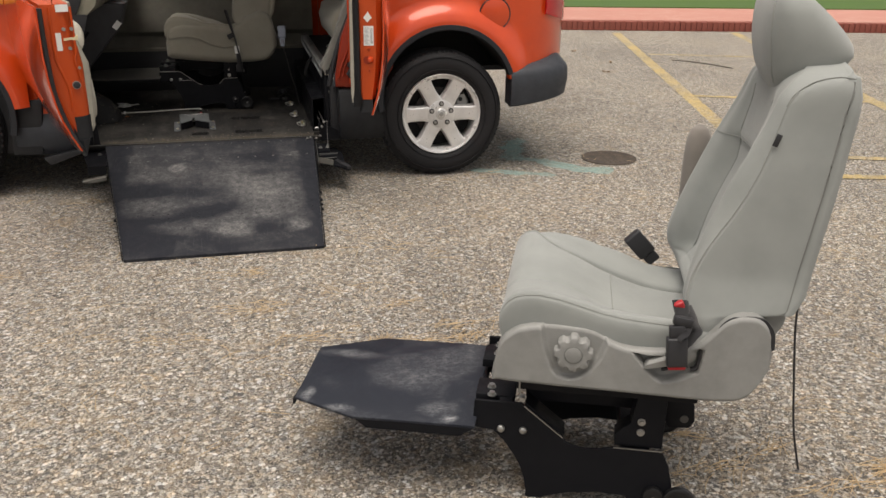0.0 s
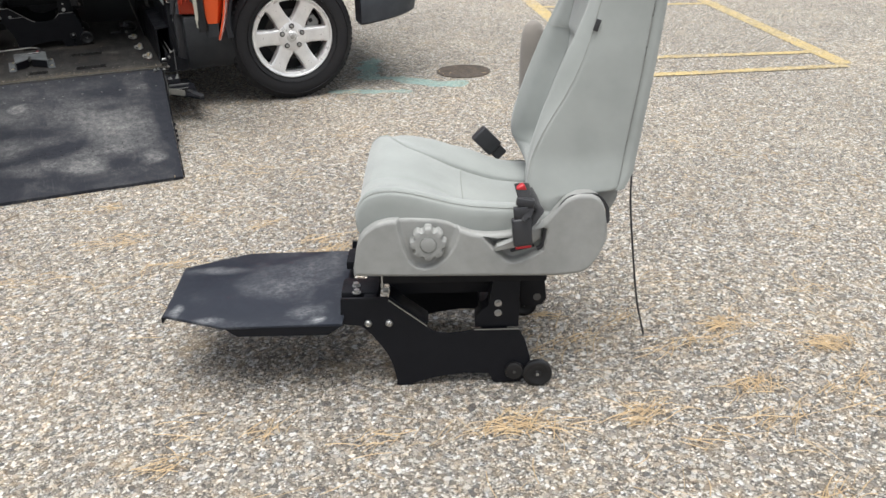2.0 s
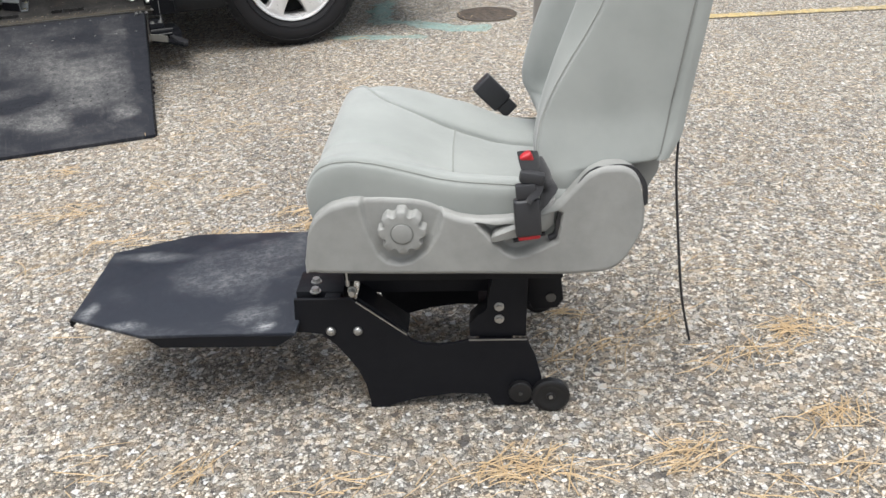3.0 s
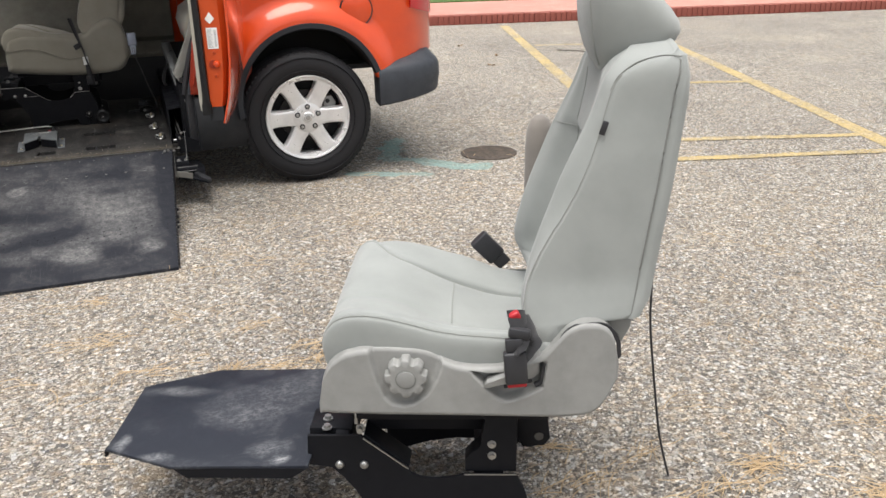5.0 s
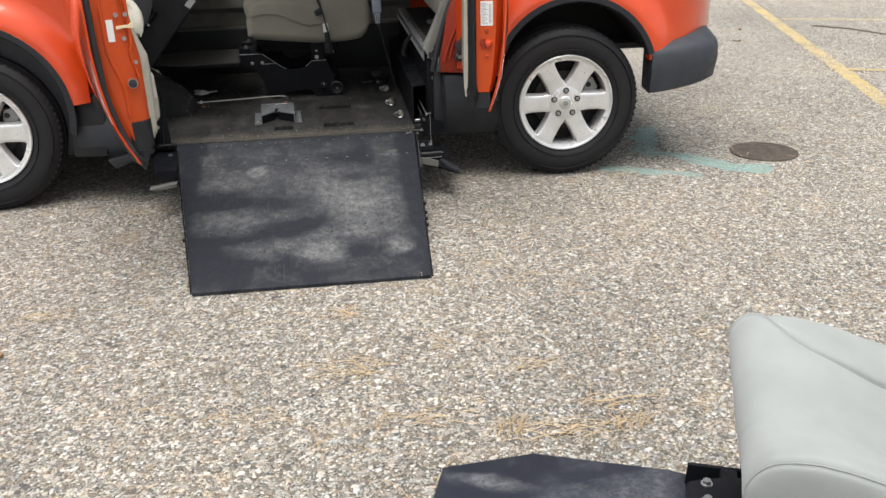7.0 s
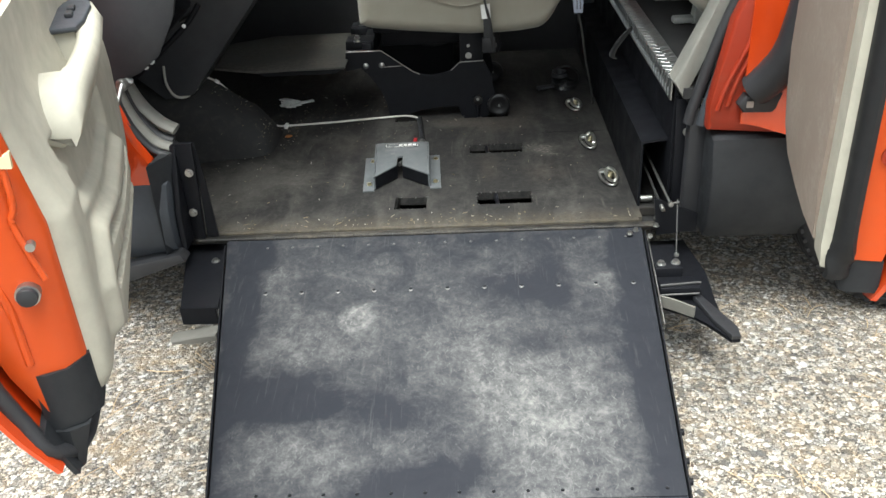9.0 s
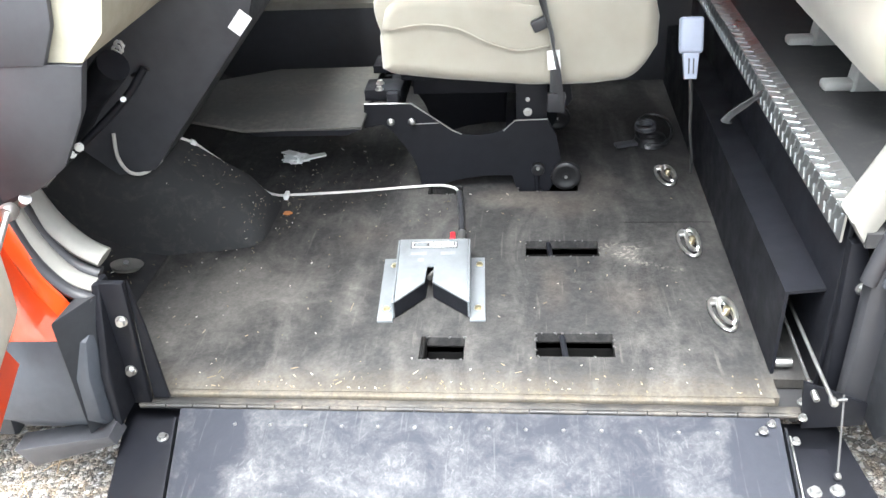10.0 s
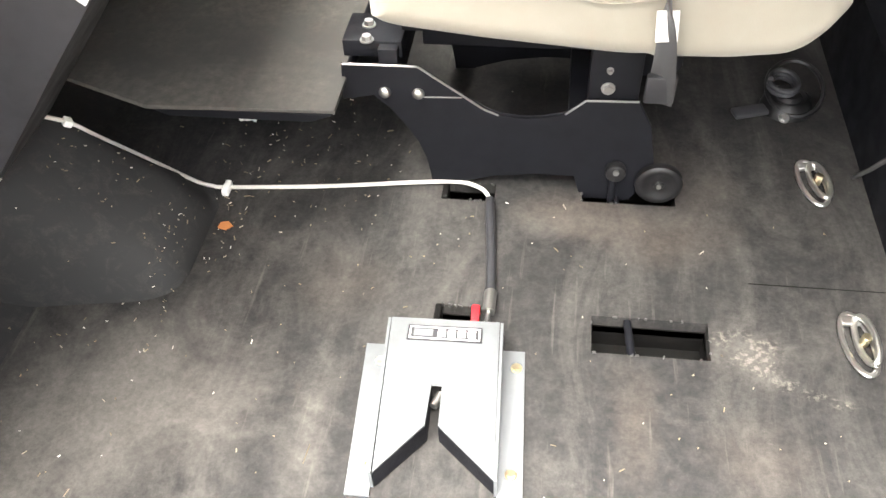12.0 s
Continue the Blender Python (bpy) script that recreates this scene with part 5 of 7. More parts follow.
# ---- lowered floor with slots ----
def floor_mesh(x0, x1, y0, y1, z0, z1, holes):
    xs = sorted({x0, x1, *[h[0] for h in holes], *[h[1] for h in holes]})
    ys = sorted({y0, y1, *[h[2] for h in holes], *[h[3] for h in holes]})
    bm = bmesh.new()
    grid = {}
    def v(i, k):
        if (i, k) not in grid:
            grid[i, k] = bm.verts.new((xs[i], ys[k], z1))
        return grid[i, k]
    for i in range(len(xs) - 1):
        for k in range(len(ys) - 1):
            cx, cy = (xs[i] + xs[i + 1]) / 2, (ys[k] + ys[k + 1]) / 2
            if not any(h[0] < cx < h[1] and h[2] < cy < h[3] for h in holes):
                bm.faces.new((v(i, k), v(i + 1, k), v(i + 1, k + 1), v(i, k + 1)))
    got = bmesh.ops.extrude_face_region(bm, geom=bm.faces[:])
    for q in got["geom"]:
        if isinstance(q, bmesh.types.BMVert):
            q.co.z = z0
    return bm


SLOTS = [(-1.342, -1.258, 0.236, 0.304), (-1.118, -0.967, 0.248, 0.320), (-1.138, -0.972, 0.605, 0.672), (-1.366, -1.300, 0.625, 0.672), (-1.157, -1.004, 0.915, 0.99), (-1.388, -1.302, 0.903, 0.945)]
part("underside", floor_mesh(-3.2, -0.33, 0.14, 1.66, 0.198, 0.211, SLOTS), DARK_UNDER, car, "", 0)
inner_floor = part("floor_panel", floor_mesh(-2.60, -0.69, 0.140, 1.70, 0.214, FLOOR, SLOTS), FLOOR_MAT, car, "worn black rubber floor with slots", 0)
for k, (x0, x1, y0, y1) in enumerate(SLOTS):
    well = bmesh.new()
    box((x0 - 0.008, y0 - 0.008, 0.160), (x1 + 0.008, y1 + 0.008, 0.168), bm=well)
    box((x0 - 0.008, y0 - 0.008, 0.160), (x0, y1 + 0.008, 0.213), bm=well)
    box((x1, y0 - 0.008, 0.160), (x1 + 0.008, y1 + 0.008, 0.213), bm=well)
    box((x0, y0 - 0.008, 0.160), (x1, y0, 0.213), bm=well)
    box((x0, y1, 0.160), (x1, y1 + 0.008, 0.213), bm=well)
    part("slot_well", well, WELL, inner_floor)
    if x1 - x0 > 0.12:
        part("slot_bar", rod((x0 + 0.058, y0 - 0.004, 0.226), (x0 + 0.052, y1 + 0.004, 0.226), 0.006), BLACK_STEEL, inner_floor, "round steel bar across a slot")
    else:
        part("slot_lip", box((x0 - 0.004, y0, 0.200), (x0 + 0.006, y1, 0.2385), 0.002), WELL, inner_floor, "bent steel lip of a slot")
rng = np.random.default_rng(21)
burrs = bmesh.new()
for x0, x1, y0, y1 in SLOTS:
    for _ in range(13):
        x, y = (rng.uniform(x0, x1), rng.choice((y0, y1))) if rng.random() < 0.7 else (rng.choice((x0, x1)), rng.uniform(y0, y1))
        w, h = rng.uniform(0.001, 0.004), rng.uniform(0.0008, 0.002)
        box((-w, -h, -0.0015), (w, h, 0.0012), bm=burrs, m=pose(x, y, FLOOR, 0, 0, rng.uniform(0, 180)))
tagged(part("slot_burr", burrs, DULL_STEEL, inner_floor, "ragged worn rims of the slots", 0), kind="stuff")
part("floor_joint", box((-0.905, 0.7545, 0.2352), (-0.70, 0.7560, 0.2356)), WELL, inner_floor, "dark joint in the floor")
part("floor_edge", box((-1.86, 0.126, 0.222), (-0.70, 0.1395, 0.236), 0.003), FLOOR_MAT, inner_floor, "dusty floor edge")
part("threshold_strip", box((-1.86, 0.102, 0.218), (-0.66, 0.121, 0.234), 0.004), THRESHOLD, inner_floor, "dusty steel threshold strip")

for k in range(23):
    part("hinge_knuckle", rod((-1.852 + 0.0515 * k, 0.0965, 0.2325), (-1.852 + 0.0515 * k + 0.0495, 0.0965, 0.2325), 0.0042, seg=10), THRESHOLD, inner_floor)

# ---- ramp ----
HINGE_Y, FOOT_Y, HINGE_Z, FOOT_Z = 0.10, -1.036, 0.231, 0.010


def on_ramp(u, v, lift=0.0):
    """u from the left (0) to the right edge (1), v from the hinge (0) to the foot (1)."""
    a = -1.775 + (1.775 - 1.588) * v
    b = -0.700 + (0.700 - 0.760) * v
    return Vector((a + (b - a) * u, HINGE_Y + (FOOT_Y - HINGE_Y) * v, HINGE_Z + (FOOT_Z - HINGE_Z) * v + lift))


ramp = part("ramp", skin([[on_ramp(0, v, 0.0), on_ramp(1, v, 0.0), on_ramp(1, v, -0.014), on_ramp(0, v, -0.014)] for v in (0.0, 0.690)]), RAMP_MAT, car, "scuffed black rubber-covered folding ramp")
part("ramp_flap", skin([[on_ramp(0, v, l), on_ramp(1, v, l), on_ramp(1, v, l - 0.012), on_ramp(0, v, l - 0.012)] for v, l in ((0.6925, 0.001), (0.97, 0.0015), (1.0, 0.004))]), RAMP_MAT, ramp)
for u in (0.0, 1.0):
    o = 0.012 if u else -0.012
    for v0, v1 in ((0.03, 0.688), (0.695, 0.985)):
        rail = skin([[on_ramp(u, v, 0.010) + Vector((o * 0.2, 0, 0)), on_ramp(u, v, 0.010) + Vector((o * 0.5, 0, 0)), on_ramp(u, v, -0.022) + Vector((o * 0.5, 0, 0)), on_ramp(u, v, -0.022) + Vector((o * 0.2, 0, 0))] for v in (v0, v1)])
        part("ramp_rail", rail, BLACK_STEEL, ramp, "thin steel side rail")
slope = Vector((0, (FOOT_Z - HINGE_Z), -(FOOT_Y - HINGE_Y))).normalized()
for v, count in ((0.035, 15), (0.185, 11), (0.675, 13), (0.71, 13)):
    for k in range(count):
        u = 0.10 + 0.86 * k / (count - 1)
        part("rivet", screw(on_ramp(u, v, 0.0005), slope, 0.0055 if 0.1 < v < 0.5 else 0.0038, 0.0016), RIVET if v < 0.5 else BLACK_STEEL, ramp)
        if 0.1 < v < 0.5:
            part("rivet_hole", screw(on_ramp(u, v - 0.002, 0.0022), slope, 0.0044, 0.0008), BLACK_STEEL, ramp)
for v in (0.56, 0.62, 0.66, 0.70):
    part("hinge_bolt", rod(on_ramp(1, v) + Vector((0.004, 0, -0.006)), on_ramp(1, v) + Vector((0.014, 0, -0.006)), 0.007, seg=10), BLACK_STEEL, ramp)
part("hinge_bolt", rod(on_ramp(0, 0.69) + Vector((-0.014, 0, -0.006)), on_ramp(0, 0.69) + Vector((-0.004, 0, -0.006)), 0.007, seg=10), BLACK_STEEL, ramp)

# brackets beside the ramp
part("left_apron", prism([(-1.905, 0.16), (-1.772, 0.16), (-1.772, 0.10), (-1.738, -0.17), (-1.83, -0.165)], "z", 0.188, 0.196, 0.002), BLACK_STEEL, car, "black steel apron beside the ramp")
part("apron_face", prism([(-1.83, 0.195), (-1.745, 0.195), (-1.745, 0.15), (-1.83, 0.15)], "y", -0.172, -0.166), BLACK_STEEL, car)
part("apron_tip", prism([(-1.855, 0.132), (-1.80, 0.138), (-1.74, 0.150), (-1.74, 0.130), (-1.80, 0.122), (-1.85, 0.122)], "y", -0.215, -0.172, 0.004), SKIRT, car, "grey plastic skirt end")
part("bolt", bolt((-1.80, 0.05, 0.196), (0, 0, 1), 0.008, 0.006), BARE_STEEL, car)
part("right_apron", prism([(-0.69, 0.17), (-0.570, 0.17), (-0.552, 0.0), (-0.560, -0.12), (-0.566, -0.23), (-0.548, -0.275), (-0.545, -0.290), (-0.566, -0.292), (-0.600, -0.225), (-0.628, -0.190), (-0.69, -0.150)], "z", 0.138, 0.146, 0.002), BLACK_STEEL, car, "black steel apron beside the ramp")
part("apron_step", box((-0.692, -0.070, 0.146), (-0.628, 0.05, 0.202), 0.002), BLACK_STEEL, car)
part("apron_step", box((-0.690, -0.126, 0.146), (-0.597, -0.070, 0.180), 0.002), BLACK_STEEL, car)
part("apron_rib", rod((-0.690, -0.118, 0.184), (-0.592, -0.104, 0.182), 0.0035), DULL_STEEL, car)
part("apron_rib", rod((-0.690, -0.130, 0.165), (-0.600, -0.131, 0.168), 0.0030), DULL_STEEL, car)
part("apron_tip", prism([(-0.566, -0.292), (-0.545, -0.290), (-0.543, -0.255), (-0.600, -0.10), (-0.618, -0.105), (-0.590, -0.225)], "z", 0.146, 0.158, 0.003), BLACK_PLASTIC, car)
part("apron_skirt", skin([[(-0.700, -0.152, 0.178), (-0.700, -0.146, 0.178), (-0.700, -0.146, 0.150), (-0.700, -0.152, 0.150)], [(-0.665, -0.170, 0.176), (-0.665, -0.164, 0.176), (-0.665, -0.164, 0.146), (-0.665, -0.170, 0.146)], [(-0.625, -0.195, 0.170), (-0.622, -0.190, 0.170), (-0.622, -0.190, 0.142), (-0.625, -0.195, 0.142)]]), SKIRT, car, "grey plastic skirt end")
for x, y in ((-0.676, -0.048), (-0.640, -0.044)):
    part("bolt", bolt((x, y, 0.202), (0, 0, 1), 0.0085, 0.007), BARE_STEEL, car)

# ---- sills and door frame ----
part("front_sill", prism([(0.015, 0.27), (0.02, 0.36), (0.045, 0.42), (0.10, 0.44), (0.20, 0.44), (0.20, 0.21), (0.06, 0.21)], "x", -2.18, -1.880, 0.012), CLADDING, car, "dark grey sill cladding")
part("sill_flap", prism([(-2.06, 0.205), (-1.87, 0.245), (-1.86, 0.225), (-2.03, 0.165)], "y", 0.0, 0.05, 0.004), BLACK_PLASTIC, car)
part("sill_end_panel", prism([(0.04, 0.236), (0.045, 0.34), (0.075, 0.42), (0.10, 0.50), (0.135, 0.50), (0.150, 0.236)], "x", -1.876, -1.862, 0.003), BLACK_STEEL, car, "black steel end panel of the cut sill")
part("sill_end_face", prism([(-1.908, 0.012), (-1.866, 0.100), (-1.866, 0.125), (-1.90, 0.125)], "z", 0.238, 0.485, 0.003), SILL_CLAD, car, "dark slanted end face of the sill")
part("sill_post", prism([(-1.862, 0.236), (-1.832, 0.236), (-1.818, 0.505), (-1.862, 0.505)], "y", 0.098, 0.112, 0.003), BLACK_STEEL, car)
part("sill_cheek", prism([(-1.830, 0.237), (-1.80, 0.237), (-1.808, 0.40), (-1.818, 0.50)], "y", 0.112, 0.118), BLACK_STEEL, car)
for x, z in ((-1.849, 0.316), (-1.838, 0.427)):
    part("bolt", bolt((x, 0.098, z), (0, -1, 0), 0.008, 0.008), BARE_STEEL, car)
part("front_jamb", prism([(-2.10, 0.41), (-1.915, 0.415), (-1.888, 0.440), (-1.925, 0.475), (-1.943, 0.53), (-1.972, 0.60), (-1.99, 0.72), (-1.99, 1.02), (-2.10, 1.02)], "y", 0.045, 0.085, 0.01), ORANGE, car, "orange door frame")
for k, (y, r, mat) in enumerate(((0.095, 0.010, BLACK_PLASTIC), (0.118, 0.014, SILL_GREY), (0.140, 0.011, BLACK_PLASTIC))):
    dz = 0.012 * k
    part("door_seal", tube(glide([(-1.985, y, 1.0), (-1.985, y, 0.72), (-1.965, y, 0.58 + dz), (-1.92, y, 0.50 + dz), (-1.875, y, 0.475 + dz)], 6), r, 10, flat=(r * 1.3, r)), mat, car)
part("scuff_trim", tube(glide([(-2.02, 0.19, 0.80), (-1.99, 0.175, 0.68), (-1.955, 0.165, 0.60), (-1.91, 0.160, 0.545), (-1.870, 0.158, 0.520)], 6), 0.02, 12, flat=(0.026, 0.014)), SILL_GREY, car, "grey sill trim")

# step wall behind the lowered floor
part("wall_box", prism([(-0.692, FLOOR), (-0.692, 0.418), (-0.624, 0.426), (-0.624, 0.420), (-0.686, 0.413), (-0.686, FLOOR)], "y", 0.205, 1.66), BLACK_STEEL, car, "black steel side box")
part("wall_panel", box((-0.625, 0.17, 0.236), (-0.617, 1.66, 0.586), 0.001), BLACK_STEEL, car)
part("floor_tail", box((-0.69, 0.19, 0.214), (-0.58, 1.66, 0.2345)), FLOOR_MAT, car)
TREAD = plastic_material("diamond_plate_aluminium", (0.40, 0.41, 0.41), 0.32)
TREAD.node_tree.nodes["Principled BSDF"].inputs["Metallic"].default_value = 0.9
tread = part("tread_plate", prism([(-0.636, 0.540), (-0.636, 0.590), (-0.586, 0.592), (-0.586, 0.588), (-0.632, 0.586), (-0.632, 0.540)], "y", 0.17, 1.64), TREAD, car, "aluminium diamond tread plate edging")
bars = bmesh.new()
for i in range(46):
    y = 0.185 + 0.031 * i
    for x, dy, rz in ((-0.624, 0.0, -20), (-0.600, 0.0155, 20)):
        box((-0.012, -0.0022, -0.001), (0.012, 0.0022, 0.0018), 0.0008, bm=bars, m=pose(x, y + dy, 0.592, 0, 0, rz), segments=1)
    for z, dy, rx in ((0.577, 0.0, 18), (0.554, 0.0155, -18)):
        box((-0.0020, -0.0022, -0.011), (0.001, 0.0022, 0.011), 0.0008, bm=bars, m=pose(-0.636, y + dy, z, rx, 0, 0), segments=1)
tagged(part("tread_relief", bars, TREAD, tread, "", 0), kind="stuff")
part("rear_floor", box((-0.616, 0.12, 0.56), (0.70, 1.68, 0.585)), CARPET, car, "dark ribbed load floor mat")
part("post", prism([(-0.612, 0.20), (-0.575, 0.20), (-0.575, 0.47), (-0.60, 0.55), (-0.625, 0.55)], "y", 0.150, 0.185, 0.004), BLACK_STEEL, car)
part("bolt", bolt((-0.591, 0.150, 0.464), (0, -1, 0), 0.009, 0.008), BARE_STEEL, car)
part("post_cover", prism([(-0.600, 0.20), (-0.545, 0.20), (-0.535, 0.40), (-0.555, 0.50), (-0.585, 0.55), (-0.600, 0.50)], "y", 0.105, 0.145, 0.012), BLACK_PLASTIC, car)
part("rear_scuff_trim", prism([(-0.640, 0.600), (-0.612, 0.555), (-0.535, 0.745), (-0.42, 1.02), (-0.47, 1.02), (-0.565, 0.755)], "y", 0.125, 0.195, 0.008), SILL_GREY, car, "grey door sill trim")
for k, (dx, y, mat) in enumerate(((0.0, 0.115, BLACK_PLASTIC), (0.028, 0.100, CLADDING))):
    part("rear_seal", tube(glide([(-0.60 + dx, y, 0.50), (-0.585 + dx, y, 0.57), (-0.53 + dx, y, 0.755), (-0.44 + dx, y, 0.96), (-0.42 + dx, y, 1.02)], 6), 0.014, 10), mat, car)
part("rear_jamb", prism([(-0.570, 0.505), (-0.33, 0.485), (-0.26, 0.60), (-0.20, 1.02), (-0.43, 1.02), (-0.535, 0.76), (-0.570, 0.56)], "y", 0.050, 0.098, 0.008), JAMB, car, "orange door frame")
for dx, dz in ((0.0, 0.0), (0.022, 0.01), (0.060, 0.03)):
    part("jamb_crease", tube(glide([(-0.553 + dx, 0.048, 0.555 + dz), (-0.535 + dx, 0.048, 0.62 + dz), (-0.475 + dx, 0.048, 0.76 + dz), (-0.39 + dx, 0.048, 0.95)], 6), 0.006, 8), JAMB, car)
check = part("door_check", prism([(-0.515, 0.575), (-0.50, 0.555), (-0.44, 0.553), (-0.37, 0.575), (-0.37, 0.61), (-0.44, 0.60), (-0.50, 0.60)], "y", 0.02, 0.052, 0.008), BLACK_PLASTIC, car, "black door check strap")
part("check_bolt", box((-0.497, 0.016, 0.570), (-0.482, 0.020, 0.585)), BARE_STEEL, check)
part("wiring_boot", tube(glide([(-0.475, 0.04, 0.605), (-0.445, 0.015, 0.650), (-0.420, -0.012, 0.72), (-0.395, -0.035, 0.90)], 6), 0.040, 14), BLACK_PLASTIC, car, "black rubber wiring boot")
part("rear_sill", prism([(0.015, 0.27), (0.015, 0.40), (0.035, 0.485), (0.10, 0.50), (0.13, 0.50), (0.13, 0.22), (0.05, 0.22)], "x", -0.56, -0.30, 0.012), SILL_CLAD, car, "dark grey sill cladding")

# gas strut and link rods by the ramp hinge
strut = part("gas_strut", rod((-0.660, 0.50, 0.352), (-0.647, 0.034, 0.326), 0.0033), BARE_STEEL, car, "steel strut rod of the ramp")
part("strut_end", rod((-0.650, 0.034, 0.324), (-0.624, 0.036, 0.326), 0.0030), DULL_STEEL, strut)
part("strut_end", lathe([(0.0, -0.007), (0.006, -0.006), (0.007, 0.0), (0.006, 0.006), (0.0, 0.007)], 14, m=pose(-0.646, 0.031, 0.325)), BARE_STEEL, strut)
second = part("gas_strut", rod((-0.668, 0.34, 0.330), (-0.654, 0.10, 0.289), 0.0028), DULL_STEEL, car, "steel strut rod of the ramp")
part("strut_end", rod((-0.655, 0.118, 0.292), (-0.652, 0.078, 0.285), 0.0055, bevel=0.001), BARE_STEEL, second)
part("link_rod", rod((-0.628, 0.041, 0.332), (-0.634, -0.018, 0.213), 0.0020), DULL_STEEL, car, "thin steel link rod")
part("link_end", lathe([(0.0, -0.005), (0.005, -0.004), (0.006, 0.0), (0.005, 0.004), (0.0, 0.005)], 14, m=pose(-0.634, -0.020, 0.211)), BARE_STEEL, car)
part("bolt", rod((-0.682, 0.221, 0.249), (-0.652, 0.221, 0.249), 0.009, seg=12), BARE_STEEL, car)
part("link_rod", rod((-0.69, 0.06, 0.22), (-0.705, -0.25, 0.168), 0.0022), BARE_STEEL, car)
part("hinge_plate", prism([(-0.672, 0.310), (-0.560, 0.262), (-0.560, 0.214), (-0.660, 0.204)], "y", 0.096, 0.102), BLACK_STEEL, car)
for p in ((-0.664, 0.089, 0.234), (-0.656, 0.127, 0.236), (-0.717, 0.079, 0.228), (-0.735, 0.06, 0.230), (-0.691, 0.030, 0.236)):
    part("bolt", bolt(p, (0, 0, 1), 0.006, 0.006), BARE_STEEL, car)


# ---- doors, each with its own frame: x along the door from its hinge, y across it, z up ----
def tuck(z, deep):
    """How far a door's skin curves inwards towards its lower edge."""
    return float(np.interp(z, [0.46, 0.50, 0.58, 0.70, 0.85, 1.03], [1.0, 0.80, 0.42, 0.12, 0.0, 0.0])) * deep


LATCH = plastic_material("yellowed_white_latch", (0.72, 0.62, 0.40), 0.4)


def front_door():
    levels = (0.517, 0.54, 0.60, 0.66, 0.74, 0.80, 0.86, 0.92, 0.95, 1.03)

    def inner(z):
        return float(np.interp(z, [0.80, 0.95], [0.160, 0.136]))

    d = part("front_door", skin([[(0.0, 0.03 + tuck(z, 0.095), z), (1.0, 0.03 + tuck(z, 0.095), z), (1.008, 0.075 + tuck(z, 0.04), z), (1.002, inner(z) - 0.025, z), (0.985, inner(z) - 0.008, z), (0.975, inner(z), z), (0.0, inner(z), z)] for z in levels]), DOOR_EDGE, car, "orange front door standing open")
    d.matrix_basis = pose(-2.114, -0.03, 0, 0, 0, -72)
    rows = []
    for z in (0.40, 0.415, 0.44, 0.474, 0.50, 0.54, 0.60, 0.66, 0.74, 0.85, 1.03):
        end = float(np.interp(z, [0.40, 0.44, 0.474, 0.55, 0.7, 1.03], [0.30, 0.86, 1.062, 1.070, 1.072, 1.075]))
        t = tuck(max(z, 0.46), 0.099) + 0.02 * max(0.0, (0.46 - z) / 0.06)
        rows.append([(0.0, t, z), (end * 0.5, t - 0.006, z), (end - 0.03, t, z), (end, t + 0.006, z), (end - 0.001, t + 0.012, z), (end - 0.04, t + 0.012, z), (0.0, t + 0.012, z)])
    part("door_skin", skin(rows), ORANGE, d)
    part("seal", tube(glide([(1.035, 0.022 + tuck(z, 0.085), z) for z in (1.02, 0.9, 0.8, 0.7, 0.62, 0.55, 0.49)] + [(0.95, 0.125, 0.452), (0.7, 0.125, 0.44)], 4), 0.013, 10), BLACK_PLASTIC, d, "black rubber door seal")
    part("edge_cladding", skin([[(0.93, 0.09, z), (1.004, 0.09, z), (1.012, 0.110, z), (1.006, 0.138, z), (0.975, 0.163, z), (0.93, 0.163, z)] for z in (0.508, 0.53, 0.56, 0.600)]), SILL_CLAD, d)
    part("lower_cladding", skin([[(0.02, a, z), (1.010, a, z), (1.018, (a + b) / 2, z), (1.010, b, z), (0.02, b, z)] for z, a, b in ((0.440, 0.112, 0.124), (0.47, 0.104, 0.132), (0.507, 0.092, 0.145))]), SILL_CLAD, d)
    part("skin_cladding", skin([[(0.86, a, z), (1.040, a + 0.004, z), (1.040, a + 0.012, z), (0.86, a + 0.012, z)] for z, a in ((0.448, 0.108), (0.47, 0.100), (0.50, 0.090), (0.525, 0.080))]), SILL_CLAD, d)
    part("panel_crease", tube(glide([(1.004, 0.137, 1.02), (1.004, 0.138, 0.86), (1.004, 0.130, 0.825), (1.004, 0.136, 0.785), (1.004, 0.146, 0.74)], 6), 0.0045, 8), DOOR_EDGE, d)
    part("panel_crease", tube(glide([(1.006, 0.062, 1.02), (1.006, 0.062, 0.84), (1.006, 0.078, 0.77), (1.006, 0.094, 0.71), (1.006, 0.096, 0.62)], 6), 0.006, 8), DOOR_EDGE, d)
    part("screw", rod((1.0, 0.142, 0.79), (1.012, 0.142, 0.79), 0.006, seg=12), BARE_STEEL, d)
    levels = [0.515, 0.522, 0.545] + list(np.linspace(0.553, 0.89, 62)) + [0.93, 1.03]
    body = [(0.30, 0.535), (0.30, 0.66), (0.35, 0.70), (0.60, 0.695), (0.84, 0.738), (0.90, 0.65), (0.90, 0.565), (0.84, 0.538)]
    hollow = [(0.37, 0.715), (0.37, 0.835), (0.84, 0.865), (0.87, 0.76), (0.60, 0.712)]
    slots = [[(0.34, 0.655), (0.37, 0.637), (0.57, 0.642), (0.80, 0.690)], [(0.33, 0.585), (0.37, 0.575), (0.56, 0.592), (0.84, 0.632)]]

    def ease(q):
        q = min(max(q, 0.0), 1.0)
        return q * q * (3 - 2 * q)

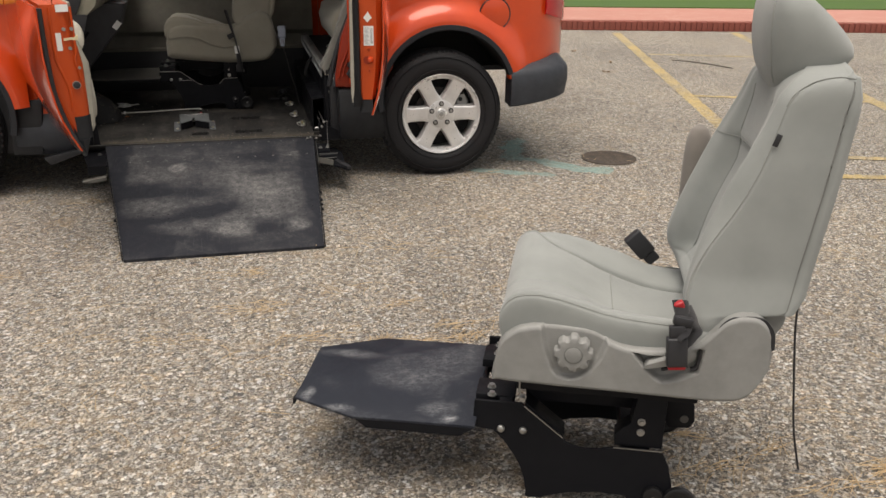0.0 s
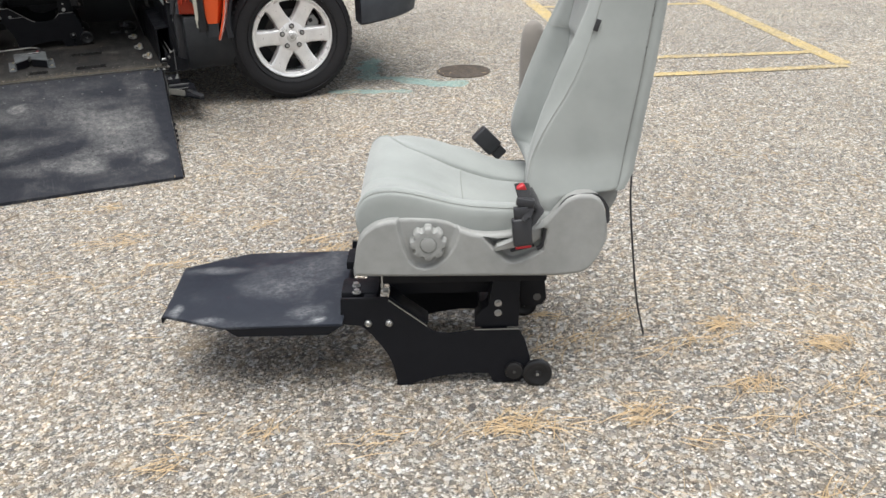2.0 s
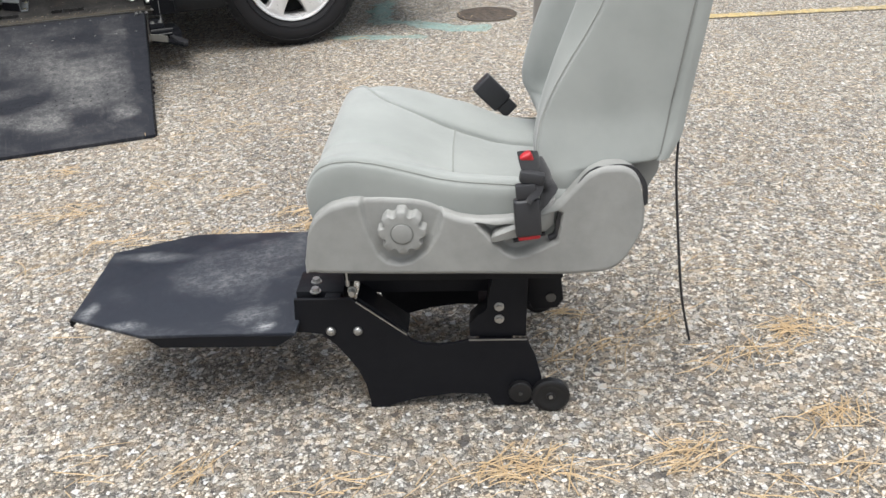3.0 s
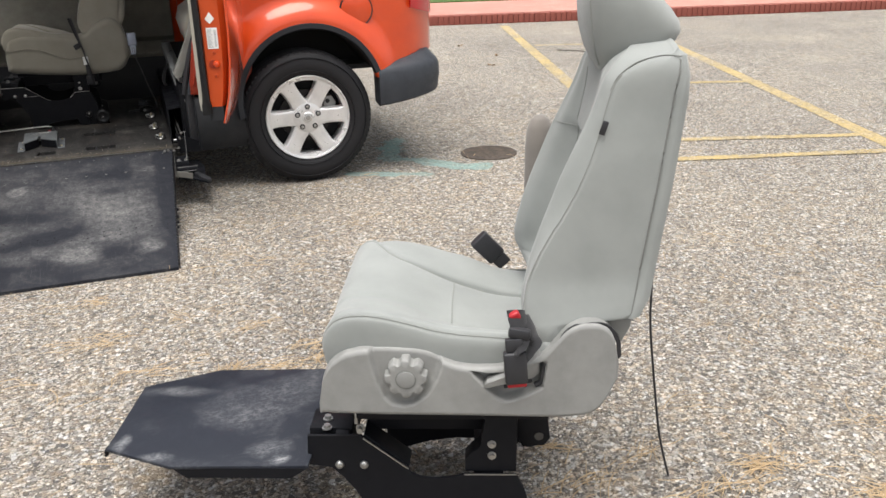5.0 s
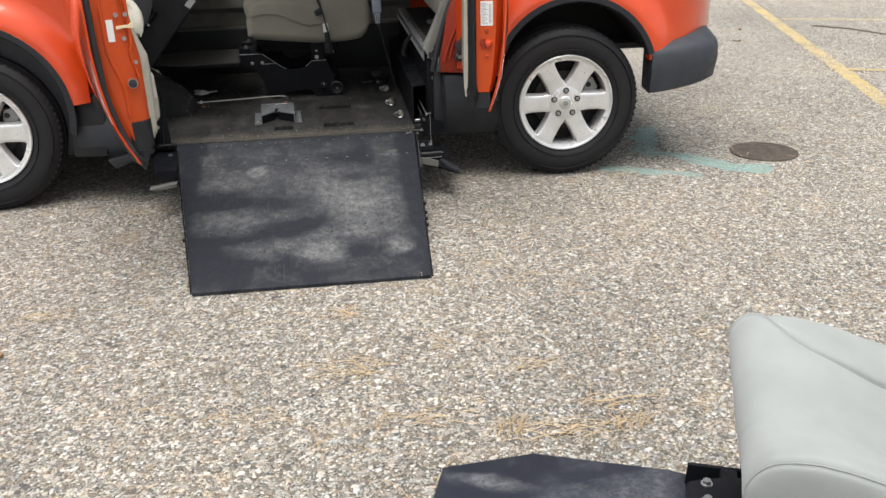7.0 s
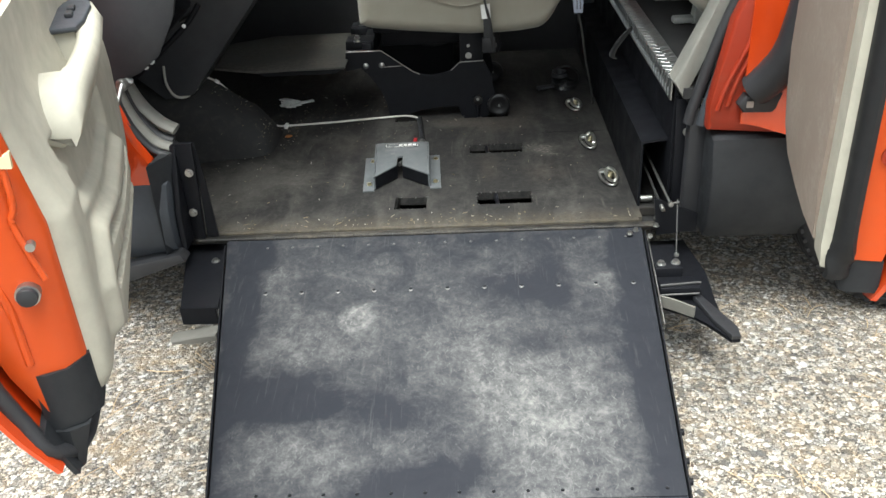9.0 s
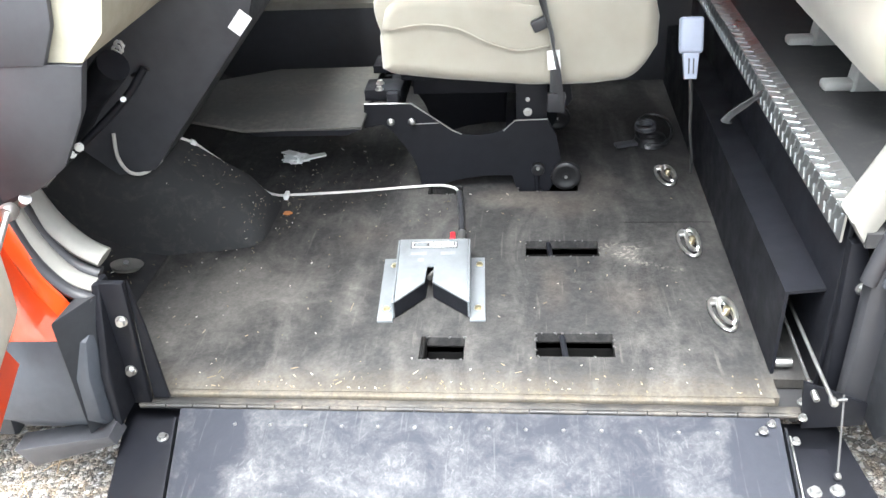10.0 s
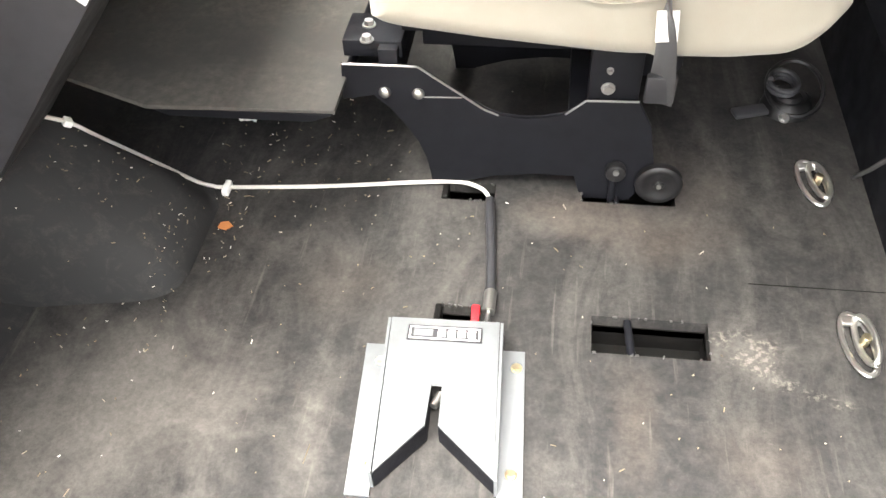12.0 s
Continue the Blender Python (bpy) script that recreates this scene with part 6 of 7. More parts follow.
    def face(x, z):
        """The lining's surface: a raised pocket with two long slots below a hollow."""
        y = float(np.interp(z, [0.515, 0.545, 0.60, 0.66, 0.755, 0.80, 0.825, 0.86, 0.90, 0.93], [0.176, 0.182, 0.186, 0.188, 0.190, 0.188, 0.178, 0.166, 0.156, 0.149]))
        y += 0.020 * ease(inside_by(x, z, body) / 0.022) - 0.016 * ease(inside_by(x, z, hollow) / 0.020)
        for line in slots:
            d = min((Vector((x, z)) - Vector(a).lerp(Vector(b), min(max((Vector((x, z)) - Vector(a)).dot(Vector(b) - Vector(a)) / (Vector(b) - Vector(a)).length_squared, 0.0), 1.0))).length for a, b in zip(line, line[1:]))
            y -= 0.030 * ease(1.35 - d / 0.010)
        return y
    lin, across = [], list(np.linspace(0.925, 0.06, 96))
    for z in levels:
        a = 0.945 - 0.015 * max(0.0, (0.53 - z) / 0.015)
        roll = 0.012 * max(0.0, (0.53 - z) / 0.015)
        front = [face(x, z) - roll for x in across]
        lin.append([(0.05, inner(z) + 0.0005, z), (a + 0.022, inner(z) + 0.0005, z), (a + 0.016, front[0] - 0.010, z), (a, front[0] - 0.001, z)] + [(x, y, z) for x, y in zip(across, front)])
    lining = part("door_lining", skin(lin), CREAM_PLASTIC, d, "cream moulded door lining", 50)
    arm = []
    for x, top, low, out, cup in ((0.18, 0.912, 0.875, 0.185, 0.004), (0.20, 0.920, 0.868, 0.205, 0.004), (0.30, 0.924, 0.862, 0.222, 0.004), (0.46, 0.924, 0.856, 0.228, 0.004), (0.475, 0.924, 0.854, 0.228, 0.055),
                                  (0.56, 0.923, 0.850, 0.227, 0.062), (0.655, 0.922, 0.845, 0.222, 0.055), (0.675, 0.921, 0.842, 0.221, 0.010), (0.69, 0.920, 0.840, 0.219, 0.003), (0.72, 0.915, 0.836, 0.217, 0.003), (0.75, 0.905, 0.832, 0.214, 0.003),
                                  (0.775, 0.890, 0.830, 0.209, 0.003), (0.79, 0.872, 0.832, 0.202, 0.003), (0.797, 0.855, 0.838, 0.192, 0.003)):
        arm.append([(x, 0.142, top - cup), (x, out - 0.042, top - cup), (x, out - 0.036, top - 0.003 - cup * 0.1), (x, out - 0.020, top), (x, out - 0.007, top - 0.006), (x, out, top - 0.022), (x, out - 0.003, (top + low) / 2), (x, out - 0.014, low + 0.008), (x, 0.172, low), (x, 0.150, low + 0.01)])
    part("armrest", skin(arm), CREAM_PLASTIC, lining, "", 60)
    part("switch_panel", prism([(0.22, 0.170), (0.26, 0.152), (0.32, 0.146), (0.475, 0.142), (0.470, 0.192), (0.42, 0.203), (0.30, 0.206), (0.25, 0.200), (0.225, 0.186)], "z", 0.920, 0.930, 0.004), CLADDING, lining, "dark grey window switch panel")
    for x in (0.32, 0.37):
        part("switch", box((x, 0.168, 0.929), (x + 0.03, 0.182, 0.938), 0.003), BLACK_PLASTIC, lining)
    part("sticker", box((1.0065, 0.072, 0.858), (1.0085, 0.092, 0.925), 0.0, m=None), WHITE_CARD, d, "white paper sticker")
    part("sticker", box((1.006, 0.085, 1.002), (1.0085, 0.130, 1.029)), WHITE_CARD, d, "white paper sticker with yellow marks")
    part("latch_plate", prism([(0.100, 0.894), (0.125, 0.898), (0.150, 0.894), (0.152, 0.915), (0.135, 0.906), (0.100, 0.904)], "x", 1.0, 1.0095), LATCH, d, "bright latch")
    for y, z in ((0.104, 0.938), (0.132, 0.938), (0.118, 0.866)):
        part("screw", rod((1.0, y, z), (1.012, y, z), 0.007, seg=12), BARE_STEEL, d)
    part("buffer_ring", rod((1.0, 0.122, 0.725), (1.014, 0.122, 0.725), 0.0155, seg=18), BARE_STEEL, d, "steel ring of the buffer")
    part("buffer", rod((1.0, 0.122, 0.725), (1.022, 0.122, 0.725), 0.013, seg=18, bevel=0.003), BLACK_PLASTIC, d, "black rubber buffer")
    part("window", prism([(0.0, 1.03), (1.04, 1.03), (1.0, 1.66), (0.55, 1.66), (0.04, 1.10)], "y", 0.07, 0.075), GLASS, d, "clear door window").visible_shadow = False
    return d


PRINT_GREY = plastic_material("grey_print", (0.24, 0.25, 0.27), 0.6)


def rear_door():
    """x along the door from its hinge, y outwards."""
    levels = (0.575, 0.60, 0.64, 0.70, 0.78, 0.90, 1.03)
    d = part("rear_door", skin([[(0.0, 0.0, z), (0.62, 0.0, z), (0.648, 0.012, z), (0.648, 0.085 - tuck(z - 0.05, 0.04), z), (0.62, 0.110 - tuck(z - 0.05, 0.06), z), (0.0, 0.110 - tuck(z - 0.05, 0.06), z)] for z in levels]), DOOR_EDGE, car, "orange rear door standing open")
    d.matrix_basis = Matrix(((-0.195, 0.981, 0, -0.418), (-0.981, -0.195, 0, -0.042), (0, 0, 1, 0), (0, 0, 0, 1)))
    rows = []
    for z in (0.49, 0.503, 0.53, 0.57, 0.62, 0.68, 0.76, 0.88, 1.03):
        y = 0.118 - tuck(z - 0.035, 0.062)
        end = float(np.interp(z, [0.49, 0.503, 0.56, 0.7, 1.03], [0.61, 0.648, 0.668, 0.675, 0.68]))
        rows.append([(0.0, y, z), (end - 0.02, y - 0.004, z), (end, y - 0.004, z), (end + 0.002, y + 0.004, z), (end - 0.03, y + 0.010, z), (0.3, y + 0.016, z), (0.0, y + 0.010, z)])
    part("door_skin", skin(rows), ORANGE, d)
    part("edge_cladding", skin([[(0.40, 0.004, z), (0.640, 0.004, z), (0.646, 0.012, z), (0.646, 0.062, z), (0.40, 0.062, z)] for z in (0.515, 0.574)]), SILL_CLAD, d)
    part("lining_edge", skin([[(x, -0.002, 0.55), (x, -0.030, 0.56), (x, -0.034, 0.60), (x, -0.030, 1.03), (x, -0.002, 1.03)] for x in (0.586, 0.648)]), CREAM_PLASTIC, d, "cream door lining edge")
    pad = []
    for x, b, zb in ((0.12, 0.0, 0.66), (0.18, 0.006, 0.61), (0.28, 0.012, 0.585), (0.40, 0.012, 0.575), (0.50, 0.010, 0.57), (0.592, 0.003, 0.57)):
        pad.append([(x, -0.002, zb), (x, -0.034 - b * 0.6, zb + 0.01), (x, -0.038 - b, zb + 0.10), (x, -0.034 - b, 1.03), (x, -0.002, 1.03)])
    part("lining_pad", skin(pad), TAN_PAD, d, "tan padded door lining")
    # thin darker sheet paints shade onto the door's face by the hinge
    part("hinge_shade", box((-0.002, -0.004, 0.58), (0.125, -0.0005, 1.03), 0.001), JAMB, d)
    part("seal", tube(glide([(0.657, -0.004, 1.02), (0.657, -0.004, 0.80), (0.655, -0.004, 0.62), (0.647, -0.004, 0.545)], 5), 0.012, 10, flat=(0.013, 0.022)), SEAL_BLACK, d, "black rubber door seal")
    st = part("sticker", box((0.6482, 0.028, 0.815), (0.6495, 0.072, 0.90)), WHITE_CARD, d, "white paper sticker with grey print")
    for k in range(14):
        part("print_line", box((0.6495, 0.031, 0.821 + 0.0054 * k), (0.6498, 0.054 - 0.005 * (k % 3), 0.8228 + 0.0054 * k)), PRINT_GREY, st)
    for k in range(16):
        part("code_bar", box((0.6495, 0.058, 0.824 + 0.0042 * k), (0.6498, 0.067, 0.8255 + 0.0042 * k + 0.001 * (k % 2))), PRINT_GREY, st)
    part("sticker", prism([(0.028, 0.935), (0.046, 0.915), (0.066, 0.935), (0.048, 0.962)], "x", 0.6482, 0.6495), WHITE_CARD, d, "small white diamond sticker")
    latch = part("latch", lathe([(0.0, -0.014), (0.010, -0.012), (0.014, -0.006), (0.015, 0.0)], 20, m=pose(0.648, 0.056, 0.752, 0, 0, 90)), ORANGE, d)
    # darker flat disc stands for the shade in the latch recess
    part("latch_hole_shade", rod((0.647, 0.042, 0.752), (0.6515, 0.042, 0.752), 0.017, seg=20), JAMB, latch, "shaded latch recess")
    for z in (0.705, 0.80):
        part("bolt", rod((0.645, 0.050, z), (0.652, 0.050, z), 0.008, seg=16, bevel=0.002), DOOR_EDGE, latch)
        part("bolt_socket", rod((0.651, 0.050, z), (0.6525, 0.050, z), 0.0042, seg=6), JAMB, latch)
    part("window", prism([(0.0, 1.03), (0.67, 1.03), (0.63, 1.66), (0.03, 1.66)], "y", 0.07, 0.076), TINTED, d, "dark tinted door window")
    return d


TAN_PAD = dusty_material("tan_felt_pad", (0.22, 0.175, 0.145), (0.31, 0.265, 0.225), 0.4, 0.7, 10, 0.95, 80)
front_door()
rear_door()

# ---- dashboard, console and footwell ----
def dash_profile(y, names):
    return [(x, y, z) for x, z in names]


lower = [(-1.957, 0.665), (-1.90, 0.690), (-1.85, 0.727), (-1.80, 0.811), (-1.777, 0.888), (-1.84, 0.893), (-2.30, 0.893), (-2.30, 0.80), (-1.962, 0.78)]
part("lower_dash", skin([dash_profile(y, [(x - s, z + r) for x, z in lower]) for y, s, r in ((0.088, 0.012, 0.004), (0.096, 0.0, 0.0), (0.125, 0.004, 0.003), (0.15, 0.06, 0.05), (0.22, 0.14, 0.10), (0.66, 0.20, 0.12))]), CHARCOAL, car, "black lower dashboard panel")
part("dash_end", prism([(-1.962, 0.66), (-1.957, 0.665), (-1.93, 1.02), (-2.06, 1.02), (-2.06, 0.66)], "y", 0.100, 0.135, 0.004), CHARCOAL, car)
DASH_TAN = plastic_material("tan_dashboard", (0.24, 0.225, 0.175), 0.7)
upper = [(-1.823, 0.894), (-1.777, 0.892), (-1.735, 0.935), (-1.72, 0.99), (-1.76, 1.04), (-2.28, 1.06), (-2.28, 0.90)]
part("upper_dash", skin([dash_profile(y, upper) for y in (0.10, 0.11, 0.9, 1.68)]), DASH_TAN, car, "cream upper dashboard")
part("dash_end_cap", prism([(-2.28, 0.893), (-1.828, 0.893), (-1.800, 0.95), (-1.785, 1.045), (-2.28, 1.065)], "y", 0.086, 0.0995, 0.003), CHARCOAL, car, "charcoal dashboard end cap")
part("far_dash", prism([(-2.28, 0.62), (-1.95, 0.66), (-1.86, 0.80), (-1.80, 0.89), (-2.28, 0.89)], "y", 0.95, 1.68, 0.01), BLACK_PLASTIC, car)
part("bulkhead", box((-2.46, 0.10, 0.21), (-2.43, 1.70, 1.06)), CARPET, car)
part("cowl_floor", box((-2.44, 0.10, 1.03), (-2.20, 1.70, 1.05)), BLACK_PLASTIC, car)
part("near_kick_panel", box((-2.44, 0.10, 0.215), (-2.05, 0.125, 1.03), 0.003), CHARCOAL, car)
con = [(-2.035, 0.445), (-1.972, 0.452), (-1.767, 0.696), (-1.702, 0.772), (-1.66, 0.90), (-2.10, 0.90), (-2.16, 0.56)]
console = part("centre_console", skin([dash_profile(y, [(x + s, z) for x, z in con]) for y, s in ((0.62, -0.02), (0.63, 0.0), (0.82, 0.0), (0.832, -0.012))]), CHARCOAL, car, "black centre console")
part("label", box((-0.024, -0.0016, -0.015), (0.024, 0.0, 0.015), m=pose(-1.711, 0.6195, 0.786, 0, -49, 0)), WHITE_CARD, console, "white paper label")
part("column", tube(glide([(-1.86, 0.35, 0.80), (-1.95, 0.40, 0.72), (-2.05, 0.47, 0.62), (-2.2, 0.52, 0.52)], 5), 0.03, 12), BLACK_STEEL, car)
# hand control linkage under the dashboard
linkage = part("linkage_rod", tube(glide([(-1.83, 0.400, 0.775), (-1.873, 0.386, 0.722), (-1.978, 0.357, 0.634), (-2.055, 0.354, 0.576)], 5), 0.0075, 10), BLACK_STEEL, car, "black linkage rod with steel fittings")
for x, y, z in ((-1.987, 0.350, 0.629), (-1.969, 0.350, 0.642), (-1.873, 0.378, 0.724)):
    part("linkage_bolt", bolt((x, y, z), (0.3, -0.9, 0.3), 0.0065 if x < -1.9 else 0.004, 0.006), GLINT_STEEL, linkage)
part("linkage_end", rod((-2.036, 0.350, 0.590), (-2.066, 0.348, 0.568), 0.008, 0.012, seg=12, bevel=0.002), GLINT_STEEL, linkage, "bright steel end fitting")
part("linkage_nut", rod((-1.874, 0.352, 0.778), (-1.876, 0.364, 0.782), 0.011, seg=6), GLINT_STEEL, linkage)
spring = [(-1.881 - 0.003 * k / 40 + 0.009 * math.cos(k * 0.9), 0.368 + 0.075 * k / 40, 0.784 + 0.023 * k / 40 + 0.009 * math.sin(k * 0.9)) for k in range(41)]
part("linkage_spring", tube(spring, 0.0034, 6), GLINT_STEEL, linkage, "bright steel coil spring")
part("connector", rod((-1.965, 0.622, 0.678), (-1.918, 0.600, 0.700), 0.005, seg=10), DULL_STEEL, car)
part("connector", rod((-1.93, 0.09, 0.675), (-1.945, 0.10, 0.66), 0.010, 0.007, seg=10), BARE_STEEL, car)
part("hose", tube(glide([(-2.040, 0.617, 0.549), (-2.036, 0.600, 0.500), (-2.018, 0.600, 0.462), (-1.992, 0.622, 0.450), (-1.962, 0.652, 0.466)], 6), 0.0042, 8), material("white_hose", (0.40, 0.39, 0.36), 0.5), car, "white hose loop")
TUNNEL_TOP = ((-2.44, 0.30), (-2.04, 0.25), (-1.95, 0.195), (-1.90, 0.158), (-1.83, 0.112), (-1.785, 0.064), (-1.772, 0.032), (-1.766, 0.0))
TUNNEL_NEAR = ((-2.44, 0.58), (-2.0, 0.605), (-1.90, 0.622), (-1.84, 0.631), (-1.80, 0.643), (-1.783, 0.655), (-1.772, 0.672), (-1.766, 0.70))
TUNNEL_FAR = ((-2.44, 0.98), (-2.0, 0.955), (-1.83, 0.928), (-1.79, 0.895), (-1.775, 0.87), (-1.766, 0.85))


def tunnel_at(x, f):
    """A point of the floor tunnel: f across it, from 0 (near edge) to 1."""
    top, near, far = [float(np.interp(x, *zip(*rows))) for rows in (TUNNEL_TOP, TUNNEL_NEAR, TUNNEL_FAR)]
    z = float(np.interp(f, [0, 0.03, 0.10, 0.2, 0.35, 0.55, 0.62, 0.70, 0.79, 0.85, 0.92, 1.0], [0.0, 0.45, 0.78, 0.93, 1.0, 1.0, 0.97, 0.80, 0.53, 0.28, 0.10, 0.0]))
    return (x, near + (far - near) * f, 0.2362 + top * z)


rows = []
for x in [-2.44, -2.25, -2.12, -2.04, -2.0] + list(np.linspace(-1.97, -1.79, 14)) + [-1.785, -1.78, -1.776, -1.772, -1.769, -1.766]:
    rows.append([tunnel_at(x, f) for f in (0.0, 0.012, 0.03, 0.06, 0.10, 0.15, 0.2, 0.27, 0.35, 0.45, 0.55, 0.62, 0.70, 0.75, 0.80, 0.85, 0.90, 0.95, 1.0)])
part("floor_tunnel", skin(rows), CARPET, car, "black carpeted floor tunnel", 60)
part("footwell", skin([[(-1.985, y, 0.2365), (-2.06, y, 0.252), (-2.43, y, 0.46), (-2.43, y, 0.2365)] for y in (0.20, 0.62)]), CARPET, car, "black carpeted footwell with debris")
part("footwell", skin([[(-2.05, y, 0.2365), (-2.10, y, 0.25), (-2.43, y, 0.44), (-2.43, y, 0.2365)] for y in (0.94, 1.68)]), CARPET, car, "black carpeted footwell")

# gas spring of the front door
part("door_check", rod((-1.925, 0.030, 0.683), (-1.94, -0.06, 0.60), 0.006), BARE_STEEL, car, "steel door check rod")
part("ball_joint", lathe([(0.0, -0.014), (0.012, -0.010), (0.015, 0.0), (0.012, 0.010), (0.0, 0.014)], 16, m=pose(-1.928, 0.038, 0.680)), BARE_STEEL, car)


# ---- rear seat on the load floor ----
rear_seat = thing("rear_seat", pose(0, 0, 0), "cream fabric rear seat on short legs", "car seat")
rows = []
for y in (0.42, 0.435, 0.47, 0.60, 0.95, 1.20, 1.24, 1.255):
    e = 0.0 if 0.46 < y < 1.21 else (0.045 if y in (0.42, 1.255) else 0.012)
    rows.append([(-0.53 + e, y, 0.70 + e), (-0.50 + e, y, 0.675 + e), (-0.35, y, 0.665 + e), (0.02, y, 0.665 + e), (0.05, y, 0.86 - e), (-0.30, y, 0.885 - e), (-0.47 + e, y, 0.885 - e), (-0.525 + e, y, 0.85 - e), (-0.545 + e, y, 0.78)])
part("cushion", skin(rows), CREAM_FABRIC, rear_seat, "", 60)
part("backrest", skin([[(x, y, z) for x, z in ((-0.02, 0.84), (0.14, 0.82), (0.30, 1.42), (0.22, 1.45), (0.14, 1.40))] for y in (0.44, 0.46, 1.22, 1.24)]), CREAM_FABRIC, rear_seat)
for y in (0.68, 0.965):
    leg = part("leg", prism([(-0.47, 0.586), (-0.40, 0.586), (-0.36, 0.67), (-0.45, 0.67), (-0.462, 0.63)], "y", y, y + 0.05, 0.006), GREY_PLASTIC, rear_seat, "grey plastic leg cover")
    part("foot", box((-0.525, y + 0.005, 0.5855), (-0.44, y + 0.045, 0.606), 0.008), GREY_PLASTIC, leg)

# ---- docking lock on the floor ----
lock = thing("docking_lock", pose(-1.340, 0.365, FLOOR, 0, 0, 1.5), "grey steel docking lock bolted to the car floor", "docking lock")
TOP = 0.044
outline = [(-0.066, 0.0), (-0.008, 0.072), (-0.008, 0.135), (0.008, 0.135), (0.008, 0.072), (0.084, 0.0), (0.078, 0.245), (-0.076, 0.245)]
part("housing", prism(outline, "z", TOP - 0.004, TOP, 0.001), LOCK_GREY, lock, "blue-grey powder-coated housing")
for s in (-1, 1):
    xa = -0.068 if s < 0 else 0.084
    xb = -0.077 if s < 0 else 0.079
    part("housing_side", skin([[(xa, 0.0, TOP - 0.002), (xa + s * 0.004, 0.0, TOP - 0.002), (xa + s * 0.004, 0.0, 0.004), (xa, 0.0, 0.004)], [(xb, 0.245, TOP - 0.002), (xb + s * 0.004, 0.245, TOP - 0.002), (xb + s * 0.004, 0.245, 0.004), (xb, 0.245, 0.004)]]), LOCK_GREY, lock)
    flange = part("flange", prism([(xa + s * 0.004, -0.012), (xa + s * 0.036, -0.012), (xb + s * 0.036, 0.225), (xb + s * 0.004, 0.225)], "z", 0.0, 0.005, 0.001), LOCK_GREY, lock)
    for y in (0.03, 0.195):
        part("bolt", bolt((xa + s * 0.02, y, 0.005), (0, 0, 1), 0.006, 0.004), BRASS_ZINC, flange)
part("guide_block", prism([(-0.066, 0.002), (-0.008, 0.072), (-0.008, 0.135), (-0.014, 0.135), (-0.074, 0.02)], "z", 0.004, TOP - 0.005), BLACK_STEEL, lock)
part("guide_block", prism([(0.084, 0.002), (0.008, 0.072), (0.008, 0.135), (0.014, 0.135), (0.088, 0.02)], "z", 0.004, TOP - 0.005), BLACK_STEEL, lock)
part("latch_tongue", rod((-0.003, 0.11, 0.028), (0.006, 0.13, 0.028), 0.006), BARE_STEEL, lock)
badge = part("badge", box((-0.050, 0.205, TOP), (0.055, 0.232, TOP + 0.0012), 0.0005, segments=1), BLACK_PLASTIC, lock, "black label plate with white bars")
part("badge_rim", prism([(-0.047, 0.208), (0.052, 0.208), (0.052, 0.229), (-0.047, 0.229)], "z", TOP + 0.0012, TOP + 0.0014), WHITE_CARD, badge)
part("badge_field", prism([(-0.045, 0.210), (0.050, 0.210), (0.050, 0.227), (-0.045, 0.227)], "z", TOP + 0.0014, TOP + 0.0017), BLACK_PLASTIC, badge)
for x0 in (-0.007, 0.007, 0.021, 0.035):
    part("badge_bar", box((x0, 0.2125, TOP + 0.0017), (x0 + 0.0105, 0.2245, TOP + 0.002)), WHITE_CARD, badge, "white logo bar")
part("badge_mark", box((-0.041, 0.2125, TOP + 0.0017), (-0.014, 0.2245, TOP + 0.002)), LOCK_GREY, badge, "grey emblem block")
for x0, x1, y in ((-0.048, -0.012, 0.178), (0.020, 0.052, 0.178), (-0.030, -0.016, 0.152)):
    part("embossed_print", box((x0, y, TOP), (x1, y + 0.013, TOP + 0.0006), 0.0003, segments=1), LOCK_PRINT, lock, "pale embossed print")
part("release_lever", box((0.036, 0.245, 0.022), (0.048, 0.275, 0.045), 0.002), RED, lock, "red release lever")

# cable from the lock to the front
run = [(x, y, tunnel_at(x, (y - np.interp(x, *zip(*TUNNEL_NEAR))) / (np.interp(x, *zip(*TUNNEL_FAR)) - np.interp(x, *zip(*TUNNEL_NEAR))))[2] + 0.004) for x, y in ((-1.99, 0.799), (-1.952, 0.819), (-1.925, 0.833), (-1.90, 0.846), (-1.86, 0.867), (-1.83, 0.884))]
cable = solid("cable", tube(glide(run + [(-1.811, 0.893, 0.249), (-1.79, 0.8945, 0.242), (-1.763, 0.8945, 0.241), (-1.60, 0.910, 0.241), (-1.44, 0.932, 0.242), (-1.365, 0.938, 0.243), (-1.325, 0.924, 0.243), (-1.309, 0.900, 0.242)], 6), 0.0036, 8),
              material("white_cable", (0.55, 0.54, 0.50), 0.5), "thin white cable clipped to the car floor", "cable")
sleeve = solid("cable_sleeve", tube([(-1.309, 0.900, 0.243), (-1.298, 0.80, 0.243), (-1.289, 0.69, 0.243)], 0.0075, 10), BLACK_PLASTIC, "black sleeve over the cable by the lock", "cable")
part("fitting", rod((-1.289, 0.695, 0.245), (-1.289, 0.655, 0.247), 0.0095, seg=12), BARE_STEEL, sleeve, "steel cable fitting")
part("pin", rod((-1.289, 0.655, 0.247), (-1.289, 0.612, 0.255), 0.004), BARE_STEEL, sleeve)
part("clip", box((-1.769, 0.876, FLOOR), (-1.757, 0.906, 0.249), 0.003), WHITE_CARD, cable, "steel cable clip")
part("clip", box((-0.007, -0.009, -0.006), (0.007, 0.009, 0.006), 0.003, m=pose(-1.952, 0.819, run[1][2], 0, 40, 35)), WHITE_CARD, cable, "steel cable clip")


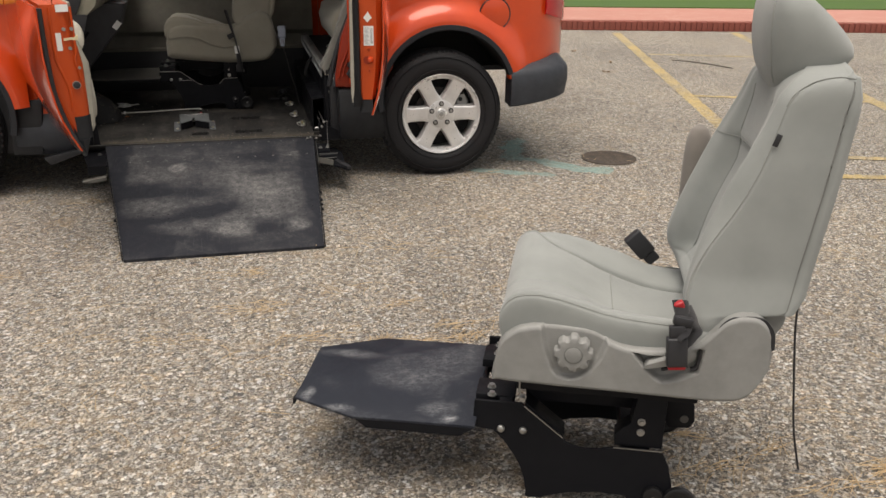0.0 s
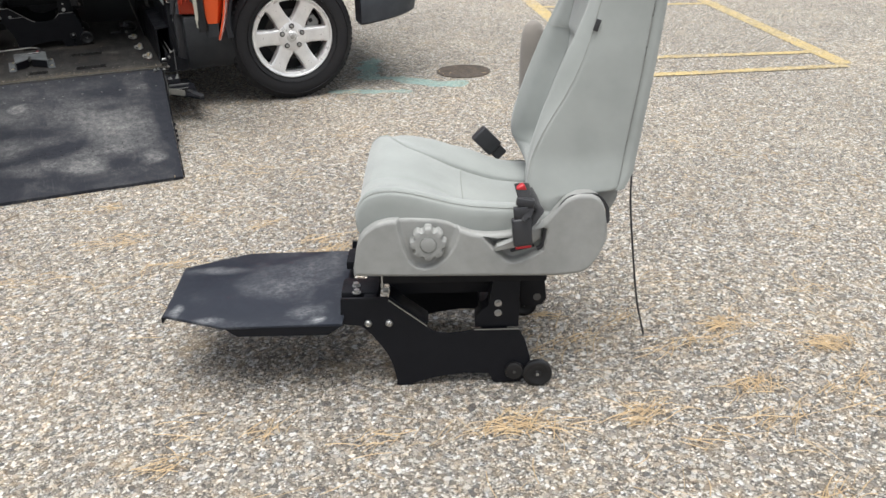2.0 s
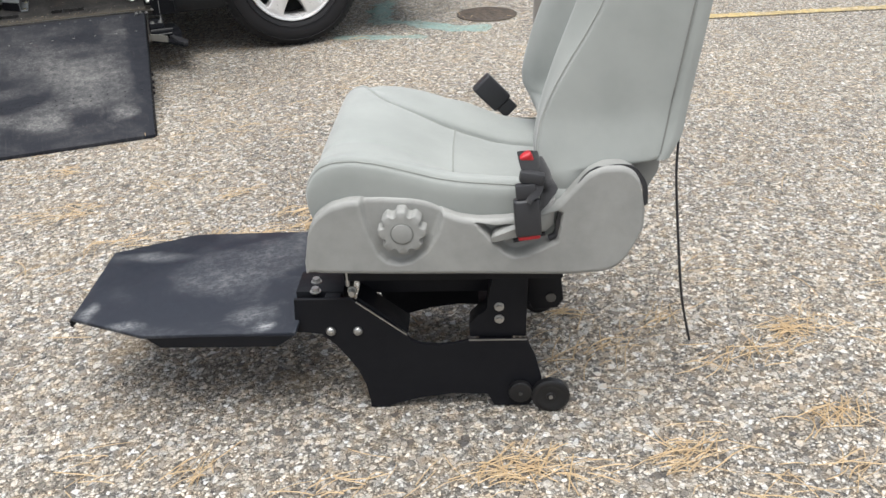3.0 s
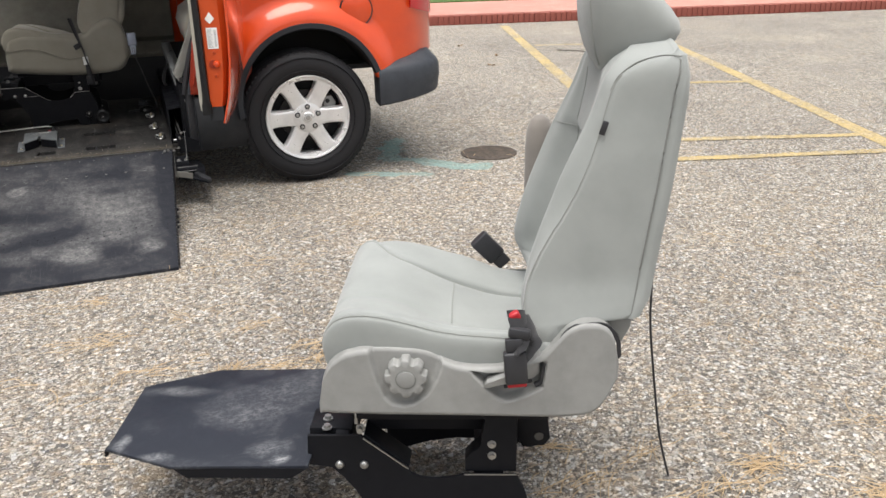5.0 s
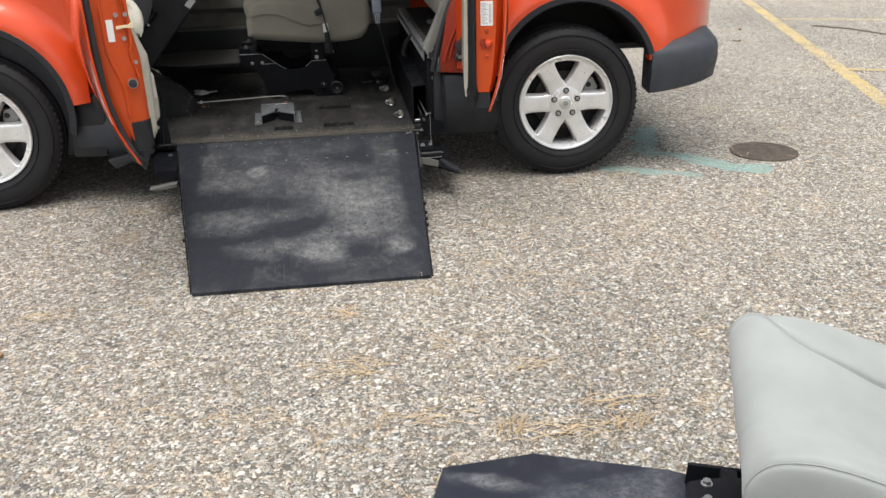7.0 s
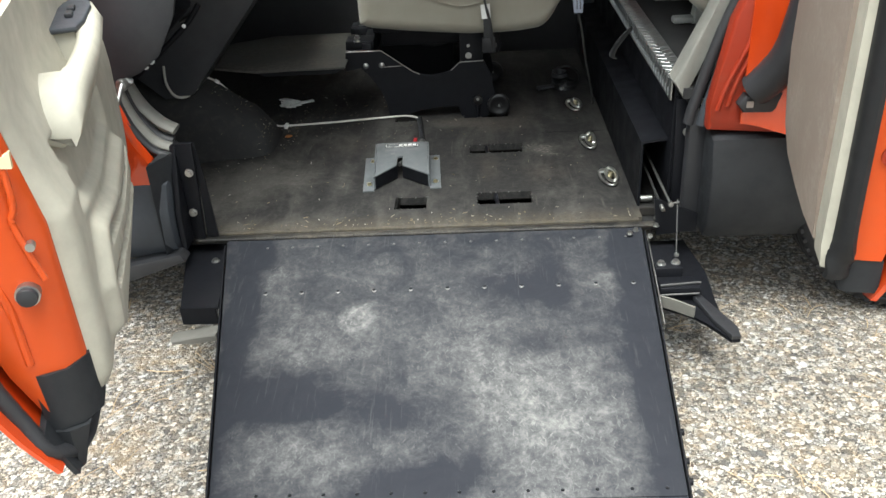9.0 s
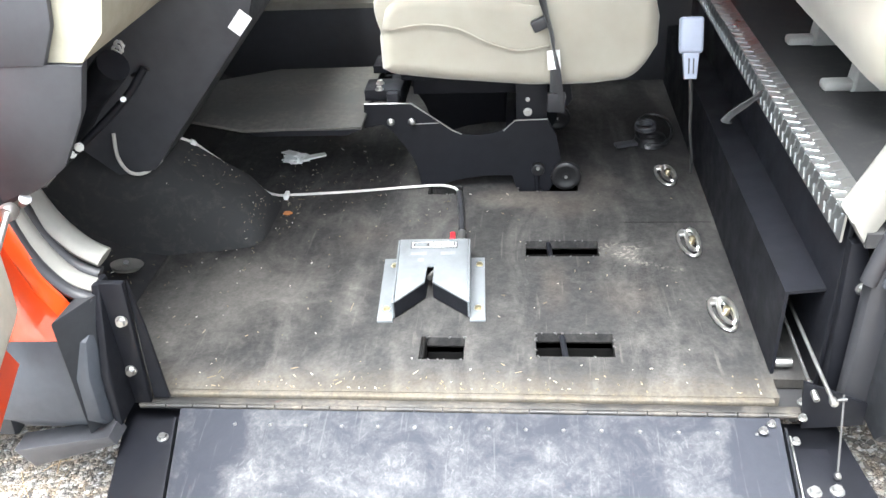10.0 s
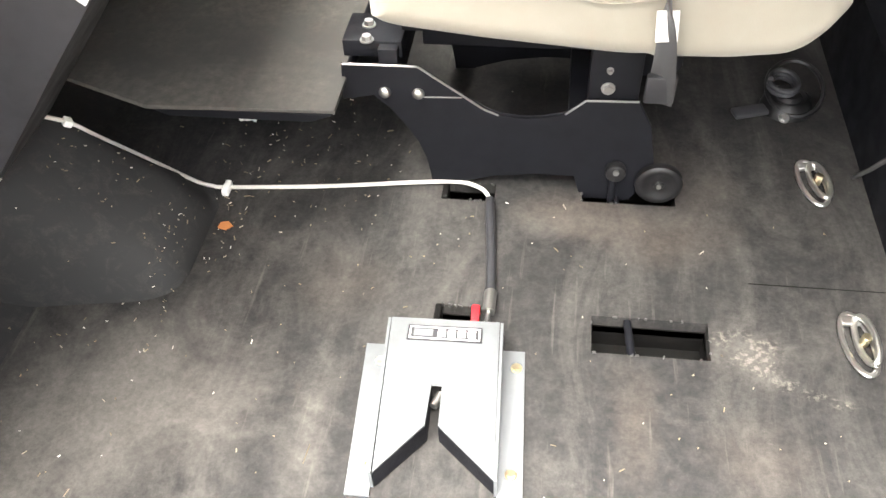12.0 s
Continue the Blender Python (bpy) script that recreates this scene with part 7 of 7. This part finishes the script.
def anchor(x, y, rz, tilt):
    """An oval floor cup with a rolled rim; its ring lies in it, tipped up by tilt degrees."""
    a = thing("floor_anchor", pose(x, y, FLOOR, 0, 0, rz), "steel tie-down ring in an oval floor cup", "tie-down ring", "floor tie-downs")
    oval = [(math.cos(t), math.sin(t)) for t in np.linspace(0, 2 * math.pi, 33)]
    part("cup", lathe([(0.0, -0.0015), (0.5, -0.002), (0.8, -0.006), (0.95, -0.009), (1.0, -0.008)], 32, m=pose(0, 0, 0, 90, 0, 0) @ Matrix.Diagonal((0.019, 1, 0.052, 1))), DULL_STEEL, a, "oval steel cup")
    part("rim", tube([(0.020 * c, 0.054 * s, 0.007) for c, s in oval], 0.004, 8, flat=(0.0042, 0.003)), CHROME, a, "bright worn rim")
    ring = pose(0.004, 0, 0.011, 0, -tilt, 0)
    part("ring", tube([ring @ Vector((0.013 * c + 0.006, 0.041 * s, 0.0)) for c, s in oval], 0.0048, 8), CHROME, a, "bright steel ring")
    part("tab", box((-0.014, 0.032, 0.003), (0.016, 0.048, 0.012), 0.004), CHROME, a)
    part("stud", rod((0.006, 0.0, 0.004), (0.008, 0.0, 0.024), 0.007, seg=12, bevel=0.002), BRASS_ZINC, a)
    return a


anchor(-0.769, 0.650, 6, 50)
anchor(-0.745, 0.38, 8, 35)
anchor(-0.778, 0.985, 8, 12)
cover = solid("floor_cover", lathe([(0.0, -0.010), (0.6, -0.009), (0.85, -0.005), (1.0, 0.004)], 32, m=pose(-2.019, 0.478, 0.292, 90 - 24, 18, -12) @ Matrix.Diagonal((0.027, 1, 0.056, 1))), SKIRT, "scuffed oval grey cover on the footwell carpet", "cover")
part("screw", rod((-2.019, 0.478, 0.299), (-2.017, 0.476, 0.304), 0.006, seg=10), BARE_STEEL, cover)

roller = part("roller", rod((0.317, -0.022, 0.058), (0.317, -0.004, 0.058), 0.017, seg=20, bevel=0.004), ROLLER, passenger, "small black roller beside the wheel")
part("roller_pin", rod((0.317, -0.026, 0.064), (0.317, -0.020, 0.064), 0.005, seg=10), BARE_STEEL, roller)
part("roller_fork", rod((0.315, -0.012, 0.045), (0.315, -0.012, -0.014), 0.006, seg=10), BLACK_STEEL, passenger)

# belt of the passenger seat
belt = part("belt", tube(glide([(0.30, -0.040, 0.60), (0.325, -0.065, 0.50), (0.345, -0.075, 0.43), (0.352, -0.078, 0.375), (0.358, -0.070, 0.30), (0.36, -0.058, 0.235)], 6), 0.01, 10, flat=(0.020, 0.0035)), WEBBING, passenger, "black belt hanging over the cushion side")
part("belt_label", box((-0.0145, -0.0045, -0.022), (0.0145, -0.002, 0.022), m=pose(0.351, -0.078, 0.371, -4, -4, 0)), WHITE_CARD, belt, "white printed belt label")
part("belt_end", box((-0.021, -0.006, -0.05), (0.021, 0.006, 0.0), 0.003, m=pose(0.358, -0.068, 0.285, 8, 0, 0)), BLACK_PLASTIC, belt)
part("anchor_tongue", box((-0.018, -0.008, -0.014), (0.018, 0.008, 0.014), 0.004, m=pose(0.318, -0.066, 0.45, 0, -25, 0)), BLACK_PLASTIC, belt)

# buckle on a stiff stalk beside the wall
STALK = plastic_material("dark_wire_sleeve", (0.085, 0.085, 0.085), 0.5)
stalk = solid("belt_stalk", tube(glide([(-0.708, 1.01, 0.236), (-0.733, 0.905, 0.345), (-0.762, 0.805, 0.449), (-0.790, 0.690, 0.570), (-0.813, 0.606, 0.656)], 5), 0.0036, 8), STALK, "pale belt buckle on a stiff wire stalk", "belt buckle")
PALE_BLUE = plastic_material("pale_blue_grey_plastic", (0.17, 0.19, 0.24), 0.5)
part("buckle", box((-0.023, -0.012, 0.050), (0.023, 0.012, 0.120), 0.006, m=pose(-0.813, 0.606, 0.652, -22, 0, 0), segments=3), PALE_BLUE, stalk, "pale blue-grey buckle head")
part("neck", prism([(-0.012, 0.0), (0.012, 0.0), (0.016, 0.052), (-0.016, 0.052)], "y", -0.009, 0.009, 0.003, m=pose(-0.813, 0.606, 0.652, -22, 0, 0)), PALE_BLUE, stalk)
for x in (-0.006, 0.003):
    part("slot", box((x, -0.0105, 0.010), (x + 0.003, -0.0085, 0.040), m=pose(-0.813, 0.606, 0.652, -22, 0, 0)), BLACK_PLASTIC, stalk)

# strap loop on the wall and belt anchor on the floor
solid("strap_loop", tube(glide([(-0.636, 0.72, 0.575), (-0.660, 0.75, 0.535), (-0.672, 0.82, 0.48), (-0.668, 0.88, 0.44), (-0.655, 0.90, 0.428)], 6), 0.008, 10, flat=(0.010, 0.005)), WEBBING, "black strap loop on the side box", "strap")
hook = thing("belt_anchor", pose(-0.79, 1.20, FLOOR), "black belt anchor lying on the car floor", "belt anchor")
part("base", lathe([(0.0, -0.03), (0.018, -0.030), (0.024, -0.024), (0.032, -0.026), (0.042, -0.018), (0.048, 0.0)], 28, m=pose(0, 0, 0, 90, 0, 0) @ Matrix.Diagonal((1, -1, 1, 1))), ROLLER, hook)
part("loop", tube([(0.010 + 0.050 * math.cos(t), 0.055 * math.sin(t) + 0.012, 0.034 + 0.022 * math.sin(t)) for t in np.linspace(0, 2 * math.pi, 28)], 0.0045, 8), ROLLER, hook)
part("coil", tube([(-0.014 + 0.024 * math.cos(t), 0.030 * math.sin(t) + 0.005, 0.038 + 0.0012 * t) for t in np.linspace(0, 5 * math.pi, 60)], 0.0050, 8), CHARCOAL, hook)
part("tag", box((-0.032, -0.014, -0.005), (0.032, 0.014, 0.005), 0.004, m=pose(-0.070, -0.034, 0.012, 0, 0, 18)), CHARCOAL, hook)
part("bolt", bolt((-0.012, -0.048, 0.010), (0, -0.6, 1), 0.007, 0.007), BARE_STEEL, hook)

# crumpled paper under the foot plate
bm = bmesh.new()
bmesh.ops.create_icosphere(bm, subdivisions=3, radius=1.0)
for v in bm.verts:
    k = 1 + 0.55 * noise.noise(v.co * 2.3) + 0.3 * noise.noise(v.co * 6)
    v.co = Vector((v.co.x * 0.035, v.co.y * 0.022, max(-0.4, v.co.z) * 0.014)) * k
    v.co += Vector((-1.785, 1.100, FLOOR + 0.010))
paper = solid("crumpled_paper", bm, WHITE_CARD, "crumpled white paper scrap on the car floor", "litter", smooth=0)
part("fold", prism([(-1.83, 1.115), (-1.79, 1.090), (-1.775, 1.112), (-1.81, 1.130)], "z", FLOOR + 0.022, FLOOR + 0.025), WHITE_CARD, paper)
part("fold", prism([(-1.765, 1.080), (-1.700, 1.112), (-1.708, 1.130), (-1.772, 1.104)], "z", FLOOR + 0.012, FLOOR + 0.016), WHITE_CARD, paper)

# crumbs, straw and grit on the car floor
def crumbs(seed, spots, reach=(-1.99, -0.72), ground=None):
    """Small chips scattered about (x, y, z, spread x, spread y, count, longest); ground(x, y): a height to lie on."""
    rng = np.random.default_rng(seed)
    verts, faces = [], []
    for cx, cy, cz, sx, sy, count, longest in spots:
        for _ in range(count):
            x, y = np.clip(cx + rng.normal(0, sx), *reach), np.clip(cy + rng.normal(0, sy), 0.15, 1.5)
            if any(x0 - 0.01 < x < x1 + 0.01 and y0 - 0.01 < y < y1 + 0.01 for x0, x1, y0, y1 in SLOTS) or (-1.46 < x < -1.22 and 0.34 < y < 0.64):
                continue
            if ground is None and x < -1.76 and 0.62 < y < 0.94:
                continue
            ln, w, a = longest * rng.uniform(0.1, 1.0) ** 3 + 0.0018, rng.uniform(0.0004, 0.0011), rng.uniform(0, 6.28)
            ux, uy, b = math.cos(a) * ln / 2, math.sin(a) * ln / 2, len(verts)
            px, py, z = -math.sin(a) * w, math.cos(a) * w, (ground(x, y) if ground else cz) + 0.0004
            lift = rng.uniform(0, 0.002)
            verts += [(x - ux - px, y - uy - py, z), (x - ux + px, y - uy + py, z), (x - ux, y - uy, z + 0.0016), (x + ux - px, y + uy - py, z + lift), (x + ux + px, y + uy + py, z + lift), (x + ux, y + uy, z + lift + 0.0016)]
            faces += [(b, b + 1, b + 4, b + 3), (b + 1, b + 2, b + 5, b + 4), (b + 2, b, b + 3, b + 5), (b, b + 2, b + 1), (b + 3, b + 4, b + 5)]
    me = bpy.data.meshes.new("floor_crumbs")
    me.from_pydata(verts, [], faces)
    grit = material("pale_grit", (0.4, 0.35, 0.26), 0.85)
    n = Nodes(grit)
    geo = n.n.new("ShaderNodeNewGeometry")
    n.base(n.ramp(geo.outputs["Random Per Island"], [(0.0, (0.09, 0.075, 0.05)), (0.5, (0.20, 0.16, 0.10)), (0.75, (0.28, 0.25, 0.20)), (1.0, (0.52, 0.50, 0.46))]))
    me.materials.append(grit)
    return tagged(new("floor_crumbs", me), "pale crumbs and straw bits on the car floor", "crumbs", kind="stuff")


crumbs(12, [(-1.55, 0.62, FLOOR, 0.25, 0.24, 90, 0.006), (-1.75, 0.90, FLOOR, 0.10, 0.08, 55, 0.008), (-1.25, 0.16, FLOOR, 0.40, 0.03, 90, 0.007), (-1.05, 0.55, FLOOR, 0.16, 0.25, 30, 0.006),
            (-1.62, 1.10, FLOOR, 0.12, 0.12, 50, 0.007), (-1.45, 0.70, FLOOR, 0.25, 0.20, 5, 0.030), (-1.85, 0.55, FLOOR, 0.05, 0.15, 60, 0.007)])


def on_tunnel(x, y):
    near, far = float(np.interp(x, *zip(*TUNNEL_NEAR))), float(np.interp(x, *zip(*TUNNEL_FAR)))
    return tunnel_at(x, min(max((y - near) / (far - near), 0.0), 1.0))[2]


crumbs(13, [(-1.87, 0.76, 0, 0.05, 0.07, 45, 0.006), (-1.79, 0.70, 0, 0.012, 0.06, 45, 0.006)], (-1.97, -1.775), on_tunnel)
crumbs(14, [(-2.08, 0.45, 0, 0.06, 0.09, 70, 0.007)], (-2.25, -2.0), lambda x, y: 0.2525 + 0.562 * max(0.0, -2.06 - x) if x < -2.06 else 0.2365 + 0.207 * (-1.985 - x))
crumbs(15, [(-1.30, 0.55, FLOOR, 0.35, 0.25, 12, 0.045), (-1.62, 1.00, FLOOR, 0.15, 0.10, 26, 0.014), (-1.76, 0.86, FLOOR, 0.03, 0.08, 30, 0.012), (-1.45, 0.17, FLOOR, 0.30, 0.02, 36, 0.016)])
solid("leaf", prism([(-1.752, 0.800), (-1.738, 0.796), (-1.728, 0.806), (-1.738, 0.815), (-1.750, 0.812)], "z", FLOOR + 0.001, FLOOR + 0.004), material("orange_leaf_bit", (0.42, 0.16, 0.05), 0.8), "small orange leaf scrap on the car floor", "leaf")

# ---- marks and litter on the asphalt ----
bm = lathe([(0.0, -0.004), (0.9, -0.004), (0.94, -0.006), (1.0, -0.005), (1.0, 0.0)], 40, m=pose(1.075, 0.16, 0.0, 90, 0, 0) @ Matrix.Diagonal((0.165, -1, 0.165, 1)))
for i in range(-4, 5):
    for k in range(-4, 5):
        if i * i + k * k < 17:
            box((1.075 + i * 0.032 - 0.009, 0.16 + k * 0.032 - 0.009, 0.002), (1.075 + i * 0.032 + 0.009, 0.16 + k * 0.032 + 0.009, 0.0052), bm=bm)
solid("drain_cover", bm, dusty_material("rusty_iron", (0.045, 0.036, 0.029), (0.17, 0.135, 0.105), 0.42, 0.68, 22, 0.95, 140), "small round rusty iron cover in the asphalt", "drain cover")


SPRAY = [([(0.20, 0.06), (0.33, 0.02), (0.435, -0.045), (0.59, -0.12)], 0.050, 0.10), ([(0.66, 0.16), (0.72, 0.08), (0.78, -0.02), (0.84, -0.07), (0.93, -0.09)], 0.065, 0.55),
         ([(0.66, 0.68), (0.58, 0.55), (0.54, 0.40), (0.50, 0.27)], 0.095, -0.10), ([(0.47, 0.30), (0.58, 0.22), (0.68, 0.15)], 0.055, 0.0)]


def sprayed(k):
    points, reach, thick = SPRAY[k]
    line = [(Vector(a), Vector(b)) for a, b in zip(points, points[1:])]

    def covered(run, across, at):
        p, best = Vector((at.x, at.y)), 1e9
        for a, b in line:
            t = min(max((p - a).dot(b - a) / (b - a).length_squared, 0.0), 1.0)
            best = min(best, (p - a.lerp(b, t)).length)
        near = 1 - best / (reach * (1 + 0.5 * noise.noise(at * 9)))
        return near > 0 and near * 1.6 + thick + 0.7 * noise.noise(at * 30) + 0.7 * noise.noise(at * 110) > 0.55
    a, b = Vector(points[0]), Vector(points[-1])
    way = (b - a).normalized()
    return flecks("paint_mark", CYAN_PAINT, "faded turquoise spray paint mark on the asphalt", "paint mark", "spray marks", a - way * 0.12, way, (b - a).length + 0.24, 0.40, 0.007, 0.0016 + 0.0005 * k, covered)


for k in range(4):
    sprayed(k)


def needles(name, seed, clumps, label, color):
    """Dry pine needles in loose clumps: (x, y, radius, count, heading)."""
    rng = np.random.default_rng(seed)
    verts, faces = [], []
    for cx, cy, rad, count, head in clumps:
        for _ in range(count):
            a = math.radians(head) + rng.normal(0, 0.5)
            ln = rng.uniform(0.03, 0.105)
            x, y = cx + rng.normal(0, rad), cy + rng.normal(0, rad * 0.45)
            z0, bend, w = 0.003 + abs(rng.normal(0, 0.006)), rng.normal(0, 0.25), rng.uniform(0.0006, 0.0014)
            px, py = -math.sin(a), math.cos(a)
            base = len(verts)
            for k in range(4):
                t = k / 3 - 0.5
                qx, qy = x + math.cos(a) * ln * t + px * bend * ln * t * t, y + math.sin(a) * ln * t + py * bend * ln * t * t
                z = z0 + 0.004 * (1 - 4 * t * t)
                verts += [(qx - px * w, qy - py * w, z), (qx + px * w, qy + py * w, z), (qx, qy, z + w * 1.2)]
            for k in range(3):
                o = base + 3 * k
                for i, j in ((0, 1), (1, 2), (2, 0)):
                    faces.append((o + i, o + j, o + 3 + j, o + 3 + i))
    me = bpy.data.meshes.new(name)
    me.from_pydata(verts, [], faces)
    me.materials.append(color)
    return tagged(new(name, me), label, "pine needles", kind="stuff")


STRAW = dusty_material("dry_straw", (0.42, 0.30, 0.17), (0.53, 0.42, 0.27), 0.35, 0.7, 30, 0.8, 200)
spots = [(0.40, -3.02), (0.52, -2.98), (0.71, -3.18), (0.73, -3.20), (0.40, -3.25), (0.62, -3.35), (0.57, -3.46), (-0.06, -3.22), (-0.27, -3.15), (-0.22, -3.17), (0.01, -2.88), (0.20, -3.37), (0.30, -3.65), (0.53, -2.66), (0.08, -2.74), (0.25, -2.82), (-0.97, -2.85), (0.37, -3.39),
         (0.91, -2.92), (-0.81, -2.94), (-1.05, -2.97), (-0.57, -3.07), (-1.07, -1.59), (-0.89, -1.88), (-1.34, -1.81), (-2.06, -1.10), (-1.11, -1.27), (-1.09, -1.63)]
rng = np.random.default_rng(5)
heaps = [(x, y, rng.uniform(0.03, 0.075), int(rng.integers(9, 24)), rng.uniform(-30, 50)) for x, y in spots]
heaps += [(0.065, -3.24, 0.055, 44, 5), (-0.25, -3.155, 0.05, 34, -20), (0.40, -3.01, 0.06, 26, 25), (0.53, -2.97, 0.05, 20, 25), (0.71, -3.18, 0.035, 26, -40), (0.40, -3.25, 0.03, 24, 50), (0.62, -3.35, 0.05, 20, 20), (0.13, -2.9, 0.05, 12, 10),
          (-0.657, -1.97, 0.03, 22, 70), (-0.516, -2.01, 0.05, 30, 10), (-0.37, -2.0, 0.03, 22, 60), (-0.40, -1.905, 0.04, 16, 30), (-0.55, -1.69, 0.04, 14, 0)]
heaps += [(rng.uniform(-2.4, 2.2), rng.uniform(-3.9, 0.2), 0.10, int(rng.integers(2, 7)), rng.uniform(0, 180)) for _ in range(190)]
needles("pine_needles", 3, heaps, "dry tan pine needles scattered on the asphalt", STRAW)


def stones(name, seed, count, x0, x1, y0, y1):
    """Pale loose stones, half sunk."""
    rng = np.random.default_rng(seed)
    base = np.array([(1, 0, 0), (0, 1, 0), (-1, 0, 0), (0, -1, 0), (0.6, 0.6, 0.7), (-0.6, 0.6, 0.7), (-0.6, -0.6, 0.7), (0.6, -0.6, 0.7)])
    tri = np.array([(0, 1, 4), (1, 2, 5), (2, 3, 6), (3, 0, 7), (0, 4, 7), (1, 5, 4), (2, 6, 5), (3, 7, 6), (4, 5, 6), (4, 6, 7)])
    verts, faces = [], []
    for i in range(count):
        s = rng.uniform(0.002, 0.0052)
        a = rng.uniform(0, 6.28)
        p = base * (s, s * rng.uniform(0.55, 1.0), s * rng.uniform(0.4, 0.7)) * rng.uniform(0.75, 1.25, (8, 3))
        q = np.stack([p[:, 0] * math.cos(a) - p[:, 1] * math.sin(a) + rng.uniform(x0, x1), p[:, 0] * math.sin(a) + p[:, 1] * math.cos(a) + rng.uniform(y0, y1), p[:, 2] + 0.0005], 1)
        verts.append(q)
        faces.append(tri + 8 * i)
    me = bpy.data.meshes.new(name)
    me.from_pydata(np.concatenate(verts).tolist(), [], np.concatenate(faces).tolist())
    me.materials.append(STONE)
    return tagged(new(name, me), "pale stones standing out of the asphalt", "gravel", kind="stuff")


STONE = material("pale_stone", (0.5, 0.47, 0.42), 0.85)
n = Nodes(STONE)
geo = n.n.new("ShaderNodeNewGeometry")
n.base(n.ramp(geo.outputs["Random Per Island"], [(0.0, (0.13, 0.115, 0.10)), (0.35, (0.29, 0.255, 0.21)), (0.7, (0.40, 0.37, 0.32)), (1.0, (0.54, 0.52, 0.49))]))
stones("loose_stones", 8, 16000, -2.4, 2.0, -3.9, -0.5)
twig = solid("twig", tube(glide([(-1.46, -1.235, 0.006), (-1.43, -1.205, 0.009), (-1.405, -1.185, 0.006)], 4), 0.0022, 6), material("twig_bark", (0.16, 0.125, 0.09), 0.9), "short thin brown twig on the asphalt", "twig")
branch = solid("branch", tube(glide([(3.30, 3.70, 0.02), (3.45, 3.42, 0.03), (3.63, 3.09, 0.02)], 5), 0.006, 8), material("grey_bark", (0.10, 0.085, 0.07), 0.9), "thin grey fallen branch on the asphalt", "branch")
LEAF = material("brown_leaf", (0.30, 0.18, 0.09), 0.8)
for x, y, r in ((2.57, 4.62, 20), (2.64, 3.76, 80), (2.35, 3.2, 140), (-2.13, -1.38, 30)):
    bm = skin([[(t * 0.05, -w * 0.03, 0.004 + 0.02 * abs(t)), (t * 0.05, 0, 0.002), (t * 0.05, w * 0.03, 0.006 + 0.02 * abs(t)), (t * 0.05, 0, 0.005)] for t, w in ((-1, 0.1), (-0.5, 0.8), (0, 1.0), (0.5, 0.7), (1, 0.1))])
    bm.transform(pose(x, y, 0.003, 0, 0, r) @ Matrix.Diagonal((0.7, 0.6, 0.6, 1)))
    solid("leaf", bm, LEAF, "curled brown dead leaf on the asphalt", "leaf", "dead leaves")

# kerb bricks, one by one
brick = prism([(-0.031, -0.055), (0.031, -0.055), (0.031, 0.055), (-0.031, 0.055)], "z", 0.0, 0.118, 0.004, segments=1)
brick_data = None
for k in range(190):
    d_at = -3.6 + 0.072 * k
    x, y = lot(KERB + 0.045, d_at)
    if brick_data is None:
        ob = part("brick", brick, KERB_BRICK, kerb)
        brick_data = ob.data
    else:
        ob = new("brick", brick_data)
        ob.parent = kerb
    ob.matrix_basis = pose(x, y, 0.003 + 0.003 * math.sin(k * 2.3), 0, 0.6 * math.sin(k * 1.7), math.degrees(turn) + 1.2 * math.sin(k * 3.1))
